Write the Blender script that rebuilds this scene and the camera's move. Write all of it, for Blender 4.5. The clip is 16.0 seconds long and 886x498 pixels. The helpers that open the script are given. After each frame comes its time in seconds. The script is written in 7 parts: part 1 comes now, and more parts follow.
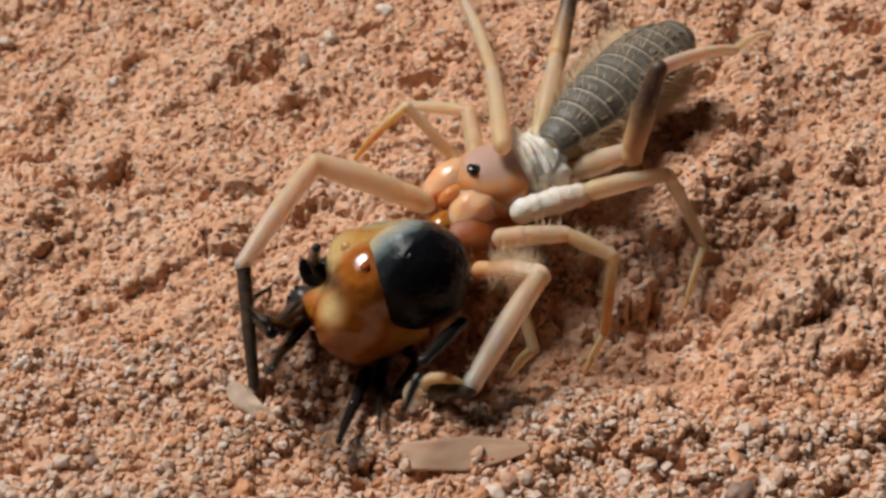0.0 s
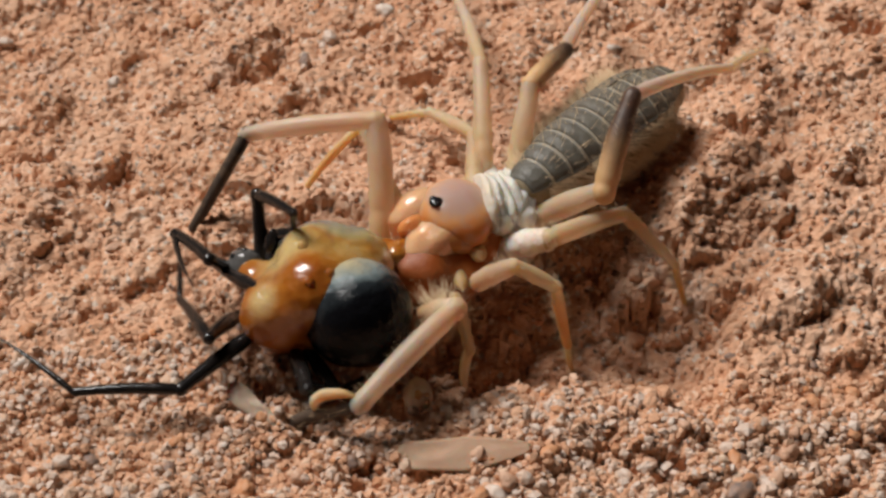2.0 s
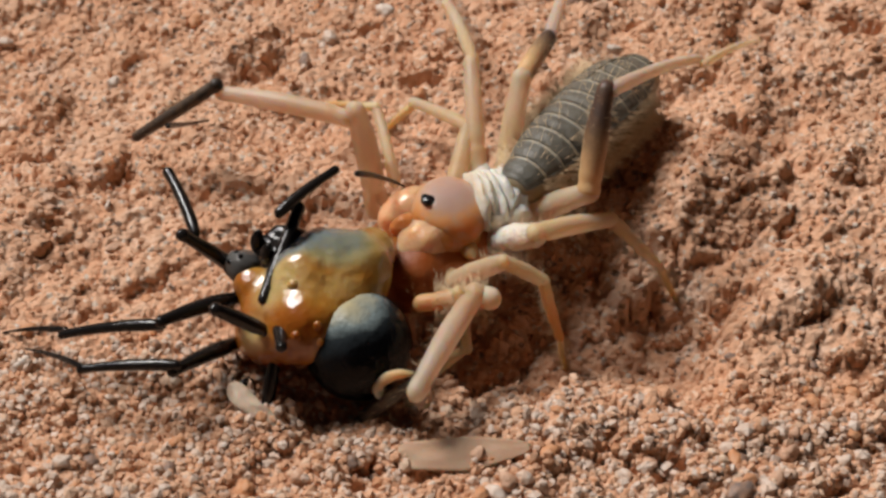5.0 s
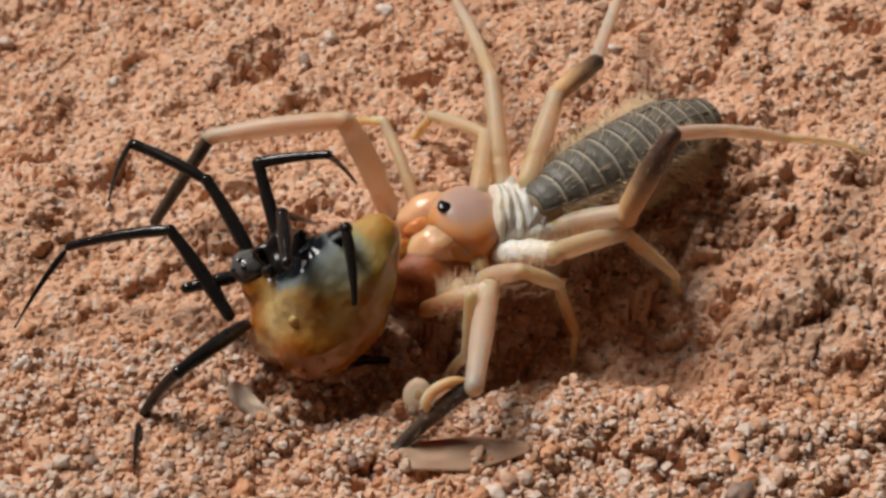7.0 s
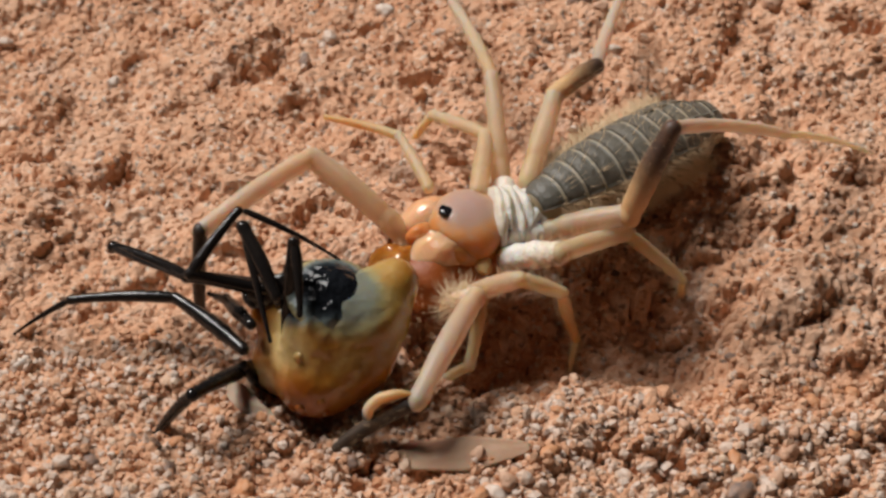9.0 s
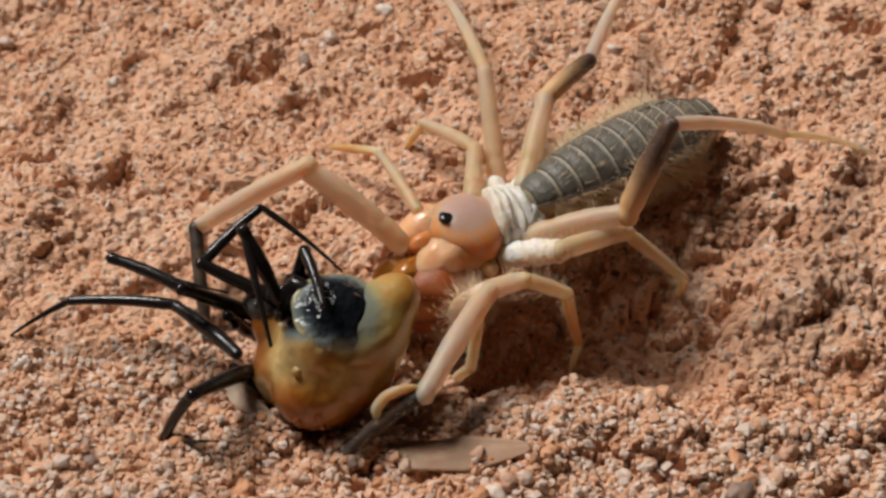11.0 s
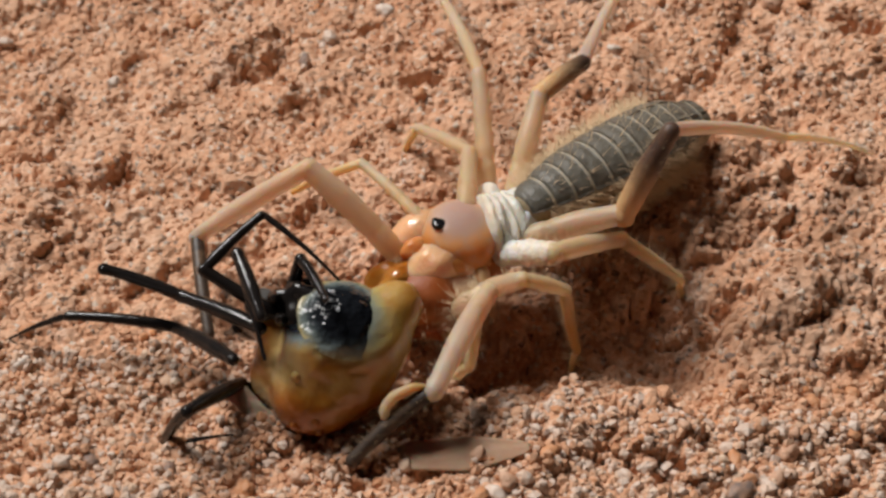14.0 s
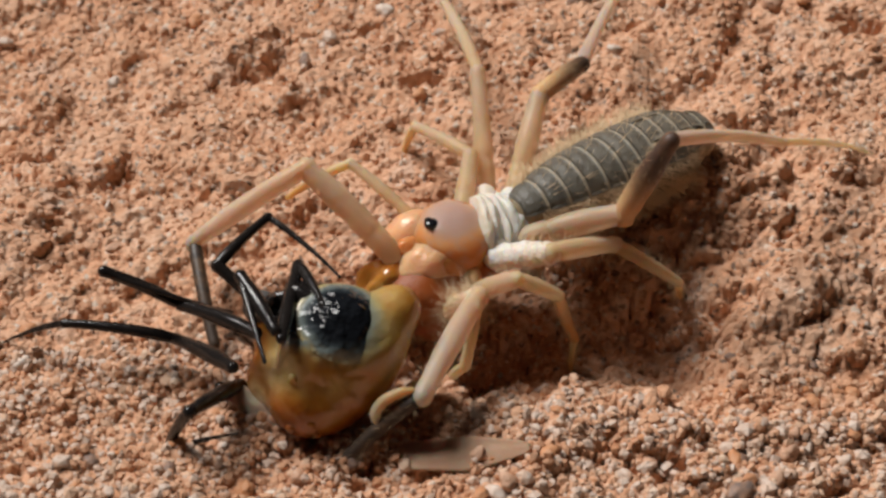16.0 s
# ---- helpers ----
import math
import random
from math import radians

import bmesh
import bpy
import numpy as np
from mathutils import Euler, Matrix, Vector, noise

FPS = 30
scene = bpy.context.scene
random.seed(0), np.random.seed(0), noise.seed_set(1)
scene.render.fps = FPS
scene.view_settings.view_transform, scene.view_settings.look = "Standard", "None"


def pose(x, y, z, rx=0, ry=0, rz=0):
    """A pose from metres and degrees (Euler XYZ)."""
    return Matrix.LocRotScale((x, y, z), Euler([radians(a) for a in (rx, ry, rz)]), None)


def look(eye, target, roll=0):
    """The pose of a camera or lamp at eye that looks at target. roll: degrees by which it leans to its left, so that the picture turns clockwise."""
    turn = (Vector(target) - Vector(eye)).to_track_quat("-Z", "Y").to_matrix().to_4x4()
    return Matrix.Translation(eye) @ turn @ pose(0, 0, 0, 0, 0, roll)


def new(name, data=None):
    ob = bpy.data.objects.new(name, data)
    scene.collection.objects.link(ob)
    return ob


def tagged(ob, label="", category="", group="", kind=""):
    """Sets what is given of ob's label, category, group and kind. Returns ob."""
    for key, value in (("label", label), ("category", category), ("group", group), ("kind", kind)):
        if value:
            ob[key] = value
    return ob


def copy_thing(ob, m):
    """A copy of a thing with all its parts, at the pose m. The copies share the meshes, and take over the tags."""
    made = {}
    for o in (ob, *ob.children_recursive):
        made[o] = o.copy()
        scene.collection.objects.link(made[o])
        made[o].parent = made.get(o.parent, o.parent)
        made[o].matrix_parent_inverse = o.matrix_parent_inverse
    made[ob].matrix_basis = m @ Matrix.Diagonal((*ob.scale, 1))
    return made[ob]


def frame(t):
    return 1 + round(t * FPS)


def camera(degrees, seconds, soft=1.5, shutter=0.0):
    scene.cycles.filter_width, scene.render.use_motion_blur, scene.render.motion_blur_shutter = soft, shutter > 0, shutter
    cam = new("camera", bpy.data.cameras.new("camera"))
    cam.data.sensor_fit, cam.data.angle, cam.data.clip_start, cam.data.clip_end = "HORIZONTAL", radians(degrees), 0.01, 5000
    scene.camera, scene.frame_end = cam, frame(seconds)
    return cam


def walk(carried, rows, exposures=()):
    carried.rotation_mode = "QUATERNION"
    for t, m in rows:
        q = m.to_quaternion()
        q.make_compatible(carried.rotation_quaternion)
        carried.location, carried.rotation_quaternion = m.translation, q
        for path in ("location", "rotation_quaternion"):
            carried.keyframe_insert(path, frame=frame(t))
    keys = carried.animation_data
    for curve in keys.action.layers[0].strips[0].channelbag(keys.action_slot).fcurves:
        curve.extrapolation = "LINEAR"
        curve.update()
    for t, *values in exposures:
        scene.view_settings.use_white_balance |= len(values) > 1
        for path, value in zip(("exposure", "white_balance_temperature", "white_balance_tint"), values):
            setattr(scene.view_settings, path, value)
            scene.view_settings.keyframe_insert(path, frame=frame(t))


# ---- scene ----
MM = 0.001

# ---------------------------------------------------------------- camera
cam = camera(25, 16.0, soft=2.8, shutter=0.5)
cam.data.dof.use_dof, cam.data.dof.focus_distance, cam.data.dof.aperture_fstop = True, 0.150, 85
EYE = (0, -105.72 * MM, 117.42 * MM)
walk(cam, [(0, look(EYE, (0, 0, 0))), (16, look(EYE, (0, 0, 0)))], exposures=[(0, -0.22), (16, -0.22)])

# ---------------------------------------------------------------- light
SUN_FROM = Vector((-0.51, 0.45, 0.84)).normalized()
world = bpy.data.worlds.new("sky")
scene.world = world
world.use_nodes = True
wn = world.node_tree.nodes
sky = wn.new("ShaderNodeTexSky")
sky.sky_type, sky.sun_disc = "NISHITA", False
sky.air_density, sky.dust_density = 0.7, 3.0
sky.sun_elevation = math.asin(SUN_FROM.z)
sky.sun_rotation = math.atan2(SUN_FROM.x, SUN_FROM.y)
world.node_tree.links.new(sky.outputs[0], wn["Background"].inputs[0])
wn["Background"].inputs[1].default_value = 0.002
sun_data = bpy.data.lights.new("sun", "SUN")
sun_data.energy, sun_data.angle, sun_data.color = 5.0, radians(24), (1.0, 0.962, 0.925)
sun = new("sun", sun_data)
sun.matrix_world = look(SUN_FROM * 0.5, (0, 0, 0))


# ---------------------------------------------------------------- materials
class Nodes:
    """A material under way: nodes by type, joined by sockets."""

    def __init__(self, name):
        self.material = bpy.data.materials.new(name)
        self.material.use_nodes = True
        self.tree = self.material.node_tree
        self.shader = self.tree.nodes["Principled BSDF"]

    def add(self, kind, **inputs):
        node = self.tree.nodes.new("ShaderNode" + kind)
        for key, value in inputs.items():
            self.put(node.inputs[key.replace("_", " ")], value)
        return node

    def put(self, socket, value):
        if isinstance(value, bpy.types.NodeSocket):
            self.tree.links.new(value, socket)
        else:
            socket.default_value = value

    def set(self, **inputs):
        for key, value in inputs.items():
            self.put(self.shader.inputs[key.replace("_", " ")], value)

    def where(self):
        return self.add("TexCoord").outputs["Object"]

    def noise(self, per_mm, detail=3.0, rough=0.55, vector=None):
        n = self.add("TexNoise", Scale=per_mm * 1000, Detail=detail, Roughness=rough)
        self.put(n.inputs["Vector"], vector or self.where())
        return n.outputs["Fac"]

    def ramp(self, fac, stops, step=False):
        n = self.add("ValToRGB", Fac=fac)
        if step:
            n.color_ramp.interpolation = "CONSTANT"
        while len(n.color_ramp.elements) < len(stops):
            n.color_ramp.elements.new(0.5)
        for e, (p, c) in zip(n.color_ramp.elements, stops):
            e.position, e.color = p, (*c, 1)
        return n.outputs["Color"]

    def mix(self, fac, a, b, blend="MIX"):
        n = self.add("Mix")
        n.data_type, n.blend_type = "RGBA", blend
        for socket, value in ((n.inputs[0], fac), (n.inputs[6], a), (n.inputs[7], b)):
            self.put(socket, (*value, 1) if isinstance(value, tuple) else value)
        return n.outputs[2]

    def math(self, op, a, b=0.0):
        n = self.add("Math")
        n.operation = op
        self.put(n.inputs[0], a), self.put(n.inputs[1], b)
        return n.outputs[0]

    def bump(self, height, mm, strength=1.0):
        n = self.add("Bump", Height=height, Strength=strength, Distance=mm * MM)
        self.set(Normal=n.outputs[0])

    def along(self, axis="X"):
        return self.math("MULTIPLY", self.add("SeparateXYZ", Vector=self.where()).outputs[axis], 1000.0)


def soil_material():
    m = Nodes("crumbly_soil")
    broad, fine = m.noise(0.10, 3), m.noise(1.1, 5, 0.65)
    base = m.ramp(broad, [(0.3, (0.570, 0.285, 0.158)), (0.52, (0.650, 0.362, 0.220)), (0.72, (0.690, 0.436, 0.293))])
    base = m.mix(m.ramp(fine, [(0.45, (0, 0, 0)), (0.72, (1, 1, 1))]), base, (0.710, 0.465, 0.320))
    base = m.mix(m.ramp(m.noise(0.33, 4, 0.6), [(0.56, (0, 0, 0)), (0.70, (0.7, 0.7, 0.7))]), base, (0.690, 0.505, 0.390))
    base = m.mix(m.ramp(m.noise(0.8, 5, 0.7), [(0.56, (0, 0, 0)), (0.78, (0.7, 0.7, 0.7))]), base, (0.380, 0.162, 0.075))
    cell = m.add("TexVoronoi", Scale=2600.0, Vector=m.where())
    pick = m.add("SeparateColor", Color=cell.outputs["Color"])
    base = m.mix(m.math("MULTIPLY", m.math("GREATER_THAN", pick.outputs[0], 0.95), 0.8), base, (0.660, 0.570, 0.472))
    base = m.mix(m.math("MULTIPLY", m.math("GREATER_THAN", pick.outputs[1], 0.97), 0.8), base, (0.200, 0.152, 0.123))
    m.set(Base_Color=base, Roughness=0.9, Specular_IOR_Level=0.25)
    m.bump(m.math("ADD", m.noise(2.4, 5, 0.7), m.math("MULTIPLY", cell.outputs["Distance"], -0.35)), 0.25, 0.8)
    return m.material


def grain_material():
    m = Nodes("sand_grain")
    rnd = m.add("NewGeometry").outputs["Random Per Island"]
    base = m.ramp(rnd, [
        (0.0, (0.570, 0.305, 0.175)), (0.34, (0.630, 0.370, 0.230)), (0.62, (0.670, 0.450, 0.310)), (0.80, (0.460, 0.206, 0.094)),
        (0.86, (0.660, 0.492, 0.358)), (0.94, (0.460, 0.374, 0.312)), (0.965, (0.700, 0.610, 0.519)), (0.98, (0.200, 0.147, 0.123)),
        (0.987, (0.580, 0.245, 0.094))], step=True)
    base = m.mix(m.ramp(m.noise(1.8, 4, 0.6), [(0.38, (0, 0, 0)), (0.7, (1, 1, 1))]), base, m.mix(0.55, base, (0.620, 0.354, 0.217)))
    m.set(Base_Color=base, Roughness=0.7, Specular_IOR_Level=0.35)
    m.bump(m.noise(5.0, 4, 0.65), 0.12, 0.8)
    return m.material


def pebble_material(name, colour, stain):
    m = Nodes(name)
    base = m.mix(m.ramp(m.noise(1.1, 4, 0.6), [(0.35, (0, 0, 0)), (0.72, (1, 1, 1))]), colour, stain)
    m.set(Base_Color=base, Roughness=0.55, Specular_IOR_Level=0.4)
    m.bump(m.noise(4.0, 4, 0.6), 0.1, 0.7)
    return m.material


def skin(name, near, far, length, rough=0.5, soft=0.85, start=0.0, spot=0.18, shade=(0.62, 0.34, 0.15), wrinkle=0.05,
         wet=0.0, through_it=0.0, glow=(0.90, 0.64, 0.38), clear=0.0, axis="X"):
    """Cuticle that runs from one colour to another along the part, more or less translucent."""
    m = Nodes(name)
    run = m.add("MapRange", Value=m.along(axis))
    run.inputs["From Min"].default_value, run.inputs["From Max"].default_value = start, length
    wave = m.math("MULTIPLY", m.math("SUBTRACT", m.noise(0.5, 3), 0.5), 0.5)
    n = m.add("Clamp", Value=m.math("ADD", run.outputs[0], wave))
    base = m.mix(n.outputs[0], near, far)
    mottle = m.ramp(m.noise(0.9, 4, 0.6), [(0.45, (0, 0, 0)), (0.8, (1, 1, 1))])
    base = m.mix(m.math("MULTIPLY", mottle, spot), base, shade)
    grit = m.math("ADD", m.math("MULTIPLY", m.noise(2.2, 3), 0.3), rough - 0.15)
    m.set(Base_Color=base, Roughness=grit, Specular_IOR_Level=0.4, Subsurface_Weight=soft, Subsurface_Scale=0.0026,
          Coat_Weight=wet, Coat_Roughness=0.08)
    m.shader.inputs["Subsurface Radius"].default_value = (1.0, 0.55, 0.3)
    m.bump(m.noise(3.0 if wrinkle < 0.1 else 1.3, 3, 0.6), wrinkle, 0.6)
    if through_it:
        out = m.tree.nodes["Material Output"].inputs[0]
        lit = m.add("BsdfTranslucent", Color=m.mix(0.75, base, glow))
        both = m.add("MixShader", Fac=through_it)
        m.put(both.inputs[1], m.shader.outputs[0]), m.put(both.inputs[2], lit.outputs[0])
        if clear:
            veil = m.add("MixShader", Fac=clear)
            m.put(veil.inputs[1], both.outputs[0]), m.put(veil.inputs[2], m.add("BsdfTransparent").outputs[0])
            both = veil
        m.put(out, both.outputs[0])
    return m.material


def head_material():
    """Mauve shield that turns orange towards its rim."""
    m = Nodes("head_shield")
    n = m.add("VectorMath", Vector=m.where())
    n.operation = "DISTANCE"
    n.inputs[1].default_value = Vector((6.1, -0.3, 0.3)) * MM
    far = m.math("ADD", m.math("MULTIPLY", n.outputs["Value"], 1000.0), m.math("MULTIPLY", m.noise(0.6, 3), 1.0))
    base = m.ramp(m.math("MULTIPLY", far, 0.2), [
        (0.30, (0.45, 0.295, 0.245)), (0.48, (0.48, 0.30, 0.22)), (0.60, (0.62, 0.28, 0.11)), (0.76, (0.60, 0.20, 0.05))])
    base = m.mix(m.ramp(m.noise(1.1, 4), [(0.5, (0, 0, 0)), (0.85, (1, 1, 1))]), base, (0.50, 0.30, 0.20))
    m.set(Base_Color=base, Roughness=0.38, Specular_IOR_Level=0.4, Subsurface_Weight=0.6, Subsurface_Scale=0.003, Coat_Weight=0.15, Coat_Roughness=0.15)
    m.shader.inputs["Subsurface Radius"].default_value = (1.0, 0.5, 0.3)
    m.bump(m.noise(1.6, 3), 0.08, 0.5)
    return m.material


IVORY, CREAM, UMBER = (0.83, 0.605, 0.375), (0.81, 0.66, 0.52), (0.030, 0.021, 0.016)
soil, grain = soil_material(), grain_material()
head_skin = head_material()
# jaw: highlight on top and shade below are put into the colour along Z
jaw_skin = skin("jaw", (0.62, 0.18, 0.03), (0.76, 0.42, 0.235), 1.8, rough=0.35, soft=0.8, start=-1.2, axis="Z", wet=0.8, wrinkle=0.22)
mouth_skin = skin("mouth_flesh", (0.56, 0.20, 0.06), (0.56, 0.20, 0.06), 1, rough=0.25, soft=0.5)
# throat: orange flesh, with the shade under the jaws put into its dark colour
throat_skin = skin("throat", (0.38, 0.095, 0.012), (0.26, 0.055, 0.006), 11, rough=0.55, soft=0.1, start=5)
fang_skin = skin("fang", (0.30, 0.09, 0.03), (0.05, 0.02, 0.015), 3, rough=0.2, soft=0.1)
white_skin = skin("pale_joint", (0.74, 0.69, 0.63), (0.74, 0.60, 0.47), 5, rough=0.45, soft=0.5, wrinkle=0.5)
limb_skin = skin("leg_cuticle", IVORY, CREAM, 8, rough=0.4, through_it=0.35, clear=0.3)
root_skin = skin("leg_root", (0.74, 0.42, 0.19), (0.74, 0.45, 0.22), 8, through_it=0.3)
palp_root = skin("palp_root", (0.60, 0.33, 0.15), (0.82, 0.62, 0.46), 4.2, start=0.5, through_it=0.2)
foot_skin = skin("leg_foot", IVORY, (0.66, 0.36, 0.15), 4, through_it=0.3)
grey_limb = skin("leg_greyish", (0.76, 0.55, 0.38), (0.73, 0.59, 0.49), 9, rough=0.38, through_it=0.3, clear=0.25)
pink_limb = skin("leg_pinkish", (0.62, 0.48, 0.42), (0.72, 0.58, 0.48), 7, through_it=0.25, clear=0.25)
dusk_limb = skin("leg_dusky", (0.60, 0.37, 0.18), (0.07, 0.04, 0.028), 5.2, soft=0.3, start=0.8)
dark_limb = skin("leg_dark_tip", UMBER, (0.06, 0.04, 0.028), 7, soft=0.0)
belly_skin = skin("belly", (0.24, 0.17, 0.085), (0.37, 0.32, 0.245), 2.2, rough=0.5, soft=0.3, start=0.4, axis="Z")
plate_skin = skin("back_plate", (0.11, 0.10, 0.08), (0.15, 0.13, 0.10), 14, rough=0.5, soft=0.1, spot=0.9, shade=(0.060, 0.046, 0.034), wrinkle=0.3)
hair_skin = skin("bristle", (0.62, 0.45, 0.27), (0.62, 0.45, 0.27), 1, rough=0.5, soft=0.0, spot=0.0)


def eye_material():
    m = Nodes("eye")
    m.set(Base_Color=(0.01, 0.01, 0.012, 1), Roughness=0.08)
    return m.material


def black_cuticle():
    m = Nodes("black_cuticle")
    base = m.mix(m.noise(1.0, 4), (0.006, 0.006, 0.007), (0.022, 0.017, 0.014))
    m.set(Base_Color=base, Roughness=m.math("ADD", m.math("MULTIPLY", m.noise(1.4, 3), 0.16), 0.08), Specular_IOR_Level=0.3)
    m.bump(m.noise(4.0, 3), 0.05, 0.6)
    return m.material


def prey_material():
    """Wet amber flesh: ochre, milky yellow and orange-brown, with a black breast that fades through blue-grey."""
    m = Nodes("prey_body")
    at_point = m.where()

    def near(point):
        n = m.add("VectorMath", Vector=at_point)
        n.operation = "DISTANCE"
        n.inputs[1].default_value = Vector(point) * MM
        return m.math("MULTIPLY", n.outputs["Value"], 1000.0)

    def ease(value, low, high):
        n = m.add("MapRange", Value=value)
        n.interpolation_type = "SMOOTHSTEP"
        n.inputs["From Min"].default_value, n.inputs["From Max"].default_value = low, high
        return n.outputs[0]

    wob = m.math("MULTIPLY", m.math("SUBTRACT", m.noise(0.32, 3), 0.5), 2.2)
    broad = m.noise(0.22, 3, 0.5)
    amber = m.ramp(broad, [(0.30, (0.170, 0.040, 0.004)), (0.44, (0.350, 0.118, 0.013)), (0.56, (0.400, 0.180, 0.030)), (0.70, (0.480, 0.300, 0.100))])
    amber = m.mix(m.ramp(m.noise(0.8, 3), [(0.5, (0, 0, 0)), (0.8, (0.6, 0.6, 0.6))]), amber, (0.36, 0.15, 0.03))
    # orange-brown ends, milky beside the breast
    for point, low, high, colour in (((-3.4, -2.4, 4.4), 1.6, 4.2, (0.330, 0.095, 0.010)), ((-5.6, 1.0, 1.2), 0.8, 2.4, (0.340, 0.110, 0.014)),
                                     ((-1.0, 3.4, 6.2), 1.0, 3.0, (0.300, 0.085, 0.010)), ((-2.6, 3.0, 1.4), 1.0, 3.4, (0.500, 0.360, 0.150)),
                                     ((-3.4, -0.2, 4.6), 0.3, 2.0, (0.540, 0.380, 0.170)), ((4.6, 3.2, -2.6), 1.2, 3.4, (0.420, 0.260, 0.060))):
        amber = m.mix(ease(m.math("ADD", near(point), m.math("MULTIPLY", wob, 0.7)), high, low), amber, colour)
    veil = m.math("ADD", near((0.0, 4.5, -2.6)), wob)
    base = m.mix(ease(veil, 4.2, 2.8), amber, (0.36, 0.30, 0.14))
    base = m.mix(m.math("MULTIPLY", ease(veil, 3.3, 2.0), 0.75), base, (0.15, 0.18, 0.17))
    edge = m.math("ADD", near((-2.6, 3.7, -2.5)), wob)
    base = m.mix(ease(edge, 3.6, 2.6), base, (0.17, 0.20, 0.20))
    black_part = ease(edge, 2.8, 2.0)
    base = m.mix(black_part, base, (0.008, 0.009, 0.011))
    dry = m.math("SUBTRACT", 1.0, m.math("MULTIPLY", black_part, 0.5))
    m.set(Base_Color=base, Roughness=m.math("MULTIPLY", dry, 0.25), Specular_IOR_Level=m.math("MULTIPLY", dry, 0.35), Coat_Weight=m.math("MULTIPLY", dry, 0.6), Coat_Roughness=0.04,
          Subsurface_Weight=0.4, Subsurface_Scale=0.0014)
    m.shader.inputs["Subsurface Radius"].default_value = (1.0, 0.5, 0.15)
    m.bump(m.math("ADD", m.noise(0.45, 3, 0.5), m.math("MULTIPLY", m.noise(1.1, 2), 0.5)), 0.55, 0.4)
    return m.material


def bulb_material():
    """Black glossy skin that turns blue-grey and milky on the side towards the flesh."""
    m = Nodes("prey_bulb")
    n = m.add("VectorMath", Vector=m.where())
    n.operation = "DOT_PRODUCT"
    n.inputs[1].default_value = Vector((-0.60, 0.80, -0.05)) * 1000
    turn = m.math("ADD", n.outputs["Value"], m.math("MULTIPLY", m.math("SUBTRACT", m.noise(0.35, 4), 0.5), 2.4))
    base = m.ramp(m.math("MULTIPLY", m.math("ADD", turn, 4.0), 0.125), [
        (0.60, (0.005, 0.005, 0.006)), (0.74, (0.022, 0.027, 0.030)), (0.84, (0.18, 0.22, 0.22)), (1.0, (0.42, 0.36, 0.22))])
    m.set(Base_Color=base, Roughness=0.10, IOR=1.2)
    m.bump(m.math("ADD", m.noise(0.7, 3), m.math("MULTIPLY", m.noise(1.8, 3), 0.5)), 0.5, 0.5)
    return m.material


def breast_material():
    """Shiny black skin that fades through blue-grey to milky yellow at its rim."""
    m = Nodes("prey_breast")
    n = m.add("VectorMath", Vector=m.add("VectorMath", Vector=m.where()).outputs[0])
    n.operation = "LENGTH"
    flat = n.inputs[0].links[0].from_node
    flat.operation = "MULTIPLY"
    flat.inputs[1].default_value = (270.0, 303.0, 0.0)
    reach = m.math("ADD", n.outputs["Value"], m.math("MULTIPLY", m.math("SUBTRACT", m.noise(0.4, 3), 0.5), 0.35))
    base = m.ramp(reach, [(0.56, (0.008, 0.009, 0.011)), (0.70, (0.032, 0.040, 0.044)), (0.83, (0.15, 0.18, 0.17)), (0.95, (0.34, 0.28, 0.13))])
    m.set(Base_Color=base, Roughness=0.10, IOR=1.3)
    m.bump(m.math("ADD", m.noise(0.6, 2), m.math("MULTIPLY", m.noise(1.3, 2), 0.4)), 0.9, 0.6)
    return m.material


breast_black = breast_material()
black, wet_amber, bulb_black, eye_black = black_cuticle(), prey_material(), bulb_material(), eye_material()


# ---------------------------------------------------------------- mesh helpers
def mesh_of(name, verts, faces, material, smooth=True):
    """A mesh from arrays in millimetres; all faces have the same number of corners."""
    verts, faces = np.asarray(verts, float) * MM, np.asarray(faces, np.int32)
    n, k = faces.shape
    me = bpy.data.meshes.new(name)
    me.vertices.add(len(verts)), me.loops.add(n * k), me.polygons.add(n)
    me.vertices.foreach_set("co", verts.ravel())
    me.loops.foreach_set("vertex_index", faces.ravel())
    me.polygons.foreach_set("loop_start", np.arange(0, n * k, k, dtype=np.int32))
    me.polygons.foreach_set("use_smooth", np.full(n, smooth))
    me.update(calc_edges=True)
    me.validate()
    me.materials.append(material)
    return me


def part(name, data, parent, label=""):
    ob = new(name, data)
    ob.parent = parent
    return tagged(ob, label)


def tube(profile, n=16, squash=1.0, bend=0.0):
    """Rings of radius r at each x of the profile (x, r), closed at both ends; bend lifts the middle."""
    xs = np.array([p[0] for p in profile], float)
    rs = np.array([p[1] for p in profile], float)
    a = np.linspace(0, 2 * np.pi, n, endpoint=False)
    lift = bend * (1 - (2 * (xs - xs[0]) / (xs[-1] - xs[0]) - 1) ** 2)
    v = np.stack([np.repeat(xs, n), np.outer(rs, np.cos(a)).ravel(),
                  np.outer(rs, np.sin(a) * squash).ravel() + np.repeat(lift, n)], 1)
    f = [(i * n + j, (i + 1) * n + j, (i + 1) * n + (j + 1) % n, i * n + (j + 1) % n)
         for i in range(len(xs) - 1) for j in range(n)]
    return v, np.array(f)[:, ::-1]


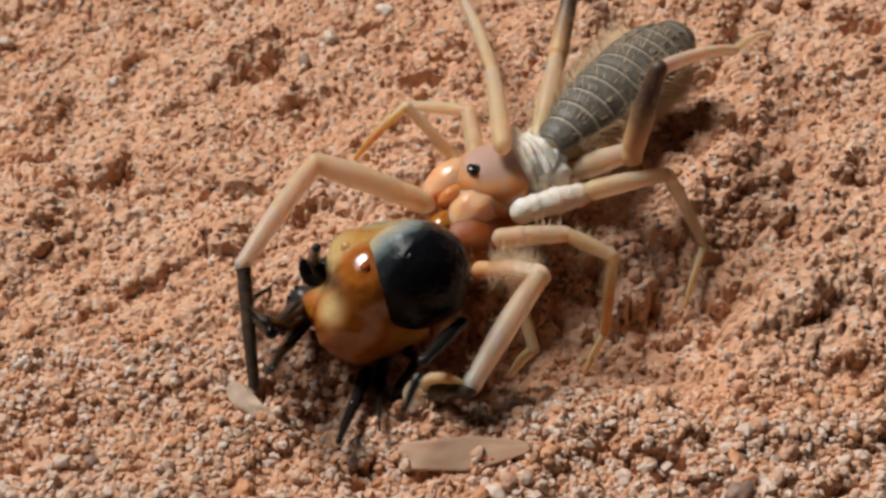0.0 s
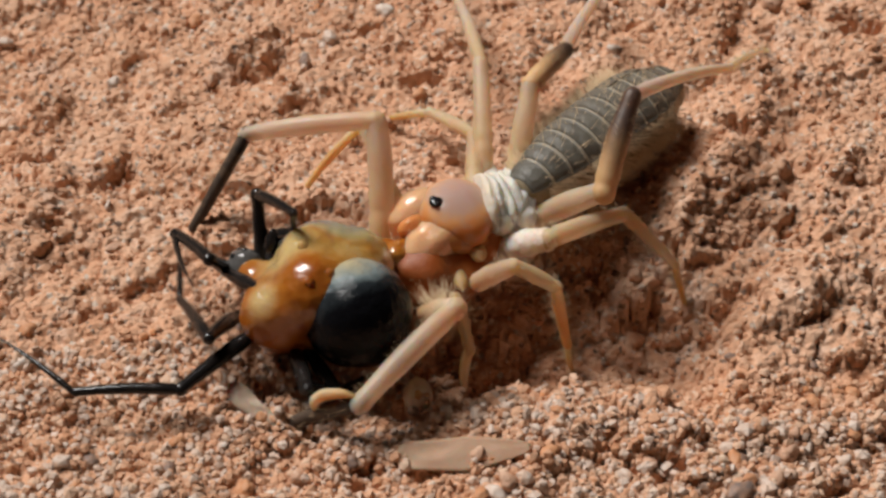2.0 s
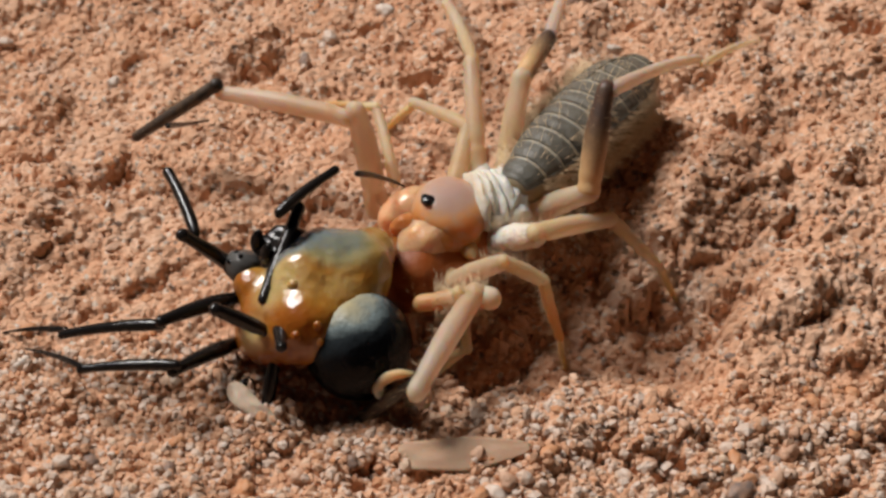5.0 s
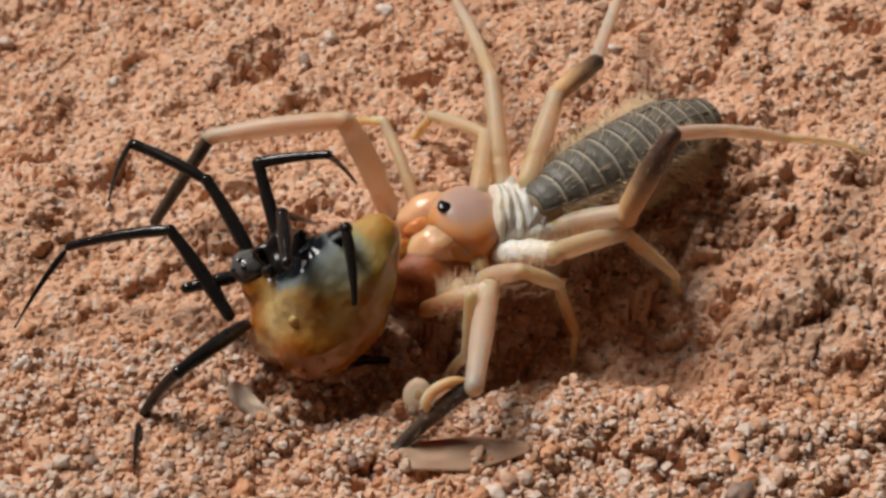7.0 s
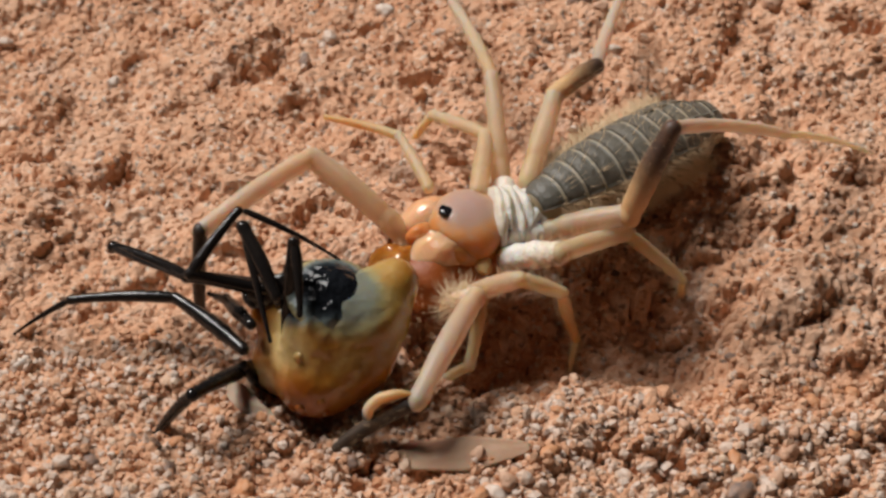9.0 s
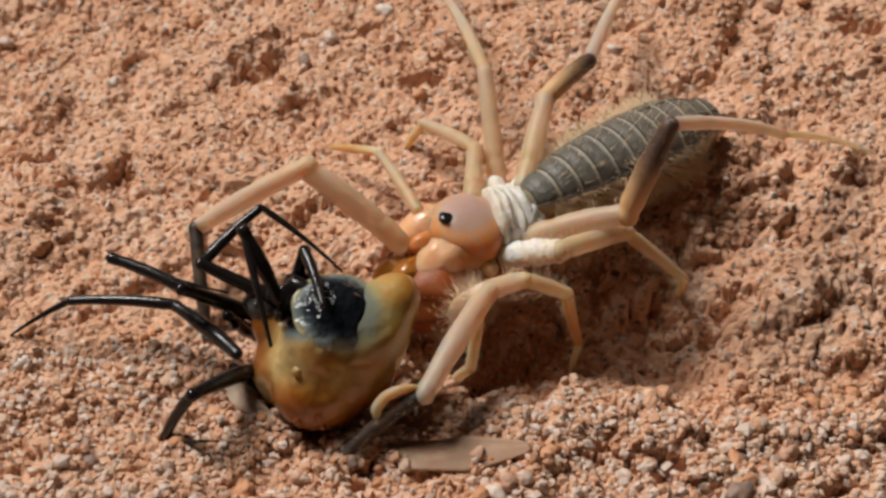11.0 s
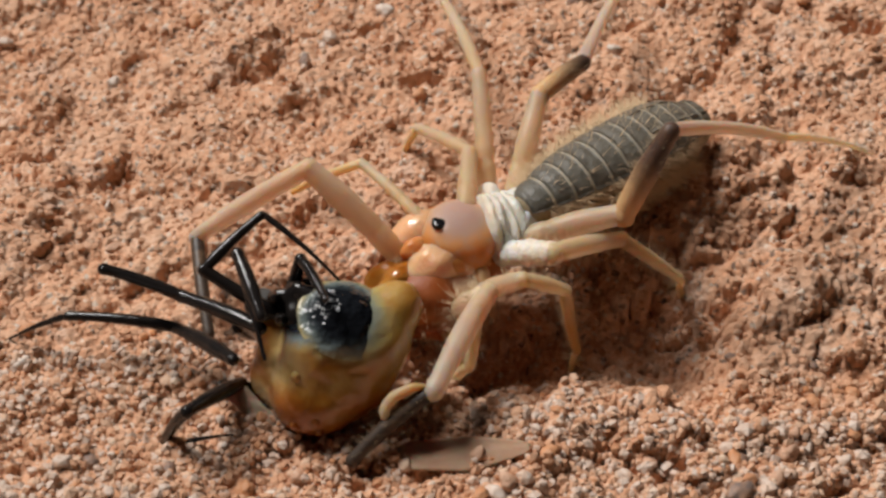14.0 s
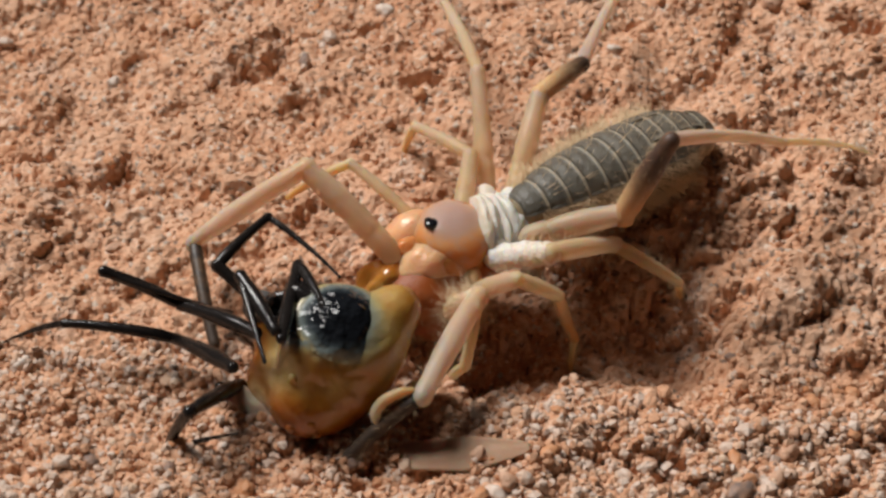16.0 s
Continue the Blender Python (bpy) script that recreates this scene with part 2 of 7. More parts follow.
def smooth_profile(points, steps=18, cap=True):
    """Points (x, r) joined smoothly, with rounded ends."""
    px, pr = np.array([p[0] for p in points], float), np.array([p[1] for p in points], float)
    x = np.linspace(px[0], px[-1], steps)
    r = np.interp(x, px, pr)
    r[1:-1] = (r[:-2] + 2 * r[1:-1] + r[2:]) / 4
    rows = list(zip(x, r))
    if cap:
        q = [0.12, 0.5, 0.8, 0.95]
        head = [(x[0] - r[0] * math.sqrt(1 - c * c), r[0] * c) for c in q]
        tail = [(x[-1] + r[-1] * math.sqrt(1 - c * c), r[-1] * c) for c in reversed(q)]
        rows = [(head[0][0] - 0.004, 0.004)] + head + rows + tail + [(tail[-1][0] + 0.004, 0.004)]
    return rows


def blob(centre, radii, n=28, wob=0.0, seed=0):
    """A rounded mass with a slightly uneven surface."""
    bm = bmesh.new()
    bmesh.ops.create_icosphere(bm, subdivisions=4, radius=1)
    v = np.array([p.co[:] for p in bm.verts])
    f = np.array([[p.index for p in q.verts] for q in bm.faces])
    bm.free()
    if wob:
        k = np.array([noise.noise(Vector(p) * 1.7 + Vector((seed * 7.3, 0, 0))) for p in v])
        v = v * (1 + wob * k)[:, None]
    return v * np.array(radii) + np.array(centre), f


def joined(pieces):
    vs, fs, k = [], [], 0
    for v, f in pieces:
        vs.append(v), fs.append(np.asarray(f) + k)
        k += len(v)
    return np.concatenate(vs), np.concatenate(fs)


def bristles(length, radius, count, size, rng, squash=1.0, start=0.1, lean=0.5, bare=1.1, w=0.02):
    """Fine hairs standing out from a limb of that length and radius."""
    vs, fs = [], []
    for i in range(count):
        x = length * (start + (0.95 - start) * rng.random())
        r = radius(x / length) * 0.97
        a = rng.random() * 2 * math.pi
        if math.sin(a) > bare and rng.random() < 0.93:
            continue
        out = np.array([lean * (rng.random() - 0.3), math.cos(a), math.sin(a) * squash])
        foot = np.array([x, r * math.cos(a), r * math.sin(a) * squash])
        tip = foot + out * size * (0.5 + rng.random())
        side = np.cross(out, (1, 0.2, 0.1))
        side = side / np.linalg.norm(side) * w
        other = np.cross(out, side)
        other = other / np.linalg.norm(other) * w
        k = len(vs)
        vs += [foot + side, foot - 0.5 * side + other, foot - 0.5 * side - other, tip]
        fs += [(k, k + 1, k + 3), (k + 1, k + 2, k + 3), (k + 2, k, k + 3)]
    return np.array(vs), np.array(fs)


# ---------------------------------------------------------------- ground
def patches(nx, ny, cells, rng):
    """Smooth random heights, about one bump per cell."""
    g = rng.random((cells + 3, cells + 3)) - 0.5
    u, w = np.linspace(0, cells, nx), np.linspace(0, cells, ny)
    i, j = np.minimum(u.astype(int), cells - 1), np.minimum(w.astype(int), cells - 1)
    a, b = u - i, w - j
    a, b = (a * a * (3 - 2 * a))[:, None], (b * b * (3 - 2 * b))[None]
    q = lambda di, dj: g[np.ix_(i + di, j + dj)]
    return (q(0, 0) * (1 - a) + q(1, 0) * a) * (1 - b) + (q(0, 1) * (1 - a) + q(1, 1) * a) * b


def lay_of_land(x, y):
    """Broad heights in millimetres: a scrape under the animals, a lip before it, ground that falls away to both sides."""
    across = 0.5 * (np.tanh((x + 2.5) / 1.6) - np.tanh((x - 21.5 + 0.8 * np.maximum(y + 5, 0)) / 3.0))
    hollow = across * np.interp(y, [-16, -13.2, -9.6, -8.0, 4.5], [0, -3.0, -6.1, -6.8, 0])
    pit = -2.1 * np.exp(-((x + 7.5) / 5) ** 2 - ((y + 14.6) / 2.7) ** 2)
    lip = 0.8 * np.exp(-((y + 16) / 2.2) ** 2) * (0.5 + 0.5 * np.tanh((x + 1) / 5))
    sides = -0.005 * np.maximum(x - 8, 0) ** 2 * (0.5 - 0.5 * np.tanh((y + 1) / 5))
    sides = sides + 0.10 * np.minimum(x, 0) * (0.5 + 0.5 * np.tanh((y - 6) / 6))
    front = 0.16 * np.maximum(-16.5 - y, 0)
    back = -0.09 * np.maximum(y - 9, 0)
    hump = 2.2 * np.exp(-((x - 21) / 5) ** 2 - ((y - 4) / 4) ** 2) + 2.0 * np.exp(-((x - 22) / 4) ** 2 - ((y - 8.5) / 3) ** 2)
    return hollow + pit + lip + sides + front + back + hump


X0, X1, Y0, Y1, STEP = -46.0, 46.0, -29.0, 38.5, 0.115
gx, gy = np.arange(X0, X1, STEP), np.arange(Y0, Y1, STEP)
rng = np.random.default_rng(7)
land = lay_of_land(gx[:, None], gy[None])
NX, NY = len(gx), len(gy)
land = land + 1.8 * patches(NX, NY, 11, rng) + 1.6 * patches(NX, NY, 24, rng)
height = land - 0.9
# what makes the crumbs' outlines ragged
warp_x = 1.0 * patches(NX, NY, 60, rng) + 0.6 * patches(NX, NY, 150, rng) + 0.22 * patches(NX, NY, 380, rng)
warp_y = 1.0 * patches(NX, NY, 60, rng) + 0.6 * patches(NX, NY, 150, rng) + 0.22 * patches(NX, NY, 380, rng)


def settled(cells):
    """The height map evened out over that many cells, on which crumbs come to rest."""
    out = height
    for axis in (0, 1):
        pad = [(cells + 1, cells) if a == axis else (0, 0) for a in (0, 1)]
        run = np.cumsum(np.pad(out, pad, mode="edge"), axis)
        size = out.shape[axis]
        out = (np.take(run, range(2 * cells + 1, 2 * cells + 1 + size), axis) - np.take(run, range(size), axis)) / (2 * cells + 1)
    return out


def stamp(count, low, high, power, lift, rise, flat=0.5, y_low=Y0, y_high=Y1, perched=False):
    """Press crumbs of soil into the height map: flat-topped clods to round grains, on the bare land or perched on what lies there."""
    for i in range(count):
        cx, cy = X0 + (X1 - X0) * rng.random(), y_low + (y_high - y_low) * rng.random()
        r = low + (high - low) * rng.random() ** power
        e, th = 0.6 + 0.4 * rng.random(), rng.random() * math.pi
        tx, ty = 0.35 * (rng.random() - 0.5), 0.35 * (rng.random() - 0.5)
        i0, i1 = np.searchsorted(gx, (cx - r * 1.3, cx + r * 1.3))
        j0, j1 = np.searchsorted(gy, (cy - r * 1.3, cy + r * 1.3))
        if i1 - i0 < 2 or j1 - j0 < 2:
            continue
        k_ = min(1.0, r)
        dx = gx[i0:i1, None] + k_ * warp_x[i0:i1, j0:j1] - cx
        dy = gy[None, j0:j1] + k_ * warp_y[i0:i1, j0:j1] - cy
        u = dx * math.cos(th) + dy * math.sin(th)
        w = (dy * math.cos(th) - dx * math.sin(th)) / e
        q = 1 - (u * u + w * w) / (r * r)
        mid = (rest if perched else land)[(i0 + i1) // 2, (j0 + j1) // 2]
        top = mid + lift + r * (rise * np.maximum(q, 0) ** flat + 0.25 * (rng.random() - 0.5)) + tx * dx + ty * dy
        height[i0:i1, j0:j1] = np.maximum(height[i0:i1, j0:j1], np.where(q > 0, top, -99))


stamp(520, 1.4, 3.0, 1.6, -1.0, 0.40, 0.4)
stamp(1700, 0.8, 1.9, 1.6, -0.75, 0.60, 0.42)
stamp(5200, 0.4, 0.95, 1.5, -0.5, 0.80, 0.5)
rest = settled(14)
stamp(420, 1.1, 2.4, 1.3, -0.45, 0.62, 0.35, -9, Y1, perched=True)
rest = settled(8)
stamp(2200, 0.5, 1.2, 1.5, -0.25, 0.60, 0.5, -10, Y1, perched=True)
rest = settled(5)
stamp(9000, 0.25, 0.6, 1.4, -0.12, 0.62, 0.5, perched=True)
stamp(4200, 0.25, 0.65, 1.5, -0.12, 0.62, 0.5, Y0, -11, perched=True)
rest = settled(3)
stamp(12000, 0.16, 0.36, 1.3, -0.05, 0.6, 0.5, perched=True)
# single clods and holes that catch the eye: x, y, radius, height or depth
for x, y, r, h in (
    (-27.6, 11.6, 2.32, 1.1), (15.9, -18.8, 2.06, 1.0), (22.5, -18.3, 2.59, 1.1), (-4.2, 25.7, 1.97, 0.9), (1.8, 25.0, 1.79, 0.8),
    (-34.5, 19.2, 2.23, 0.9), (-18.1, 25.7, 1.88, 0.9), (-23.4, 19.2, 2.68, 0.9), (31.8, 19.9, 2.23, 0.8), (18.9, -21.6, 1.97, 1.0),
    (25.8, -22.1, 2.15, 1.0), (7.1, -22.1, 1.79, 0.8), (32.3, 9.1, 2.06, 0.8), (-32.2, 9.1, 1.97, 0.8), (-12.3, 19.2, 2.15, 0.8),
    (23.3, -6.7, 1.97, 0.8), (-17.7, 7.2, 1.79, 0.7), (-1.9, -16.0, 1.0, 1.4)):
    q = np.exp(-(((gx[:, None] + 1.6 * warp_x - x) / r) ** 2 + ((gy[None] + 1.6 * warp_y - y) / (0.8 * r)) ** 2) ** 2)
    height += h * q
for x, y, r, h in (
    (-1.6, 19.9, 1.52, 1.6), (36.9, 26.8, 1.52, 2.2), (7.4, 21.5, 0.72, 1.2), (-6.5, 28.8, 1.25, 1.2), (-15.2, 27.8, 0.98, 1.2),
    (-27.1, 8.8, 1.52, 1.3), (-31.9, 2.6, 0.80, 1.2), (-11.1, 3.7, 1.43, 1.3), (-34.9, 13.4, 1.25, 1.2), (16.1, -21.5, 1.88, 1.8),
    (20.7, -20.3, 1.43, 1.6), (5.5, -20.7, 1.16, 1.5), (-5.4, -22.1, 1.07, 1.6), (28.7, -22.0, 1.43, 1.7), (23.0, -13.8, 0.98, 1.2),
    (27.9, 2.3, 0.72, 1.2), (-26.8, -7.3, 0.89, 1.0), (-19.7, 3.7, 0.80, 1.0), (20.6, 10.7, 2.46, 1.2), (24.9, 13.4, 1.34, 1.1),
    (-9.9, -17.1, 2.23, 1.3), (10.9, -19.8, 0.98, 1.1)):
    q = np.exp(-(((gx[:, None] + 2.2 * warp_x - x) / r) ** 2 + ((gy[None] + 2.2 * warp_y - y) / (0.7 * r)) ** 2) ** 1.5)
    height -= 1.35 * h * q
height += 0.30 * patches(NX, NY, 190, rng) + 0.16 * patches(NX, NY, 400, rng)
# the sheet runs on to the horizon in ever wider steps
reach = np.cumsum(0.3 * 1.32 ** np.arange(40))
ax = np.concatenate([X0 - reach[::-1], gx, gx[-1] + reach])
ay = np.concatenate([Y0 - reach[::-1], gy, gy[-1] + reach])
k = len(reach)
full = np.pad(height, k, mode="edge")
fade = np.exp(-np.maximum.outer(np.maximum(X0 - ax, ax - gx[-1]).clip(0), np.maximum(Y0 - ay, ay - gy[-1]).clip(0)) / 8)
full = full * fade + 0.2 * (1 - fade)
nx, ny = full.shape
gv = np.stack([np.repeat(ax, ny), np.tile(ay, nx), full.ravel()], 1)
idx = np.arange(nx * ny).reshape(nx, ny)
gf = np.stack([idx[:-1, :-1], idx[1:, :-1], idx[1:, 1:], idx[:-1, 1:]], -1).reshape(-1, 4)
ground = new("ground", mesh_of("ground", gv, gf, soil))
tagged(ground, "crumbly orange-red sandy desert soil, loose and uneven", "ground", kind="structure")


def ground_at(x, y):
    i = np.clip(np.searchsorted(gx, x), 0, len(gx) - 1)
    j = np.clip(np.searchsorted(gy, y), 0, len(gy) - 1)
    return height[i, j]


def small_stone_shape(detail=1):
    bm = bmesh.new()
    bmesh.ops.create_icosphere(bm, subdivisions=detail, radius=1)
    v = np.array([p.co[:] for p in bm.verts])
    f = np.array([[p.index for p in q.verts] for q in bm.faces])
    bm.free()
    return v, f


def scatter(count, x0, x1, y0, y1, low, high, power, sink=0.35):
    """Many loose grains as one mesh."""
    v, f = small_stone_shape(1)
    n = len(v)
    x, y = x0 + (x1 - x0) * rng.random(count), y0 + (y1 - y0) * rng.random(count)
    r = low + (high - low) * rng.random(count) ** power
    z = ground_at(x, y) + r * (rng.random(count) * 0.9 - sink - 0.1)
    s = 0.62 + 0.5 * rng.random((count, 1, 3))
    lump = 1 + 0.5 * (rng.random((count, n, 1)) - 0.5)
    q = rng.normal(size=(count, 4))
    q /= np.linalg.norm(q, axis=1)[:, None]
    w, a, b, c = q.T
    rot = np.stack([1 - 2 * (b * b + c * c), 2 * (a * b - w * c), 2 * (a * c + w * b),
                    2 * (a * b + w * c), 1 - 2 * (a * a + c * c), 2 * (b * c - w * a),
                    2 * (a * c - w * b), 2 * (b * c + w * a), 1 - 2 * (a * a + b * b)], -1).reshape(count, 3, 3)
    p = np.einsum("nij,nkj->nki", rot, v[None] * s * lump) * r[:, None, None]
    p += np.stack([x, y, z], -1)[:, None]
    return p.reshape(-1, 3), (f[None] + (np.arange(count) * n)[:, None, None]).reshape(-1, 3)


STONES = [
    ("pale grey quartz pebble lying on orange soil", pebble_material("pale_quartz", (0.64, 0.53, 0.45), (0.54, 0.33, 0.21))),
    ("orange-red rounded sandstone pebble on the soil", pebble_material("red_sandstone", (0.52, 0.22, 0.09), (0.58, 0.32, 0.18))),
    ("white chip of quartz half sunk in sand", pebble_material("white_quartz", (0.68, 0.60, 0.53), (0.58, 0.39, 0.27))),
    ("dark grey pebble between orange crumbs", pebble_material("dark_stone", (0.17, 0.13, 0.115), (0.40, 0.22, 0.13))),
    ("peach-coloured sandy pebble on loose soil", pebble_material("peach_stone", (0.60, 0.38, 0.26), (0.46, 0.25, 0.15))),
]


small = [scatter(9500, -44, 44, -28, 37, 0.13, 0.40, 1.6), scatter(5500, -40, 40, -28, -11, 0.16, 0.55, 1.6)]
loose = new("sand_grains", mesh_of("sand_grains", *joined(small), grain))
loose.data.polygons.foreach_set("use_smooth", np.zeros(len(loose.data.polygons), bool))
pale = new("pale_grains", mesh_of("pale_grains", *joined([scatter(2000, -40, -2, -28, -10, 0.16, 0.55, 1.7), scatter(1600, 2, 40, -28, -15, 0.16, 0.6, 1.7),
                                                      scatter(450, -40, 40, -8, 36, 0.14, 0.4, 1.7)]), STONES[0][1], smooth=False))
tagged(pale, "pale grey and whitish quartz grains in the sand", "sand", kind="stuff")
tagged(loose, "loose orange, grey and white sand grains strewn over the soil", "sand", kind="stuff")


def pebble(seed, material):
    v, f = small_stone_shape(3)
    k = np.array([noise.noise(Vector(p) * 0.9 + Vector((seed * 3.1, 1, 2))) for p in v])
    k2 = np.array([noise.noise(Vector(p) * 2.6 + Vector((seed * 5.3, 4, 1))) for p in v])
    v = v * (1 + 0.42 * k + 0.30 * k2)[:, None] * np.array((1.0, 0.78, 0.66))
    return mesh_of("pebble", v, f, material)


models = []
for i, (words, material) in enumerate(STONES):
    for j in range(2):
        ob = new("pebble", pebble(i * 2 + j + 1, material))
        models.append(tagged(ob, words, "pebble", "pebbles on the soil"))


def lay_pebble(model, x, y, size, turn, tilt=0.0):
    z = float(ground_at(x, y)) + size * 0.25
    m = pose(x * MM, y * MM, z * MM, tilt, tilt * 0.6, turn) @ Matrix.Diagonal((size, size, size, 1))
    ob = copy_thing(model, pose(0, 0, 0))
    ob.matrix_basis = m
    return ob


# the pebbles that stand out: x, y, radius, kind
for n_, (x, y, size, kind_) in enumerate([
        (-34.0, -14.8, 1.05, 0), (-31.5, -11.6, 0.85, 2), (27.8, -13.9, 0.75, 1), (31.0, -12.6, 0.8, 1),
        (29.2, -19.3, 1.0, 0), (25.2, -19.6, 1.1, 4), (21.4, -20.3, 0.9, 3), (33.6, -20.5, 0.8, 0),
        (-19.0, -20.4, 0.7, 1), (-15.6, -20.2, 0.6, 2), (-6.5, -21.6, 0.7, 3), (-27.0, -22.0, 0.9, 0),
        (8.2, -16.2, 0.5, 2), (27.3, -15.8, 0.45, 2), (-25.5, -11.4, 0.6, 0), (-20.0, -13.0, 0.4, 2),
        (-26.2, 0.6, 0.8, 4), (-33.5, 14.0, 0.9, 4), (-8.0, 10.2, 0.4, 2), (-23.0, -4.6, 0.7, 1),
        (-2.0, 17.5, 0.9, 1), (26.5, 14.0, 0.7, 4), (34.0, 8.0, 0.8, 4), (15.0, 24.0, 0.8, 2),
        (-29.0, 23.0, 0.8, 2), (-10.0, 27.0, 1.0, 0), (36.0, -3.5, 0.9, 4), (22.0, -9.5, 0.6, 3),
        (2.5, -21.0, 0.8, 4), (13.0, -21.8, 0.9, 0), (17.5, -18.4, 0.7, 4), (-37.0, -19.0, 0.8, 4),
        (-19.4, -22.8, 0.75, 3), (-17.2, -22.2, 0.6, 1)]):
    lay_pebble(models[kind_ * 2 + n_ % 2], x, y, 0.78 * size, 47 * n_, 13 * (n_ % 5) - 26)
chance = random.Random(11)
for n_ in range(130):
    x, y = chance.uniform(-38, 38), -27 + 15 * chance.random() ** 1.3 if n_ % 3 else chance.uniform(-12, 34)
    kind_ = chance.choice((0, 1, 1, 1, 3, 4, 4, 4, 4, 4))
    lay_pebble(models[kind_ * 2 + n_ % 2], x, y, 0.28 + 0.5 * chance.random() ** 2, chance.uniform(0, 360), chance.uniform(-40, 40))
for i, ob in enumerate(models):
    x, y = (-40 + 8.7 * i), (-24.2 if i % 2 else 31.0)
    size = 0.7 + 0.05 * i
    ob.matrix_basis = pose(x * MM, y * MM, float(ground_at(x, y) + 0.2) * MM, 0, 0, 31 * i) @ Matrix.Diagonal((size, size, size, 1))


# ---------------------------------------------------------------- smears over the view, added as solid bodies
def smear_material(name, colour, stain):
    m = Nodes(name)
    base = m.mix(m.ramp(m.noise(0.5, 4, 0.6), [(0.4, (0, 0, 0)), (0.72, (1, 1, 1))]), colour, stain)
    m.set(Base_Color=base, Roughness=0.6, Specular_IOR_Level=0.3, Subsurface_Weight=0.3, Subsurface_Scale=0.001)
    m.bump(m.noise(2.0, 4, 0.6), 0.06, 0.6)
    return m.material


def husk(name, half, width, thick, blunt, seed, material):
    """A thin smooth blade, blunt at one end and drawn out at the other, slightly domed and bent."""
    us, ws = np.linspace(-1, 1, 25), np.linspace(-1, 1, 11)
    rows = []
    for up in (1, -1):
        for u in us:
            broad = width * max(1 - abs(u) ** (6 if u < 0 else blunt), 0.02) ** 0.5 * (1 + 0.08 * math.sin(5 * u + seed))
            for w in ws:
                lump = noise.noise(Vector((u * 2.1, w * 1.3, seed)))
                rows.append((half * u, broad * w + 0.18 * width * u * u, thick * (0.5 * up * (1 - 0.75 * w * w) * (1 - 0.7 * abs(u) ** 4) + 0.8 * lump)))
    n_u, n_w = len(us), len(ws)
    q = np.arange(n_u * n_w).reshape(n_u, n_w)
    top = np.stack([q[:-1, :-1], q[1:, :-1], q[1:, 1:], q[:-1, 1:]], -1).reshape(-1, 4)
    rim = np.concatenate([q[0, :], q[1:, -1], q[-1, -2::-1], q[-2:0:-1, 0]])
    wall = np.stack([rim, np.roll(rim, -1), np.roll(rim, -1) + n_u * n_w, rim + n_u * n_w], -1)
    return mesh_of(name, rows, np.concatenate([top, top[:, ::-1] + n_u * n_w, wall]), material)


sandy_smear = smear_material("sandy_smear", (0.46, 0.295, 0.195), (0.43, 0.26, 0.165))
grey_smear = smear_material("grey_smear", (0.52, 0.40, 0.30), (0.44, 0.31, 0.22))
pale_disc = smear_material("pale_disc", (0.74, 0.58, 0.41), (0.68, 0.46, 0.28))
# two blades made up for pale smears laid over the view
ob = new("husk", husk("husk", 4.9, 1.3, 0.22, 1.3, 1.0, sandy_smear))
ob.matrix_basis = pose(1.5 * MM, -20.9 * MM, 1.3 * MM, 10, 0, 5)
tagged(ob, "long smooth sand-coloured blade, added for a smear over the soil", "husk")
ob = new("husk", husk("husk", 2.5, 0.75, 0.3, 1.6, 4.0, grey_smear))
ob.matrix_basis = pose(-13.9 * MM, -17.1 * MM, 1.9 * MM, 22, 8, -42)
tagged(ob, "small pale grey pointed blade, added for a smear over the soil", "husk")
# an upright disc made up for the round smear, no real seed
seed = new("seed")
seed.matrix_basis = pose(-1.85 * MM, -16.1 * MM, 1.85 * MM, 42, 0, 0)
tagged(seed, "pale round flat disc, added for a smear over the sand", "seed")
part("coat", mesh_of("coat", *blob((0, 0, 0), (1.08, 1.32, 0.5), wob=0.05, seed=2), pale_disc), seed)
part("scar", mesh_of("scar", *blob((0.05, 0.1, 0.47), (0.28, 0.36, 0.06), wob=0.2, seed=6), smear_material("disc_spot", (0.72, 0.36, 0.16), (0.66, 0.42, 0.24))), seed, "small orange spot")

# lengths of the limb joints in millimetres
LEN = {
    "palp_l": (7.38, 10.86, 8.78),
    "palp_r": (4.61, 10.2, 7.7),
    "feeler_l": (5.45, 6.67),
    "feeler_r": (3.43, 5.35),
    "leg_r2": (3.15, 3.86, 6.6, 3.72),
    "leg_r3": (3.36, 6.6, 6.3, 4.57),
    "leg_r4": (6.18, 7.75, 13.44, 11.59),
    "leg_l2": (4.23, 6.39, 4.61),
    "leg_l3": (7.96, 13.33, 10.83),
    "leg_l4": (6.59, 5.78, 14.63),
    "a": (6.31, 8.24, 6.73),
    "b": (6.72, 7.42, 7.51),
    "c": (6.27, 6.13, 9.36),
    "d": (6.15, 5.51, 7.6),
    "e": (6.05, 4.94),
    "f": (4.1, 7.73),
    "g": (3.0, 3.51),
    "h": (3.56, 3.32),
}

# ---------------------------------------------------------------- the camel spider
hair_rng = random.Random(3)
hunter = new("camel_spider")
tagged(hunter, "pale ivory camel spider with striped grey abdomen gripping its prey", "camel spider")
hunter_parts = {}


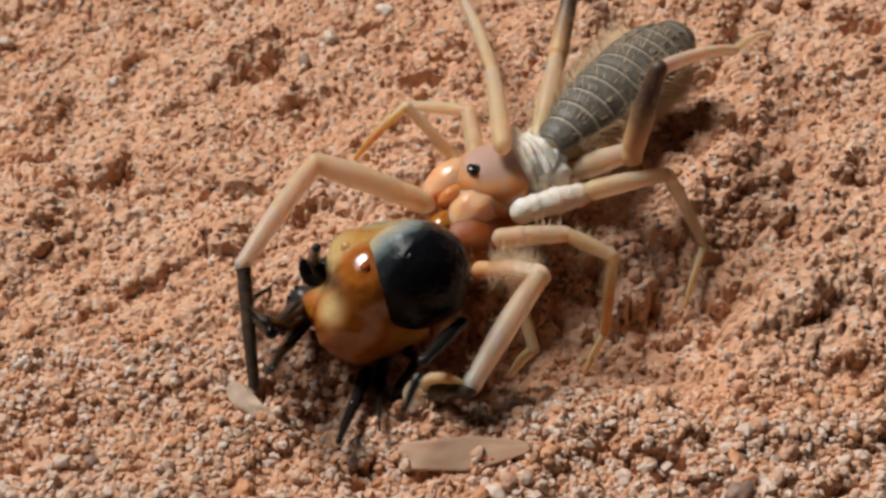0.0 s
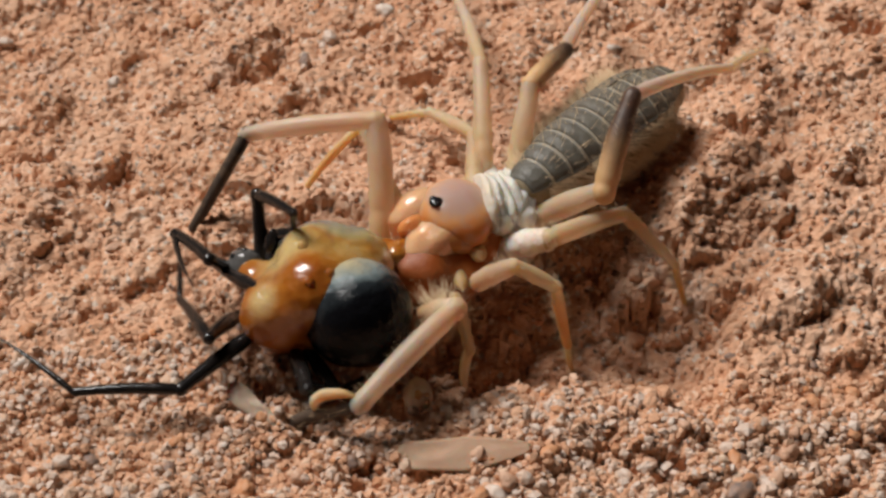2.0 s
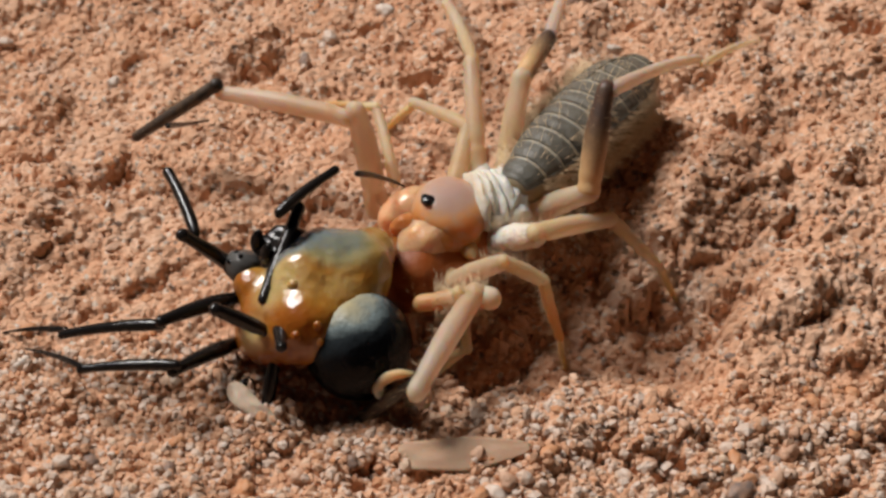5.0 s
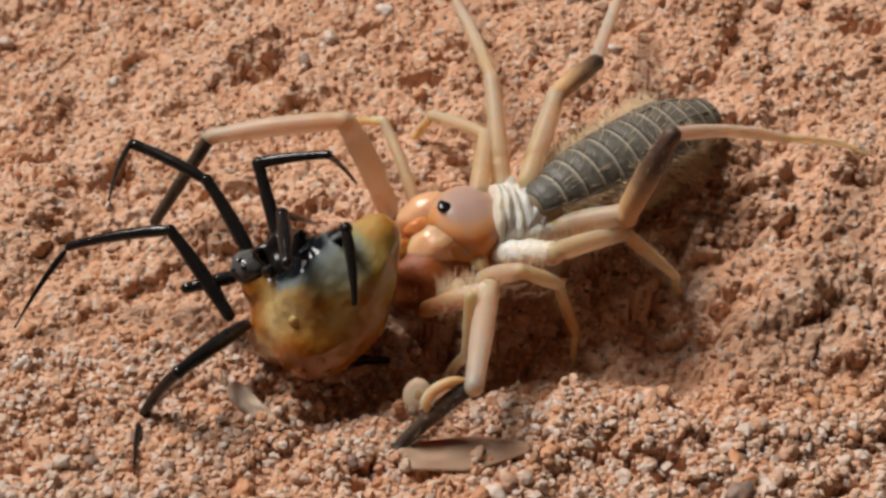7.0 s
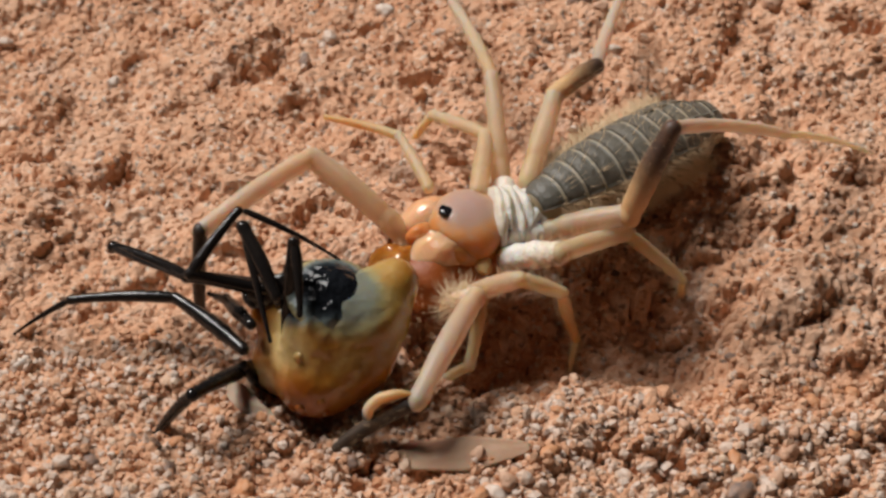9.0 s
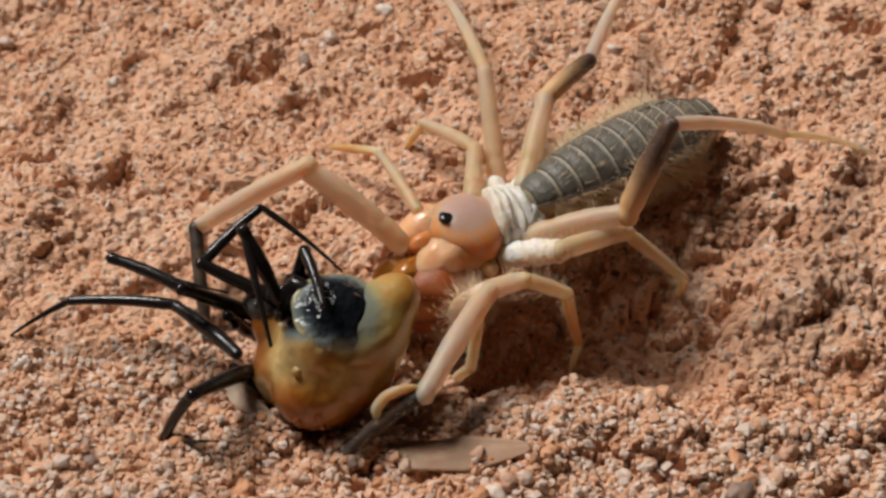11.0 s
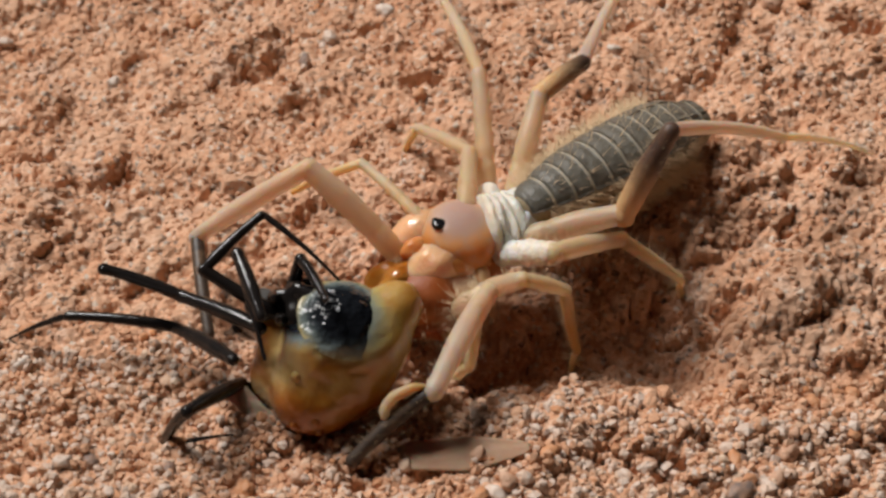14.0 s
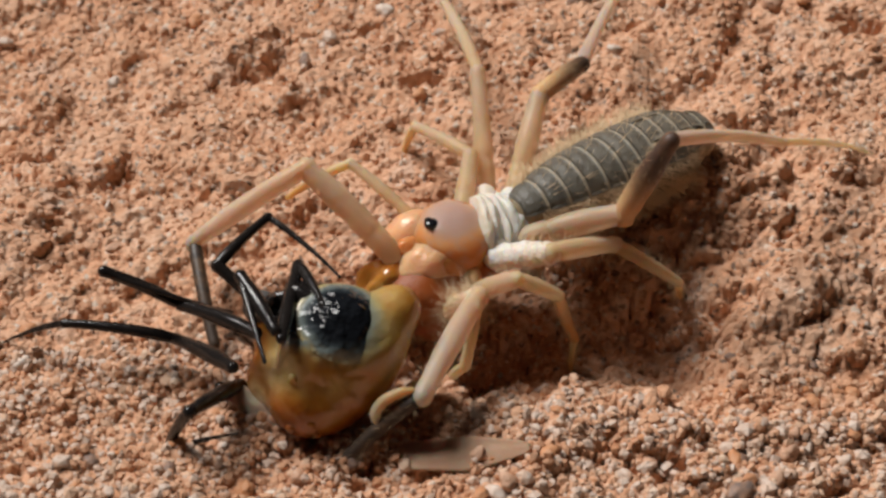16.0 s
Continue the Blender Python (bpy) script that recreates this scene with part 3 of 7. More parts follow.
def limb(names, key, radii, skins, hair=0.75, many=120):
    """A jointed limb: one tapered tube a joint, keyed later."""
    made = []
    for name, length, (r0, rm, r1), material in zip(names, LEN[key], radii, skins):
        prof = [(0, r0), (length * 0.3, (r0 + rm * 2) / 3), (length * 0.55, rm), (length * 0.85, (rm + r1 * 2) / 3), (length, r1)]
        if not made:
            prof = [(-0.6 if key == "palp_r" else -1.7, r0 * 0.95)] + prof
        rings = smooth_profile(prof, 44)
        phase = hair_rng.random() * 6
        rings = [(x, r * (1 - 0.10 * math.exp(-((x - 0.06 * length) / (0.05 * length)) ** 2) + 0.06 * math.exp(-((x - 0.97 * length) / (0.06 * length)) ** 2)
                          + 0.025 * math.sin(9 * x / length + phase))) for x, r in rings]
        if material is white_skin:
            rings = [(x, r * (1 + 0.045 * math.sin(x * 6.5 + 0.6 * math.sin(x * 2.3)))) for x, r in rings]
        v, f = tube(rings, 16, bend=0.04 * length)
        ob = part(name, mesh_of(name, v, f, material), hunter)
        if hair:
            radius = lambda u, a=r0, b=rm, c=r1: float(np.interp(u, [0, 0.5, 1], [a, b, c]))
            hv, hf = bristles(length, radius, many, hair, hair_rng, w=0.016)
            tuft = part("bristles", mesh_of("bristles", hv, hf, hair_skin), ob)
            tuft["kind"] = "stuff"
        made.append(ob)
    hunter_parts[key] = made


limb(("pedipalp_femur", "pedipalp_tibia", "pedipalp_tarsus"), "palp_l",
     ((0.95, 1.0, 0.8), (0.78, 0.78, 0.6), (0.58, 0.5, 0.42)), (limb_skin, grey_limb, dark_limb), 0.7)
limb(("pedipalp_femur", "pedipalp_tibia", "pedipalp_tarsus"), "palp_r",
     ((0.7, 0.9, 0.85), (0.85, 0.85, 0.7), (0.65, 0.6, 0.5)), (palp_root, grey_limb, dark_limb), 0.9)
hv, hf = bristles(LEN["palp_r"][0], lambda u: 0.85, 420, 1.5, hair_rng, lean=1.0, w=0.02)
tuft = part("bristles", mesh_of("bristles", hv, hf, hair_skin), hunter_parts["palp_r"][0])
tuft["kind"] = "stuff"
limb(("front_leg_femur", "front_leg_tarsus"), "feeler_l", ((0.5, 0.45, 0.4), (0.4, 0.34, 0.22)), (limb_skin, foot_skin), 0.5, 40)
limb(("front_leg_femur", "front_leg_tarsus"), "feeler_r", ((0.5, 0.45, 0.42), (0.42, 0.38, 0.25)), (limb_skin, limb_skin), 0.5, 40)
leg_names = ("leg_coxa", "leg_femur", "leg_tibia", "leg_tarsus")
limb(leg_names, "leg_r2", ((0.8, 0.72, 0.6), (0.6, 0.58, 0.5), (0.5, 0.45, 0.32), (0.3, 0.25, 0.16)),
     (grey_limb, limb_skin, foot_skin, foot_skin))
limb(leg_names, "leg_r3", ((1.05, 1.05, 0.85), (0.85, 0.72, 0.58), (0.58, 0.5, 0.36), (0.32, 0.26, 0.15)),
     (white_skin, limb_skin, limb_skin, foot_skin), 1.0, 140)
limb(leg_names, "leg_r4", ((0.95, 0.95, 0.8), (0.95, 0.95, 0.68), (0.6, 0.5, 0.4), (0.36, 0.28, 0.16)),
     (grey_limb, dusk_limb, pink_limb, limb_skin), 1.0, 140)
limb(("leg_femur", "leg_tibia", "leg_tarsus"), "leg_l2", ((0.8, 0.7, 0.6), (0.58, 0.5, 0.42), (0.38, 0.3, 0.2)),
     (limb_skin, limb_skin, foot_skin))
limb(("leg_femur", "leg_tibia", "leg_tarsus"), "leg_l3", ((0.8, 0.7, 0.6), (0.58, 0.5, 0.42), (0.4, 0.3, 0.2)),
     (limb_skin, limb_skin, limb_skin))
limb(("leg_femur", "leg_tibia", "leg_tarsus"), "leg_l4", ((0.85, 0.85, 0.75), (0.8, 0.8, 0.66), (0.6, 0.5, 0.4)),
     (limb_skin, dusk_limb, pink_limb), 0.7)



def sweep(path, radii, n=12):
    """A round tube along a curved path."""
    path = np.array(path, float)
    t = np.linspace(0, len(path) - 1, 5 * len(path))
    p = np.stack([np.interp(t, np.arange(len(path)), path[:, i]) for i in range(3)], 1)
    for _ in range(3):
        p[1:-1] = (p[:-2] + p[1:-1] * 2 + p[2:]) / 4
    r = np.interp(t, np.linspace(0, t[-1], len(radii)), radii)
    d = np.gradient(p, axis=0)
    d /= np.linalg.norm(d, axis=1)[:, None]
    a = np.cross(d, (0.0, 1.0, 0.02))
    a /= np.linalg.norm(a, axis=1)[:, None]
    b = np.cross(d, a)
    w = np.linspace(0, 2 * np.pi, n, endpoint=False)
    v = p[:, None] + r[:, None, None] * (np.cos(w)[None, :, None] * a[:, None] + np.sin(w)[None, :, None] * b[:, None])
    k = len(p)
    f = [(i * n + j, i * n + (j + 1) % n, (i + 1) * n + (j + 1) % n, (i + 1) * n + j) for i in range(k - 1) for j in range(n)]
    return v.reshape(-1, 3), np.array(f)


organ = sweep([(-0.2, 0, 0.5), (0.9, 0, 1.35), (2.3, 0, 1.75), (3.4, 0, 1.5), (3.8, 0, 0.8), (3.3, 0, 0.35)],
              (0.02, 0.34, 0.42, 0.42, 0.4, 0.32, 0.02))
part("tip_organ", mesh_of("tip_organ", *organ, palp_root), hunter_parts["palp_r"][2], "curled orange-brown organ at the pedipalp tip")

# body, forward along x from the waist
v, f = blob((5.75, 0, -1.45), (3.3, 3.3, 2.05), wob=0.06)
v[:, 1] *= np.interp(v[:, 0], [2.4, 5, 8.4], [0.8, 1.0, 0.92])
part("head_shield", mesh_of("head_shield", v, f, head_skin), hunter, "pinkish-brown smooth head shield")
part("mouth", mesh_of("mouth", *blob((8.8, 0, -2.2), (2.0, 0.95, 1.1), wob=0.1), mouth_skin), hunter, "deep orange flesh between the jaws")
v, f = blob((8.4, 2.2, -5.2), (3.9, 3.7, 3.3), wob=0.16, seed=3)
throat = part("throat", mesh_of("throat", v, f, throat_skin), hunter, "orange hairy throat behind the jaws")
hv, hf = bristles(6.0, lambda u: 3.4, 340, 1.0, hair_rng, 0.75)
tuft = part("bristles", mesh_of("bristles", hv + np.array((5.8, 2.2, -5.2)), hf, hair_skin), throat)
tuft["kind"] = "stuff"
part("chewed_pulp", mesh_of("chewed_pulp", *blob((10.6, 1.3, -4.9), (2.9, 2.5, 2.3), wob=0.4, seed=8), wet_amber), hunter, "wet amber pulp held between the jaws")
part("sternum", mesh_of("sternum", *blob((5.0, -0.2, -3.5), (4.4, 3.6, 2.3), wob=0.08), throat_skin), hunter)
mound = part("eye_mound", mesh_of("eye_mound", *blob((7.75, 0, 0.16), (0.6, 0.55, 0.36)), eye_black), hunter, "small black eye mound")
for side in (-1, 1):
    part("eye", mesh_of("eye", *blob((7.95, 0.3 * side, 0.3), (0.3, 0.26, 0.26)), eye_black), mound)
    v, f = blob((0, 0, 0), (2.55, 1.9, 1.95), wob=0.16, seed=side)
    v[:, 1:] *= np.interp(v[:, 0], [-3.0, -0.5, 3.2], [1.0, 1.0, 0.85])[:, None]
    part("cheek", mesh_of("cheek", *blob((6.6, 2.05 * side, -2.1), (2.7, 1.25, 1.35), wob=0.14, seed=5 + side), head_skin), hunter)
    jaw = part("jaw", mesh_of("jaw", v, f, jaw_skin), hunter, "bulbous glossy orange-pink jaw")
    jaw.matrix_basis = pose(8.6 * MM, 1.7 * side * MM, -2.75 * MM, 0, 36, 5 * side)
    for low in (0, 1):
        fang = [(0, 0.5), (0.6, 0.38), (1.1, 0.24), (1.6, 0.08)]
        ob = part("fang", mesh_of("fang", *tube(smooth_profile(fang), 12, bend=0.35 - 0.7 * low), fang_skin), jaw)
        ob.matrix_basis = pose(2.0 * MM, 0, (0.1 - 0.5 * low) * MM, 0, 6 - 10 * low, -8 * side)
    hv, hf = bristles(4.6, lambda u: 1.5, 40, 0.7, hair_rng)
    tuft = part("bristles", mesh_of("bristles", hv - np.array((2.3, 0, 0)), hf, hair_skin), jaw)
    tuft["kind"] = "stuff"
for i, (x, ry, rz) in enumerate(((3.4, 2.75, 1.8), (2.75, 2.5, 1.85), (2.1, 2.55, 1.7), (1.45, 2.3, 1.78), (0.8, 2.3, 1.62), (0.1, 2.1, 1.68))):
    v, f = blob((0, 0, 0), (0.72, ry, rz), wob=0.16, seed=i + 2)
    v[:, 0] += x + 0.12 * np.sin(1.3 * v[:, 1] + i) + 0.10 * np.abs(v[:, 1])
    v[:, 2] -= 0.85
    part("thorax_ring", mesh_of("thorax_ring", v, f, white_skin), hunter, "whitish folded thorax ring")
# the limbs' roots: where each one leaves the body
for name, (x, y, z), r, material in (
        ("pedipalp_coxa", (10.5, -4.2, -3.6), 0.95, root_skin), ("pedipalp_coxa", (9.6, 5.6, -4.5), 0.95, root_skin),
        ("front_leg_coxa", (8.2, -5.4, -2.9), 0.6, root_skin), ("front_leg_coxa", (7.8, 7.4, -3.5), 0.55, root_skin),
        ("leg_coxa", (5.4, 5.4, -2.4), 0.6, root_skin), ("leg_coxa", (2.3, 3.1, -2.3), 1.15, white_skin),
        ("leg_coxa", (-0.5, 1.9, -1.7), 1.0, white_skin), ("leg_coxa", (3.4, -4.6, -1.7), 0.85, root_skin),
        ("leg_coxa", (1.7, -5.1, -1.0), 0.85, white_skin), ("leg_coxa", (-0.5, -3.8, -0.8), 0.9, white_skin)):
    inner = (min(x, 7.0) * 0.8 + 1.0, y * 0.2, z - 0.3)
    mid = tuple(a + 0.4 * (b - a) for a, b in zip(inner, (x, y, z)))
    end = tuple(a + 0.78 * (b - a) for a, b in zip(inner, (x, y, z)))
    v, f = sweep([inner, mid, end], (0.02, r * 1.25, r * 1.25, r * 1.15, r * 1.1, r, 0.02), 18)
    part(name, mesh_of(name, v, f, material), hunter)
for side in (-1, 1):
    for x, r in ((1.0, 1.1), (2.9, 1.05)):
        v, f = blob((x, side * 2.0, -1.3), (1.15, 0.9, r), wob=0.12, seed=int(x))
        part("coxa_fold", mesh_of("coxa_fold", v, f, white_skin), hunter)

abdomen_shape = [(0.6, 2.0), (2, 2.5), (4, 2.95), (6.5, 3.2), (9, 3.35), (12.2, 3.38), (14.0, 3.2), (15.2, 2.75), (16.0, 2.2)]
profile = smooth_profile(abdomen_shape, 40)
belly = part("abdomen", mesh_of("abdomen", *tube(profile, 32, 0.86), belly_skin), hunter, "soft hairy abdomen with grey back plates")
hunter_parts["abdomen"] = belly
px, pr = np.array(profile).T
edges = np.array([-1.0, 0.9, 2.6, 4.2, 5.9, 7.6, 9.2, 10.8, 12.3, 13.7, 15.1, 16.5, 17.7])
for a0, a1 in zip(edges, edges[1:]):
    # towards the tail each plate is parted in three by pale lines
    for w0, w1 in ((-1, 1),) if a0 < 10 else ((-1, -0.42), (-0.34, 0.34), (0.42, 1)):
        us, ws = np.linspace(a0 + 0.13, a1 - 0.13, 7), np.linspace(w0, w1, 19 if a0 < 10 else 8)
        rows = []
        for lift in (0.0, 1.0):
            for u in us:
                r = np.interp(u, px, pr)
                swell = 0.11 * math.sin(math.pi * (u - a0) / (a1 - a0)) * lift + 0.05 * lift - 0.06 * (1 - lift)
                for w in ws:
                    ang = math.radians(58) * w
                    rr = r + swell * (1 - 0.5 * abs(w) ** 6)
                    rows.append((u, rr * math.sin(ang), 0.86 * rr * math.cos(ang)))
        n_u, n_w = len(us), len(ws)
        q = np.arange(n_u * n_w).reshape(n_u, n_w)
        top = np.stack([q[:-1, :-1], q[:-1, 1:], q[1:, 1:], q[1:, :-1]], -1).reshape(-1, 4) + n_u * n_w
        rim = np.concatenate([q[0, :], q[1:, -1], q[-1, -2::-1], q[-2:0:-1, 0]])
        wall = np.stack([rim, np.roll(rim, -1), np.roll(rim, -1) + n_u * n_w, rim + n_u * n_w], -1)
        part("back_plate", mesh_of("back_plate", rows, np.concatenate([top[:, ::-1], wall]), plate_skin), belly, "dark grey back plate")
hv, hf = bristles(15, lambda u: float(np.interp(u * 15, px, pr)), 8000, 1.35, hair_rng, 0.86, 0.02, 1.2, 0.5, 0.032)
tuft = part("bristles", mesh_of("bristles", hv, hf, hair_skin), belly)
tuft["kind"] = "stuff"

# ---------------------------------------------------------------- the prey
prey = new("black_spider")
tagged(prey, "dead black-legged spider with a wet amber and black body", "spider")
LOBES = [((0.0, 0.3, 0.0), 3.0), ((2.3, 2.1, -1.7), 2.9), ((3.3, 1.9, -5.0), 1.7), ((-2.7, -1.5, 2.7), 2.4), ((0.0, 1.0, 3.5), 2.7),
         ((-5.0, 0.2, -0.3), 1.1), ((-1.2, 3.2, 0.4), 1.7), ((-2.3, -3.2, 0.8), 1.3), ((0.6, -1.6, 0.0), 2.8), ((-0.3, 2.6, -2.2), 2.0),
         ((2.3, 0.9, 1.4), 2.3)]
bm = bmesh.new()
bmesh.ops.create_icosphere(bm, subdivisions=6, radius=1)
way = np.array([p.co[:] for p in bm.verts])
bf = np.array([[p.index for p in q.verts] for q in bm.faces])
bm.free()


def flesh(distance):
    """How full the flesh is at that distance from the middle along each way: one at its skin."""
    p = way * distance[:, None]
    return sum(np.exp(1.25 * (r - np.linalg.norm(p - np.array(c), axis=1))) for c, r in LOBES)


radius = np.full(len(way), 0.5)
for step in np.arange(0.5, 9.0, 0.1):
    far = np.full(len(way), step)
    radius = np.where(flesh(far) > 1, far, radius)
for half in (0.05, 0.025, 0.0125, 0.006):
    radius = np.where(flesh(radius + half) > 1, radius + half, radius)


def on_skin(direction):
    """The place on the flesh nearest to that direction from its middle."""
    i = int(np.argmax(way @ np.array(direction)))
    return way[i] * radius[i]


ripple = np.array([noise.fractal(Vector(p) * 2.2, 0.7, 2.0, 3) for p in way])
part("body", mesh_of("body", way * (radius + 0.16 * ripple)[:, None], bf, wet_amber), prey, "wet lumpy amber body with a black breast")
bulb = part("abdomen", mesh_of("abdomen", *blob((0, 0, 0), (4.05, 4.05, 4.05), wob=0.05, seed=9), bulb_black), prey, "round glossy black abdomen, blue-grey on one side")
v, f = blob((0, 0, 0), (1, 1, 1), wob=0.06, seed=5)
v[:, 2] *= np.abs(v[:, 2])  # a lens with a thin rim
v *= np.array((3.5, 3.1, 1.5))
swelling = part("swelling", mesh_of("swelling", v, f, breast_black), prey, "shiny black swelling that fades to blue-grey")
for direction, size in (((-0.30, 0.80, 0.52), 0.42), ((0.15, 0.5, 0.85), 0.35), ((-0.05, 0.36, 0.93), 0.4), ((0.25, 0.32, 0.9), 0.35)):
    part("droplet", mesh_of("droplet", *blob(on_skin(direction) * 0.975, (size, size, size), wob=0.1), wet_amber), prey, "glistening drop of amber fluid")
v, f = blob((-5.7, 0.6, -1.3), (1.5, 1.35, 1.3), wob=0.12, seed=4)
grey_head = skin("grey_head", (0.10, 0.095, 0.09), (0.035, 0.032, 0.03), 0, rough=0.15, soft=0.0, start=-7, shade=(0.02, 0.02, 0.02))
head = part("head", mesh_of("head", v, f, grey_head), prey, "shiny dark grey head with small eyes")
for x, y, z in ((-6.7, 1.3, -0.8), (-6.4, 1.7, -1.5), (-6.9, 0.9, -1.7), (-6.0, 1.9, -1.0)):
    part("eye", mesh_of("eye", *blob((x, y, z), (0.22, 0.22, 0.22)), eye_black), head)
for side in (-1, 1):
    part("mouthpart", mesh_of("mouthpart", *blob((-4.6 + 0.5 * side, 3.0, -1.4 + 0.6 * side), (0.5, 1.0, 0.5), wob=0.1), black), prey)
part("sternum", mesh_of("sternum", *blob((-2.5, 2.1, -2.4), (2.7, 1.7, 2.1), wob=0.35, seed=2), black), prey, "black glossy breast plate")

prey_legs = {}
for key, radii in {"a": ((0.63, 0.57, 0.43), (0.48, 0.41, 0.34), (0.27, 0.18, 0.08)),
                   "b": ((0.63, 0.57, 0.46), (0.46, 0.41, 0.32), (0.27, 0.18, 0.08)),
                   "c": ((0.63, 0.55, 0.46), (0.48, 0.46, 0.41), (0.25, 0.18, 0.09)),
                   "d": ((0.57, 0.51, 0.46), (0.46, 0.39, 0.32), (0.27, 0.19, 0.10)),
                   "e": ((0.57, 0.51, 0.43), (0.43, 0.36, 0.23)),
                   "f": ((0.57, 0.57, 0.46), (0.34, 0.25, 0.14)),
                   "g": ((0.57, 0.51, 0.40), (0.39, 0.30, 0.17)),
                   "h": ((0.57, 0.51, 0.40), (0.39, 0.30, 0.17))}.items():
    prey_legs[key] = []
    for name, length, (r0, rm, r1) in zip(("leg_femur", "leg_tibia", "leg_tarsus"), LEN[key], radii):
        prof = [(0, r0 * 0.85), (length * 0.12, r0), (length * 0.55, rm), (length * 0.92, r1), (length, r1 * 1.12)]
        if name == "leg_femur":
            prof = [(-1.5, r0 * 0.75)] + prof
        ob = part(name, mesh_of(name, *tube(smooth_profile(prof), 14, bend=0.03 * length), black), prey)
        hv, hf = bristles(length, lambda u, a=r0, c=r1: float(np.interp(u, [0, 1], [a, c])), 18, 0.22, hair_rng)
        tuft = part("bristles", mesh_of("bristles", hv, hf, black), ob)
        tuft["kind"] = "stuff"
        prey_legs[key].append(ob)


# ---------------------------------------------------------------- what moves
def at(x, y, z, rx, ry, rz):
    """A pose in millimetres and degrees."""
    return pose(x * MM, y * MM, z * MM, rx, ry, rz)


def motions():
    walk(hunter, [
        (0, at(8.99, 6.34, 5.4, 0, -7.2, -148.8)), (0.5, at(8.89, 3.53, 5.4, 0, -6.6, -153.2)), (1, at(8.44, 3.53, 5.4, 0, -6.2, -150.3)),
        (1.5, at(7.74, 2.3, 5.4, 0, -7, -153.3)), (2, at(6.62, 1.69, 5.4, 0, -7.8, -158)), (2.5, at(5.31, 1.69, 5.4, 0, -7.2, -151.7)),
        (3, at(5.09, 1.69, 5.4, 0, -8.1, -155.5)), (3.5, at(5.31, 1.99, 5.4, 0, -7.9, -153.8)), (4, at(5.31, 1.99, 5.4, 0, -7.8, -159.2)),
        (6.3, at(9.01, 1.08, 5.4, 0, -6.6, -157.1)), (6.5, at(9.44, 0.78, 5.4, 0, -6.7, -160)), (7, at(7.66, -.12, 5.4, 0, -7.3, -168.6)),
        (7.5, at(7.65, -.42, 5.4, 0, -7.7, -168.1)), (8, at(7.66, -.12, 5.4, 0, -7.8, -164.1)), (8.5, at(8.32, 0.18, 5.4, 0, -7.4, -167.1)),
        (9, at(7.66, -.12, 5.4, 0, -7.1, -165.2)), (11.5, at(7.24, 0.48, 5.4, 0, -6.9, -155.3)), (14, at(6.78, -.42, 5.4, 0, -7.3, -157.3)),
        (16, at(6.34, -.71, 5.4, 0, -7.3, -159.7)),
    ])
    walk(hunter_parts["abdomen"], [
        (0, at(0, 0, 0, -2.5, -3.8, -160)), (0.5, at(0, 0, 0, -2.9, -3, -154.5)), (1, at(0, 0, 0, -2, -2.7, -160.9)), (1.5, at(0, 0, 0, -2.8, -3.4, -156.7)),
        (2, at(0, 0, 0, -3.2, -3.9, -155.6)), (2.5, at(0, 0, 0, -2.2, -3.4, -162)), (3, at(0, 0, 0, -3.1, -4, -157.6)), (3.5, at(0, 0, 0, -2.7, -4.1, -159.8)),
        (4, at(0, 0, 0, -3.4, -3.7, -154.5)), (6.3, at(0, 0, 0, -3.5, -2.4, -147.5)), (6.5, at(0, 0, 0, -2.3, -2.8, -159.8)),
        (7, at(0, 0, 0, -3.2, -3.1, -154.1)), (7.5, at(0, 0, 0, -3.4, -3.4, -153.8)), (8, at(0, 0, 0, -2.7, -3.7, -159.5)),
        (8.5, at(0, 0, 0, -3, -3.2, -156.4)), (9, at(0, 0, 0, -2.6, -3.1, -158.5)), (11.5, at(0, 0, 0, -1.2, -3.3, -169.9)),
        (14, at(0, 0, 0, -1.8, -3.7, -165.4)), (16, at(0, 0, 0, -1.7, -3.7, -166.9)),
    ])
    walk(hunter_parts["palp_l"][0], [
        (0, at(12.95, -1.56, -1.96, -4.4, -19.2, -33.7)), (0.5, at(12.52, -2.66, -2.42, -5.5, -30.4, -25)), (1, at(11.7, -3.35, -2.8, 11.3, -42.8, -55.5)),
        (1.5, at(10.98, -3.87, -2.97, -1, -43.4, -35.1)), (2, at(11.15, -2.65, -3, 53.3, -49.4, -101.3)), (2.5, at(11.33, -3.01, -2.66, 44.7, -45, -95.2)),
        (3, at(10.98, -3.53, -3.43, 28, -50.1, -69.8)), (3.5, at(11.02, -4.11, -3.7, -6, -46.5, -27)), (4, at(11.27, -5.5, -4.53, 13.6, -55, -46.2)),
        (6.3, at(7.05, -7.04, -4.23, 34.2, -76.2, -70)), (6.5, at(8.23, -7.66, -4, 24.3, -80.3, -57.1)), (7, at(11.36, -6, -4.02, 2.7, -62.2, -25.8)),
        (7.5, at(10.57, -7.08, -4.31, -16.3, -69.6, -5.7)), (8, at(11.62, -3.88, -3.56, 20.4, -45.1, -52.1)), (8.5, at(12.27, -2.18, -2.56, 12, -21.7, -33.4)),
        (9, at(11.84, -2.2, -2.34, 13.7, -26.5, -39.4)), (11.5, at(12.31, -1.75, -1.18, 9.7, -30.3, -42.4)), (14, at(11.85, -1.84, -1.76, 12.7, -32.7, -46.3)),
        (16, at(11.85, -1.04, -1.41, 15.5, -29.6, -48.9)),
    ])
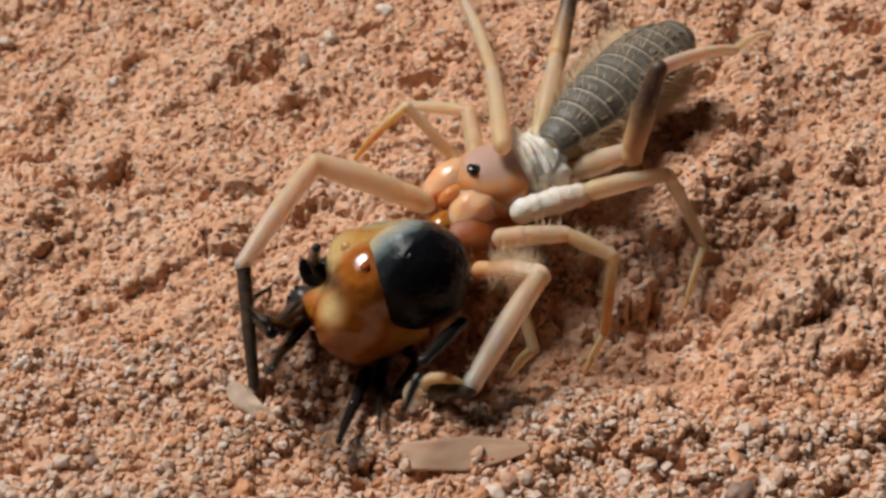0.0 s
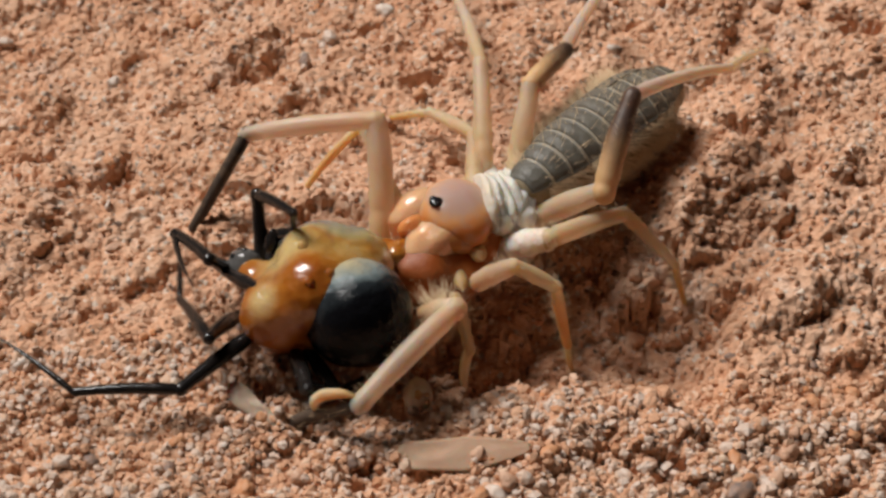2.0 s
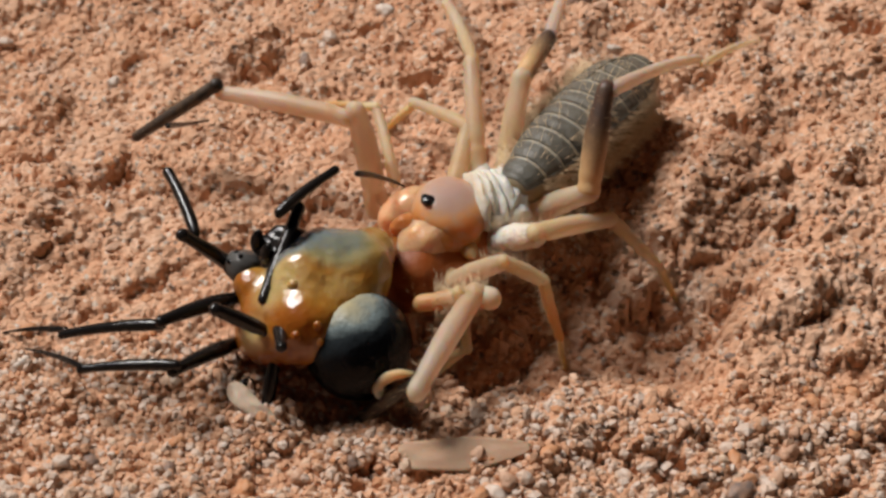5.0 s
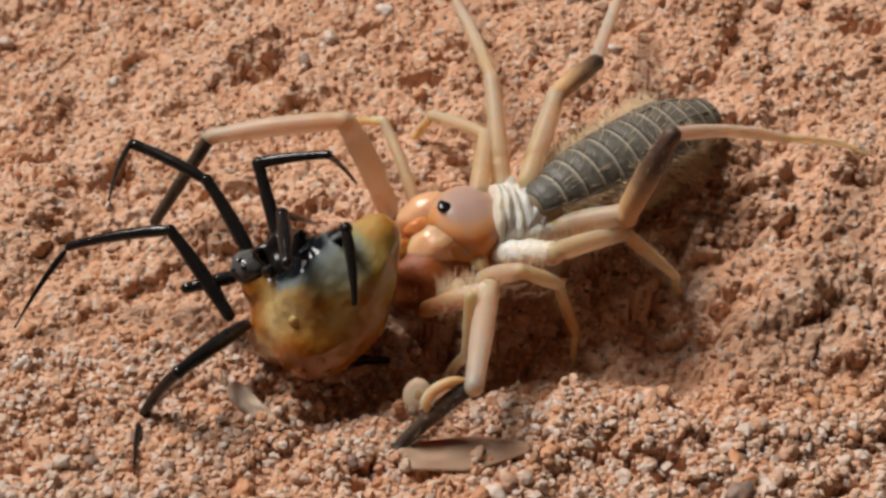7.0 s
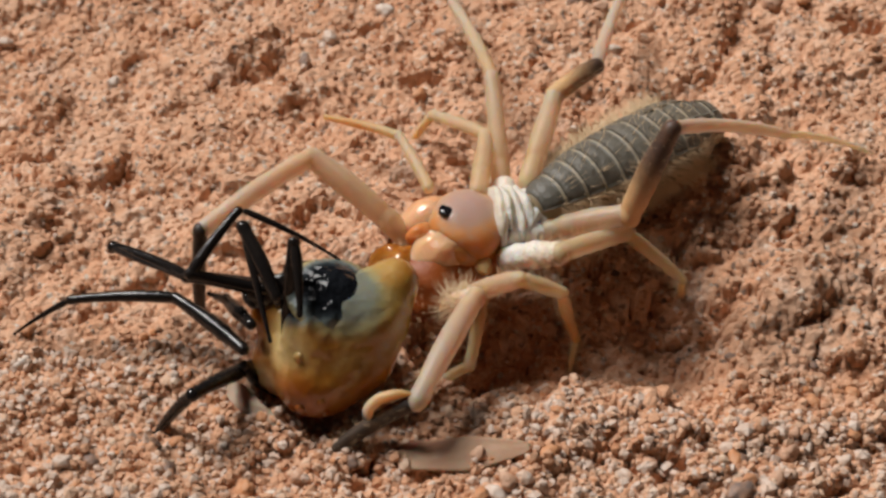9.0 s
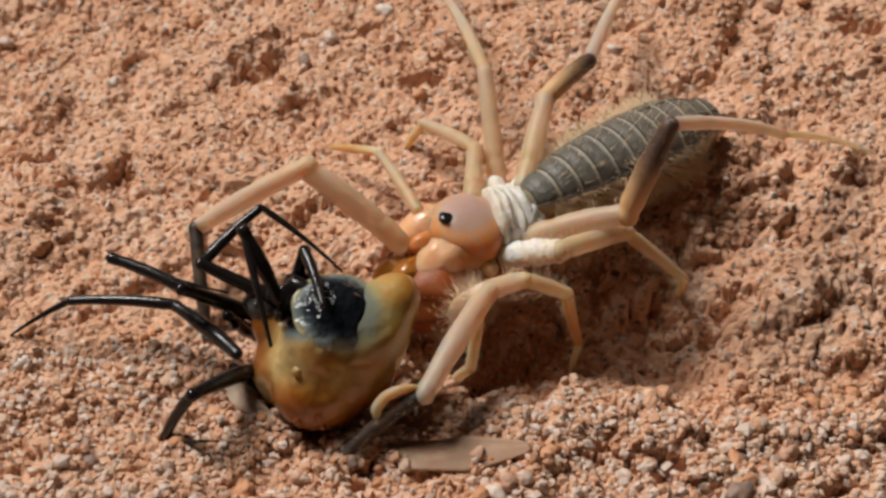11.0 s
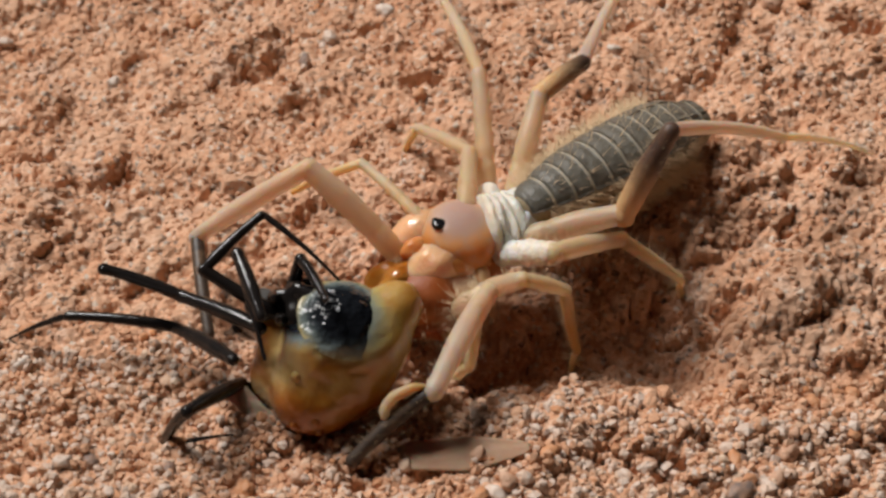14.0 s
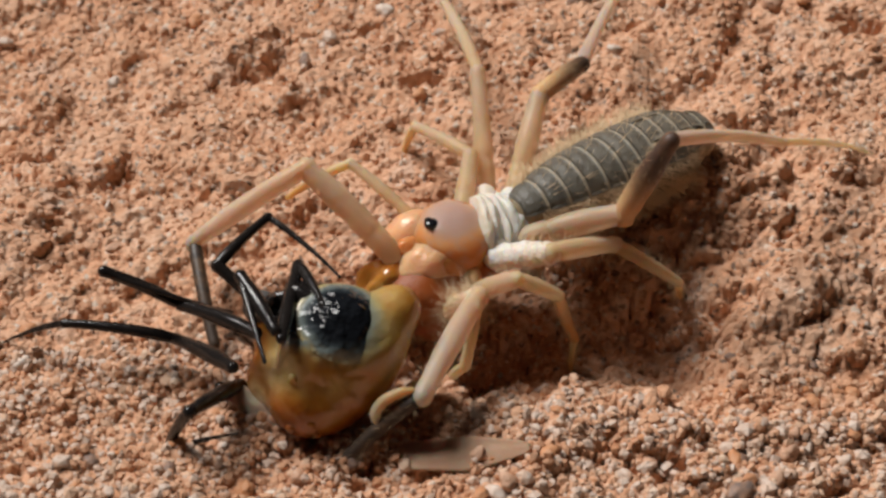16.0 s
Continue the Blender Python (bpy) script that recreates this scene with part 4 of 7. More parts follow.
    walk(hunter_parts["palp_l"][1], [
        (0, at(18.7, -5.46, 0.48, 3.7, 12.2, 31)), (0.5, at(18.29, -5.35, 1.32, 1, 12.9, 21.8)), (1, at(14.66, -7.82, 2.24, -3.7, 16.9, 2.6)),
        (1.5, at(15.19, -6.96, 2.16, -4.4, 21.5, 2.3)), (2, at(10.16, -7.33, 2.62, -18, 21.5, -30)), (2.5, at(10.85, -8.2, 2.57, -15.9, 21.3, -29.6)),
        (3, at(12.6, -7.96, 2.24, -15.2, 22.4, -24.1)), (3.5, at(15.15, -6.39, 1.81, -6.5, 21.5, -2.3)), (4, at(14.63, -8.86, 1.4, -17.2, 12, -34.9)),
        (6.3, at(7.96, -9, 2.85, -18.3, 11.4, -45.5)), (6.5, at(9.1, -8.78, 3.2, -12.6, 17.7, -21.2)), (7, at(14.45, -7.49, 2.51, -12, 18.3, -13.2)),
        (7.5, at(13.38, -7.44, 2.52, -14.7, 15.3, -22.6)), (8, at(14.91, -8, 1.64, -9.6, 12.9, -3.6)), (8.5, at(17.72, -6.14, 0.18, -4.6, 2.1, 34)),
        (9, at(16.92, -6.4, 0.95, -5.3, 7.4, 28.8)), (11.5, at(16.74, -5.95, 2.77, -22.8, 39.2, -19.4)), (14, at(16.04, -6.3, 2.31, -20.3, 40.6, -13.6)),
        (16, at(15.91, -5.87, 2.35, -15.5, 38.5, -4.1)),
    ])
    walk(hunter_parts["palp_l"][2], [
        (0, at(27.78, 0.13, -1.96, 9.3, 45.2, 72.3)), (0.5, at(28.1, -1.51, -.89, 7.2, 66.7, 74.4)), (1, at(24.9, -7.45, -.71, -0.3, 57.5, 63.3)),
        (1.5, at(25.13, -6.51, -1.81, 1.2, 44, 67.4)), (2, at(18.75, -12.41, -1.18, -31.7, 51, 27.7)), (2.5, at(19.75, -13.1, -1.5, -22.2, 40.9, 35.5)),
        (3, at(21.88, -11.95, -2.04, -21.7, 39.9, 39.1)), (3.5, at(24.88, -6.76, -2.05, -8.6, 39.8, 58)), (4, at(23.82, -15.25, -1.03, -60, 46.4, -7.5)),
        (6.3, at(15.8, -16.93, 0.55, -70.6, 44.7, -24.4)), (6.5, at(19, -12.58, -.23, -38.9, 46.9, 21.4)), (7, at(24.43, -9.87, -.81, -46.8, 59.2, 19.2)),
        (7.5, at(23.29, -11.57, -.39, -89.5, 66.4, -28.6)), (8, at(25.55, -8.67, -.73, -37, 71, 23.3)), (8.5, at(26.45, -.27, -.15, 22.8, 80.7, 87.4)),
        (9, at(26.34, -1.23, -.3, 33.8, 83.7, 96.7)), (11.5, at(24.43, -8.59, -3.89, 25.5, 24.6, 78.2)), (14, at(23.94, -8.31, -4.65, 25.3, 11.6, 78.2)),
        (16, at(24.23, -6.5, -4.28, 26.4, 15.7, 85.1)),
    ])
    walk(hunter_parts["palp_r"][0], [
        (0, at(11.17, 7.83, -2.37, 6.7, -24.1, 119.2)), (0.5, at(11.51, 7.03, -3.44, 5.6, -50.9, 124.3)), (1, at(14.51, 6.9, -3.58, 10.9, -50.6, 114.4)),
        (1.5, at(13.19, 7.47, -3.83, 20.6, -52.5, 105.5)), (2, at(10.75, 7.24, -3.87, 31.8, -47.9, 96.2)), (2.5, at(11.53, 6.11, -3.7, 20.9, -46.1, 104.4)),
        (3, at(10.55, 7.32, -3.86, 30.2, -52.4, 96.6)), (3.5, at(9.54, 6.98, -2.65, -26.7, -30.1, 172.7)), (4, at(9.16, 7.74, -2.64, -26.8, -11.1, 176.2)),
        (6.3, at(12.12, 6.9, -3.07, 5.2, -41.3, 109.3)), (6.5, at(11.35, 6.57, -3.84, 13.2, -53.1, 101.3)), (7, at(9.24, 6.22, -4.22, -24, -35.2, 160.7)),
        (7.5, at(8.19, 5.64, -4.92, 6.4, -49.6, 116.9)), (8, at(8.7, 5.61, -5.3, 8.7, -52.8, 110.2)), (8.5, at(8.8, 6.36, -4.54, -25.2, -45.5, 156.5)),
        (9, at(8.68, 5.69, -4.64, 6.8, -54.9, 113.7)), (11.5, at(9.15, 5.29, -4.88, -12.1, -58.9, 126.8)), (14, at(8.05, 4.77, -5.08, -8.3, -57.5, 124.4)),
        (16, at(7.79, 4.97, -4.88, -1.2, -57.5, 118.2)),
    ])
    walk(hunter_parts["palp_r"][1], [
        (0, at(9.27, 11.59, -.54, 3.6, 18.4, 29)), (0.5, at(9.82, 9.4, 0.16, 3.8, 21.7, 33.6)), (1, at(13.68, 9.6, -.17, -6.2, 21.5, 5.1)),
        (1.5, at(12.61, 10.22, -.24, -3.7, 19.9, 14)), (2, at(10.26, 10.23, -.38, -0.8, 19.6, 24.9)), (2.5, at(10.72, 9.21, -.38, -2, 22.3, 17.9)),
        (3, at(10.29, 10.12, -.23, -3.7, 20, 14.9)), (3.5, at(5.74, 7.66, -.4, 6.8, 14.5, 48.6)), (4, at(4.53, 7.78, -1.77, 8.3, -3.6, 65.1)),
        (6.3, at(11.59, 10.28, -.21, 0.7, 16.5, 10.5)), (6.5, at(11.14, 9.4, -.25, 2.9, 15.9, 20.2)), (7, at(5.57, 7.13, -1.59, 8.9, -3.9, 70.9)),
        (7.5, at(6.7, 8.13, -1.41, 9.5, 1.7, 53.1)), (8, at(7.49, 7.95, -1.62, 9.2, 2.5, 48.3)), (8.5, at(5.75, 7.52, -1.24, 9.5, 3.6, 58.4)),
        (9, at(7.53, 8.02, -.85, 8.6, 7.4, 51.3)), (11.5, at(7.58, 7.08, -.91, 7.4, 7.7, 39.4)), (14, at(6.47, 6.64, -1.17, 8.2, 3.6, 44.7)),
        (16, at(6.48, 7, -.97, 8.3, 4.9, 46.4)),
    ])
    walk(hunter_parts["palp_r"][2], [
        (0, at(17.85, 16.41, -3.75, -8, 42.5, -59.6)), (0.5, at(17.63, 14.62, -3.57, 17.6, 40.6, -18.3)), (1, at(23.51, 10.5, -4.05, -22.8, 35.8, -82.8)),
        (1.5, at(22.04, 12.65, -3.69, -9.3, 47.7, -59.1)), (2, at(18.78, 14.22, -3.7, 3.3, 43.2, -36.7)), (2.5, at(19.76, 12.06, -4.3, 10.5, 32.1, -30.7)),
        (3, at(19.58, 12.68, -3.66, -14.8, 47.7, -65)), (3.5, at(12.37, 15.26, -2.95, 26.5, 45.2, -11.7)), (4, at(8.68, 16.76, -1.13, 25.8, 56.4, -7.7)),
        (6.3, at(21.79, 12.22, -3.22, -12.1, 52.5, -55.9)), (6.5, at(20.64, 12.95, -3.09, -5.4, 47.9, -44.3)), (7, at(8.83, 16.42, -.97, 31.4, 45.8, 12.5)),
        (7.5, at(12.72, 16.09, -1.74, 26.7, 40.1, 5.1)), (8, at(14.28, 15.27, -2.22, 24.3, 33.3, -2.1)), (8.5, at(11.05, 16.05, -1.91, 27.8, 36.1, 6.4)),
        (9, at(13.73, 15.82, -2.1, 23, 41.1, -2.8)), (11.5, at(15.24, 13.38, -2.25, 31.1, 39, 1.3)), (14, at(13.67, 13.65, -1.91, 34, 37.6, 7.7)),
        (16, at(13.34, 14.21, -1.82, 31.4, 42.5, 5.6)),
    ])
    walk(hunter_parts["feeler_l"][0], [
        (0, at(6.69, -4.46, -2.66, -7.9, -34.5, -59.9)), (0.5, at(7.63, -4.17, -3.07, -20.4, -35.5, -32.8)), (1, at(9.77, -3.84, -2.38, -12.2, -28.6, -50.8)),
        (1.5, at(9.41, -4.13, -2.31, -14.3, -24.1, -44.1)), (2, at(9.36, -5.02, -2.4, 2.6, -22.1, -81.8)), (2.5, at(9.17, -5.31, -2.1, 1.1, -21, -82.8)),
        (3, at(9.7, -4.46, -2.12, -5.4, -13.8, -59.7)), (3.5, at(11, -4.09, -2.27, -12.7, -16.7, -34.1)), (4, at(9.16, -5.78, -2.43, 1.6, -14.9, -76.8)),
        (6.3, at(7.7, -7.26, -2.09, 8.4, -13, -101.5)), (6.5, at(8.39, -7.21, -1.87, 8.2, -9.6, -98.9)), (7, at(9.41, -5.51, -2.26, 5, -16.7, -78.6)),
        (7.5, at(9.04, -4.96, -1.57, 5, 1.3, -81.7)), (8, at(8.3, -6.15, -1.73, 4.7, 4.4, -86.4)), (8.5, at(8.93, -5.35, -1.67, 4.8, 8.1, -86.3)),
        (9, at(8.05, -5.77, -1.5, 5.5, 7.5, -85.6)), (11.5, at(9.12, -4, -.97, 6.1, 2.9, -89.8)), (14, at(8.76, -4.09, -1.26, 6.2, 1.1, -73.7)),
        (16, at(8.48, -4.12, -2.04, 4.9, -13.6, -58.3)),
    ])
    walk(hunter_parts["feeler_l"][1], [
        (0, at(8.92, -8.33, 0.47, -4.8, 56.5, -25.3)), (0.5, at(11.38, -6.59, 0.07, -39.7, 44.1, -65.8)), (1, at(12.77, -7.54, 0.27, -15.9, 59.8, -39.2)),
        (1.5, at(12.95, -7.59, -.02, 14.5, 63.4, -1.9)), (2, at(10.09, -10.02, -.36, 15.7, 51.4, 3.7)), (2.5, at(9.79, -10.34, -.11, -8, 55.7, -31.2)),
        (3, at(12.35, -9.03, -.78, 14, 56.8, -1.3)), (3.5, at(15.28, -7.04, -.56, 34.9, 70.1, 20.3)), (4, at(10.41, -10.94, -1.07, -15, 35.1, -33.2)),
        (6.3, at(6.66, -12.5, -.88, -23.1, 23.5, -52.9)), (6.5, at(7.56, -12.52, -.97, -21.1, 28.5, -45.8)), (7, at(10.43, -10.6, -.68, -33.8, 40.2, -59.6)),
        (7.5, at(9.82, -10.34, -1.69, -33.9, 27.4, -59.9)), (8, at(8.71, -11.63, -2.18, -24.8, 15.7, -38.3)), (8.5, at(9.33, -10.78, -2.45, -25.4, 11.7, -40.1)),
        (9, at(8.51, -11.2, -2.22, -25.3, 12.5, -41.6)), (11.5, at(9.13, -9.42, -1.23, -35.7, 35.6, -74.8)), (14, at(10.27, -9.31, -1.35, -8.2, 39.4, -28.9)),
        (16, at(11.25, -8.62, -.74, -8.4, 46.1, -27.2)),
    ])
    walk(hunter_parts["feeler_r"][0], [
        (0, at(10.35, 11.42, -3.17, 9.1, 38.3, 86.4)), (0.5, at(8.51, 9.02, -2.65, 20.7, 39.5, 110)), (1, at(10.2, 8.45, -2.12, 4.3, 69.7, 88.1)),
        (1.5, at(9.54, 8.29, -2.23, 16.2, 66.4, 103.5)), (2, at(9.37, 9.45, -2.22, 44.7, 69.1, 138.6)), (2.5, at(9.29, 8.93, -2.84, 7.1, 46.6, 89.6)),
        (3, at(9.26, 9.85, -2.87, -6.2, 53, 75.1)), (3.5, at(8.47, 9.2, -2.81, 1.9, 50.6, 83.9)), (4, at(8.26, 9.92, -2.52, 24.8, 56, 117.8)),
        (6.3, at(9.3, 8.58, -2.22, -53.7, 82.7, 35.4)), (6.5, at(9.37, 8.58, -2.21, -51.2, 82.5, 40.8)), (7, at(7.48, 9.09, -2.07, -11.2, 71.2, 89.9)),
        (7.5, at(7.62, 9.33, -2.04, -16, 82.9, 84.4)), (8, at(7.5, 8.71, -2.76, -31.3, 51.4, 64.5)), (8.5, at(7.39, 8.66, -2.82, -33.7, 45.2, 64.4)),
        (9, at(7.32, 8.77, -2.69, -30.8, 47.8, 66.9)), (11.5, at(9.28, 8.91, -2.3, -25.9, 72.6, 63.1)), (14, at(8.19, 8.59, -2.22, -24.3, 72.7, 66.6)),
        (16, at(7.51, 8.72, -2.15, -30.6, 71.8, 62.2)),
    ])
    walk(hunter_parts["feeler_r"][1], [
        (0, at(10.52, 14.1, -5.31, -18.4, 67.4, -92.3)), (0.5, at(7.61, 11.51, -4.83, 81.9, 81.4, 14)), (1, at(10.24, 9.64, -5.32, -9.2, 81.5, -80.6)),
        (1.5, at(9.22, 9.63, -5.37, -17.9, 79, -86.4)), (2, at(8.46, 10.27, -5.4, -65.1, 79.8, -129.6)), (2.5, at(9.31, 11.28, -5.35, -5.3, 65.3, -74.1)),
        (3, at(9.79, 11.85, -5.61, -31.2, 62.3, -98.7)), (3.5, at(8.7, 11.36, -5.47, -23.1, 61, -91.3)), (4, at(7.36, 11.62, -5.36, -7.8, 65.1, -68.9)),
        (6.3, at(9.66, 8.84, -5.62, 23.3, 64.2, -37.1)), (6.5, at(9.7, 8.87, -5.61, 26.5, 67.5, -30.8)), (7, at(7.48, 10.2, -5.31, 7.3, 73.8, -42.8)),
        (7.5, at(7.66, 9.76, -5.42, -11.9, 71.7, -63.3)), (8, at(8.43, 10.64, -5.46, -7.6, 60, -62.4)), (8.5, at(8.44, 10.84, -5.26, 3.6, 64, -47)),
        (9, at(8.23, 10.89, -5.24, 0.2, 62, -52.8)), (11.5, at(9.75, 9.82, -5.57, -18.6, 65.8, -83.3)), (14, at(8.59, 9.53, -5.5, -19.5, 66.1, -82.1)),
        (16, at(8.01, 9.67, -5.4, -22.4, 66.8, -82.9)),
    ])
    walk(hunter_parts["leg_r2"][0], [
        (0, at(7.33, 6.77, -1.3, 4, -13, 147)), (0.5, at(7.21, 6.68, -1.4, 7.6, -21.4, 136.4)), (1, at(7.88, 6.21, -1.31, 4.1, -16.3, 144.5)),
        (1.5, at(6.45, 6.02, -1.95, 21.7, -41, 113.1)), (2, at(5.59, 6.48, -2.07, 25.1, -54.8, 113.6)), (2.5, at(6.22, 5.8, -2.13, 24, -53.6, 108.5)),
        (3, at(5.69, 6.44, -1.98, 27.3, -52.4, 108.7)), (3.5, at(5.41, 5.85, -2.27, 23.6, -55.3, 111.4)), (4, at(6.1, 6.64, -2.19, 17.1, -53.3, 124.6)),
        (6.3, at(6.31, 5.89, -1.63, 7.4, -46.7, 134.5)), (6.5, at(6.33, 5.88, -1.84, 15.2, -48, 126.6)), (7, at(4.62, 5.72, -1.7, 27.2, -50.7, 119.3)),
        (7.5, at(4.8, 6.38, -1.88, 21.4, -57.5, 126.2)), (8, at(4.75, 5.86, -1.91, 39.5, -53.4, 100.5)), (8.5, at(4.8, 6.47, -1.73, 28.5, -50.9, 117)),
        (9, at(5.67, 6.39, -1.82, 15.1, -48.6, 132.6)), (11.5, at(6.17, 6.2, -1.85, 16.2, -47.6, 121.9)), (14, at(5.11, 5.67, -1.89, 21.3, -50.7, 117.4)),
        (16, at(4.78, 5.66, -1.79, 20.9, -50.9, 120)),
    ])
    walk(hunter_parts["leg_r2"][1], [
        (0, at(4.7, 8.51, -.61, 5.8, 10.6, 129.6)), (0.5, at(5.1, 8.68, -.24, 5.4, 14.7, 136)), (1, at(5.42, 7.95, -.43, 2.1, 11, 118.9)),
        (1.5, at(5.51, 8.22, 0.11, 6.2, 18.4, 136.3)), (2, at(4.88, 8.14, 0.5, 11.3, 25.8, 154.5)), (2.5, at(5.62, 7.58, 0.4, 10, 27.4, 144.6)),
        (3, at(5.09, 8.25, 0.53, 14, 32.7, 156.2)), (3.5, at(4.73, 7.53, 0.3, 10, 21.5, 145.4)), (4, at(5.04, 8.19, 0.34, 10.7, 26.2, 154.3)),
        (6.3, at(4.81, 7.43, 0.67, 16.2, 30.2, 164.3)), (6.5, at(5.06, 7.58, 0.5, 15.2, 26, 165.4)), (7, at(3.65, 7.47, 0.74, 17, 28.9, 179.7)),
        (7.5, at(3.81, 7.75, 0.77, 15.3, 29.9, 175.6)), (8, at(4.4, 7.71, 0.62, 19.5, 27.4, 179.3)), (8.5, at(3.9, 8.24, 0.72, 17.1, 28.7, 178)),
        (9, at(4.26, 7.92, 0.54, 15.8, 25.5, 172.9)), (11.5, at(5.06, 8.01, 0.48, 17, 25.6, 163.5)), (14, at(4.19, 7.44, 0.55, 18.4, 24.1, 169.1)),
        (16, at(3.79, 7.38, 0.66, 15.5, 28, 165.5)),
    ])
    walk(hunter_parts["leg_r2"][2], [
        (0, at(2.24, 11.51, -1.38, 19.3, 73.3, 67.5)), (0.5, at(2.44, 11.25, -1.2, 140.6, 82.7, -165.8)), (1, at(3.6, 11.26, -1.16, 70.1, 85, 120.6)),
        (1.5, at(2.85, 10.76, -1.11, 112.7, 78.7, 166.4)), (2, at(1.75, 9.64, -1.16, 104.6, 72.8, 162.8)), (2.5, at(2.82, 9.57, -1.39, 107.5, 66.1, 159.5)),
        (3, at(2.14, 9.55, -1.53, 104.6, 63.3, 160.1)), (3.5, at(1.74, 9.59, -1.13, 106.1, 70.3, 159.9)), (4, at(1.91, 9.69, -1.37, 113.6, 62.4, 173.8)),
        (6.3, at(1.61, 8.32, -1.23, 77.6, 80.5, 134.4)), (6.5, at(1.7, 8.45, -1.19, 121.5, 75.7, -178)), (7, at(0.28, 7.48, -1.12, 116.8, 67.6, -174)),
        (7.5, at(0.47, 8, -1.15, 121.7, 66.5, -169.2)), (8, at(0.98, 7.74, -1.16, 113.2, 67.9, 177.3)), (8.5, at(0.53, 8.36, -1.12, 121.6, 70.7, -170.6)),
        (9, at(0.8, 8.35, -1.12, 125.8, 68.5, -168.1)), (11.5, at(1.72, 9, -1.18, 120.4, 72.1, 176)), (14, at(0.73, 8.11, -1.03, 97.2, 73.2, 153.8)),
        (16, at(0.5, 8.23, -1.15, 128.7, 65.6, -170.3)),
    ])
    walk(hunter_parts["leg_r2"][3], [
        (0, at(2.98, 13.28, -7.76, 3.8, 64.8, 16.3)), (0.5, at(1.63, 11.05, -7.73, 8.9, 67.4, 26.1)), (1, at(3.3, 11.75, -7.73, -113.2, 84.4, -99.7)),
        (1.5, at(1.6, 11.07, -7.59, -122.3, 84.5, -105.8)), (2, at(-.11, 10.21, -7.44, 153.7, 72.5, 174.1)), (2.5, at(0.32, 10.51, -7.44, 126.4, 70.7, 139)),
        (3, at(-.65, 10.56, -7.41, 126, 64.7, 142.3)), (3.5, at(-.35, 10.36, -7.37, 104.9, 63.8, 117.1)), (4, at(-1.13, 10.02, -7.23, 114.6, 64.6, 133.5)),
        (6.3, at(0.86, 9.1, -7.71, 30.8, 85.2, 46.8)), (6.5, at(0.07, 8.4, -7.59, 12.7, 75.9, 31.3)), (7, at(-2.21, 7.22, -7.21, 102.1, 82, 130.2)),
        (7.5, at(-2.11, 7.51, -7.19, 83.4, 84.2, 110.8)), (8, at(-1.51, 7.86, -7.27, 86.7, 84.6, 110)), (8.5, at(-1.62, 8, -7.34, 15.9, 83, 41.9)),
        (9, at(-1.56, 7.86, -7.26, 78.8, 84.7, 103.3)), (11.5, at(-.3, 9.14, -7.45, -118.2, 84.8, -103.4)), (14, at(-.98, 8.95, -7.34, -142.2, 76.3, -125.6)),
        (16, at(-2.19, 7.77, -7.15, 96.7, 84.5, 115.1)),
    ])
    walk(hunter_parts["leg_r3"][0], [
        (0, at(3.99, 4.35, -1.46, 1.3, -7.4, 169.7)), (0.5, at(3.45, 3.74, -1.54, 3.3, -8.8, 155.3)), (1, at(3.64, 3.57, -1.5, 3.4, -13.6, 152)),
        (1.5, at(3.05, 3.36, -2.01, 10.1, -30, 137.8)), (2, at(2, 3.75, -2.36, 26.5, -45.6, 116.4)), (2.5, at(2.56, 2.92, -2.55, 25.5, -44.2, 111.4)),
        (3, at(2.11, 3.16, -2.57, 30.8, -47.1, 108.5)), (3.5, at(2.44, 3.04, -2.55, 28.4, -41.5, 110.1)), (4, at(2.25, 3.55, -2.53, 30.2, -47.5, 112.6)),
        (6.3, at(3.01, 3.72, -1.1, 22.8, -34.6, 120.5)), (6.5, at(3.33, 4.05, -1.37, 21, -37.9, 126.3)), (7, at(2.51, 3.96, -1.29, 21.9, -35.9, 133.1)),
        (7.5, at(2.15, 4.07, -1.18, 20.9, -39.2, 134.7)), (8, at(2.54, 4.24, -1.18, 21.6, -39, 130.2)), (8.5, at(2.59, 4.54, -1.25, 20.9, -39, 133.5)),
        (9, at(2.4, 4.12, -1.33, 20.5, -38.4, 132.1)), (11.5, at(2.82, 4.11, -1.34, 21.3, -37.3, 121.9)), (14, at(2.38, 3.53, -1.13, 23.1, -34.8, 121.2)),
        (16, at(2.36, 3.86, -.84, 18.1, -34.7, 132)),
    ])
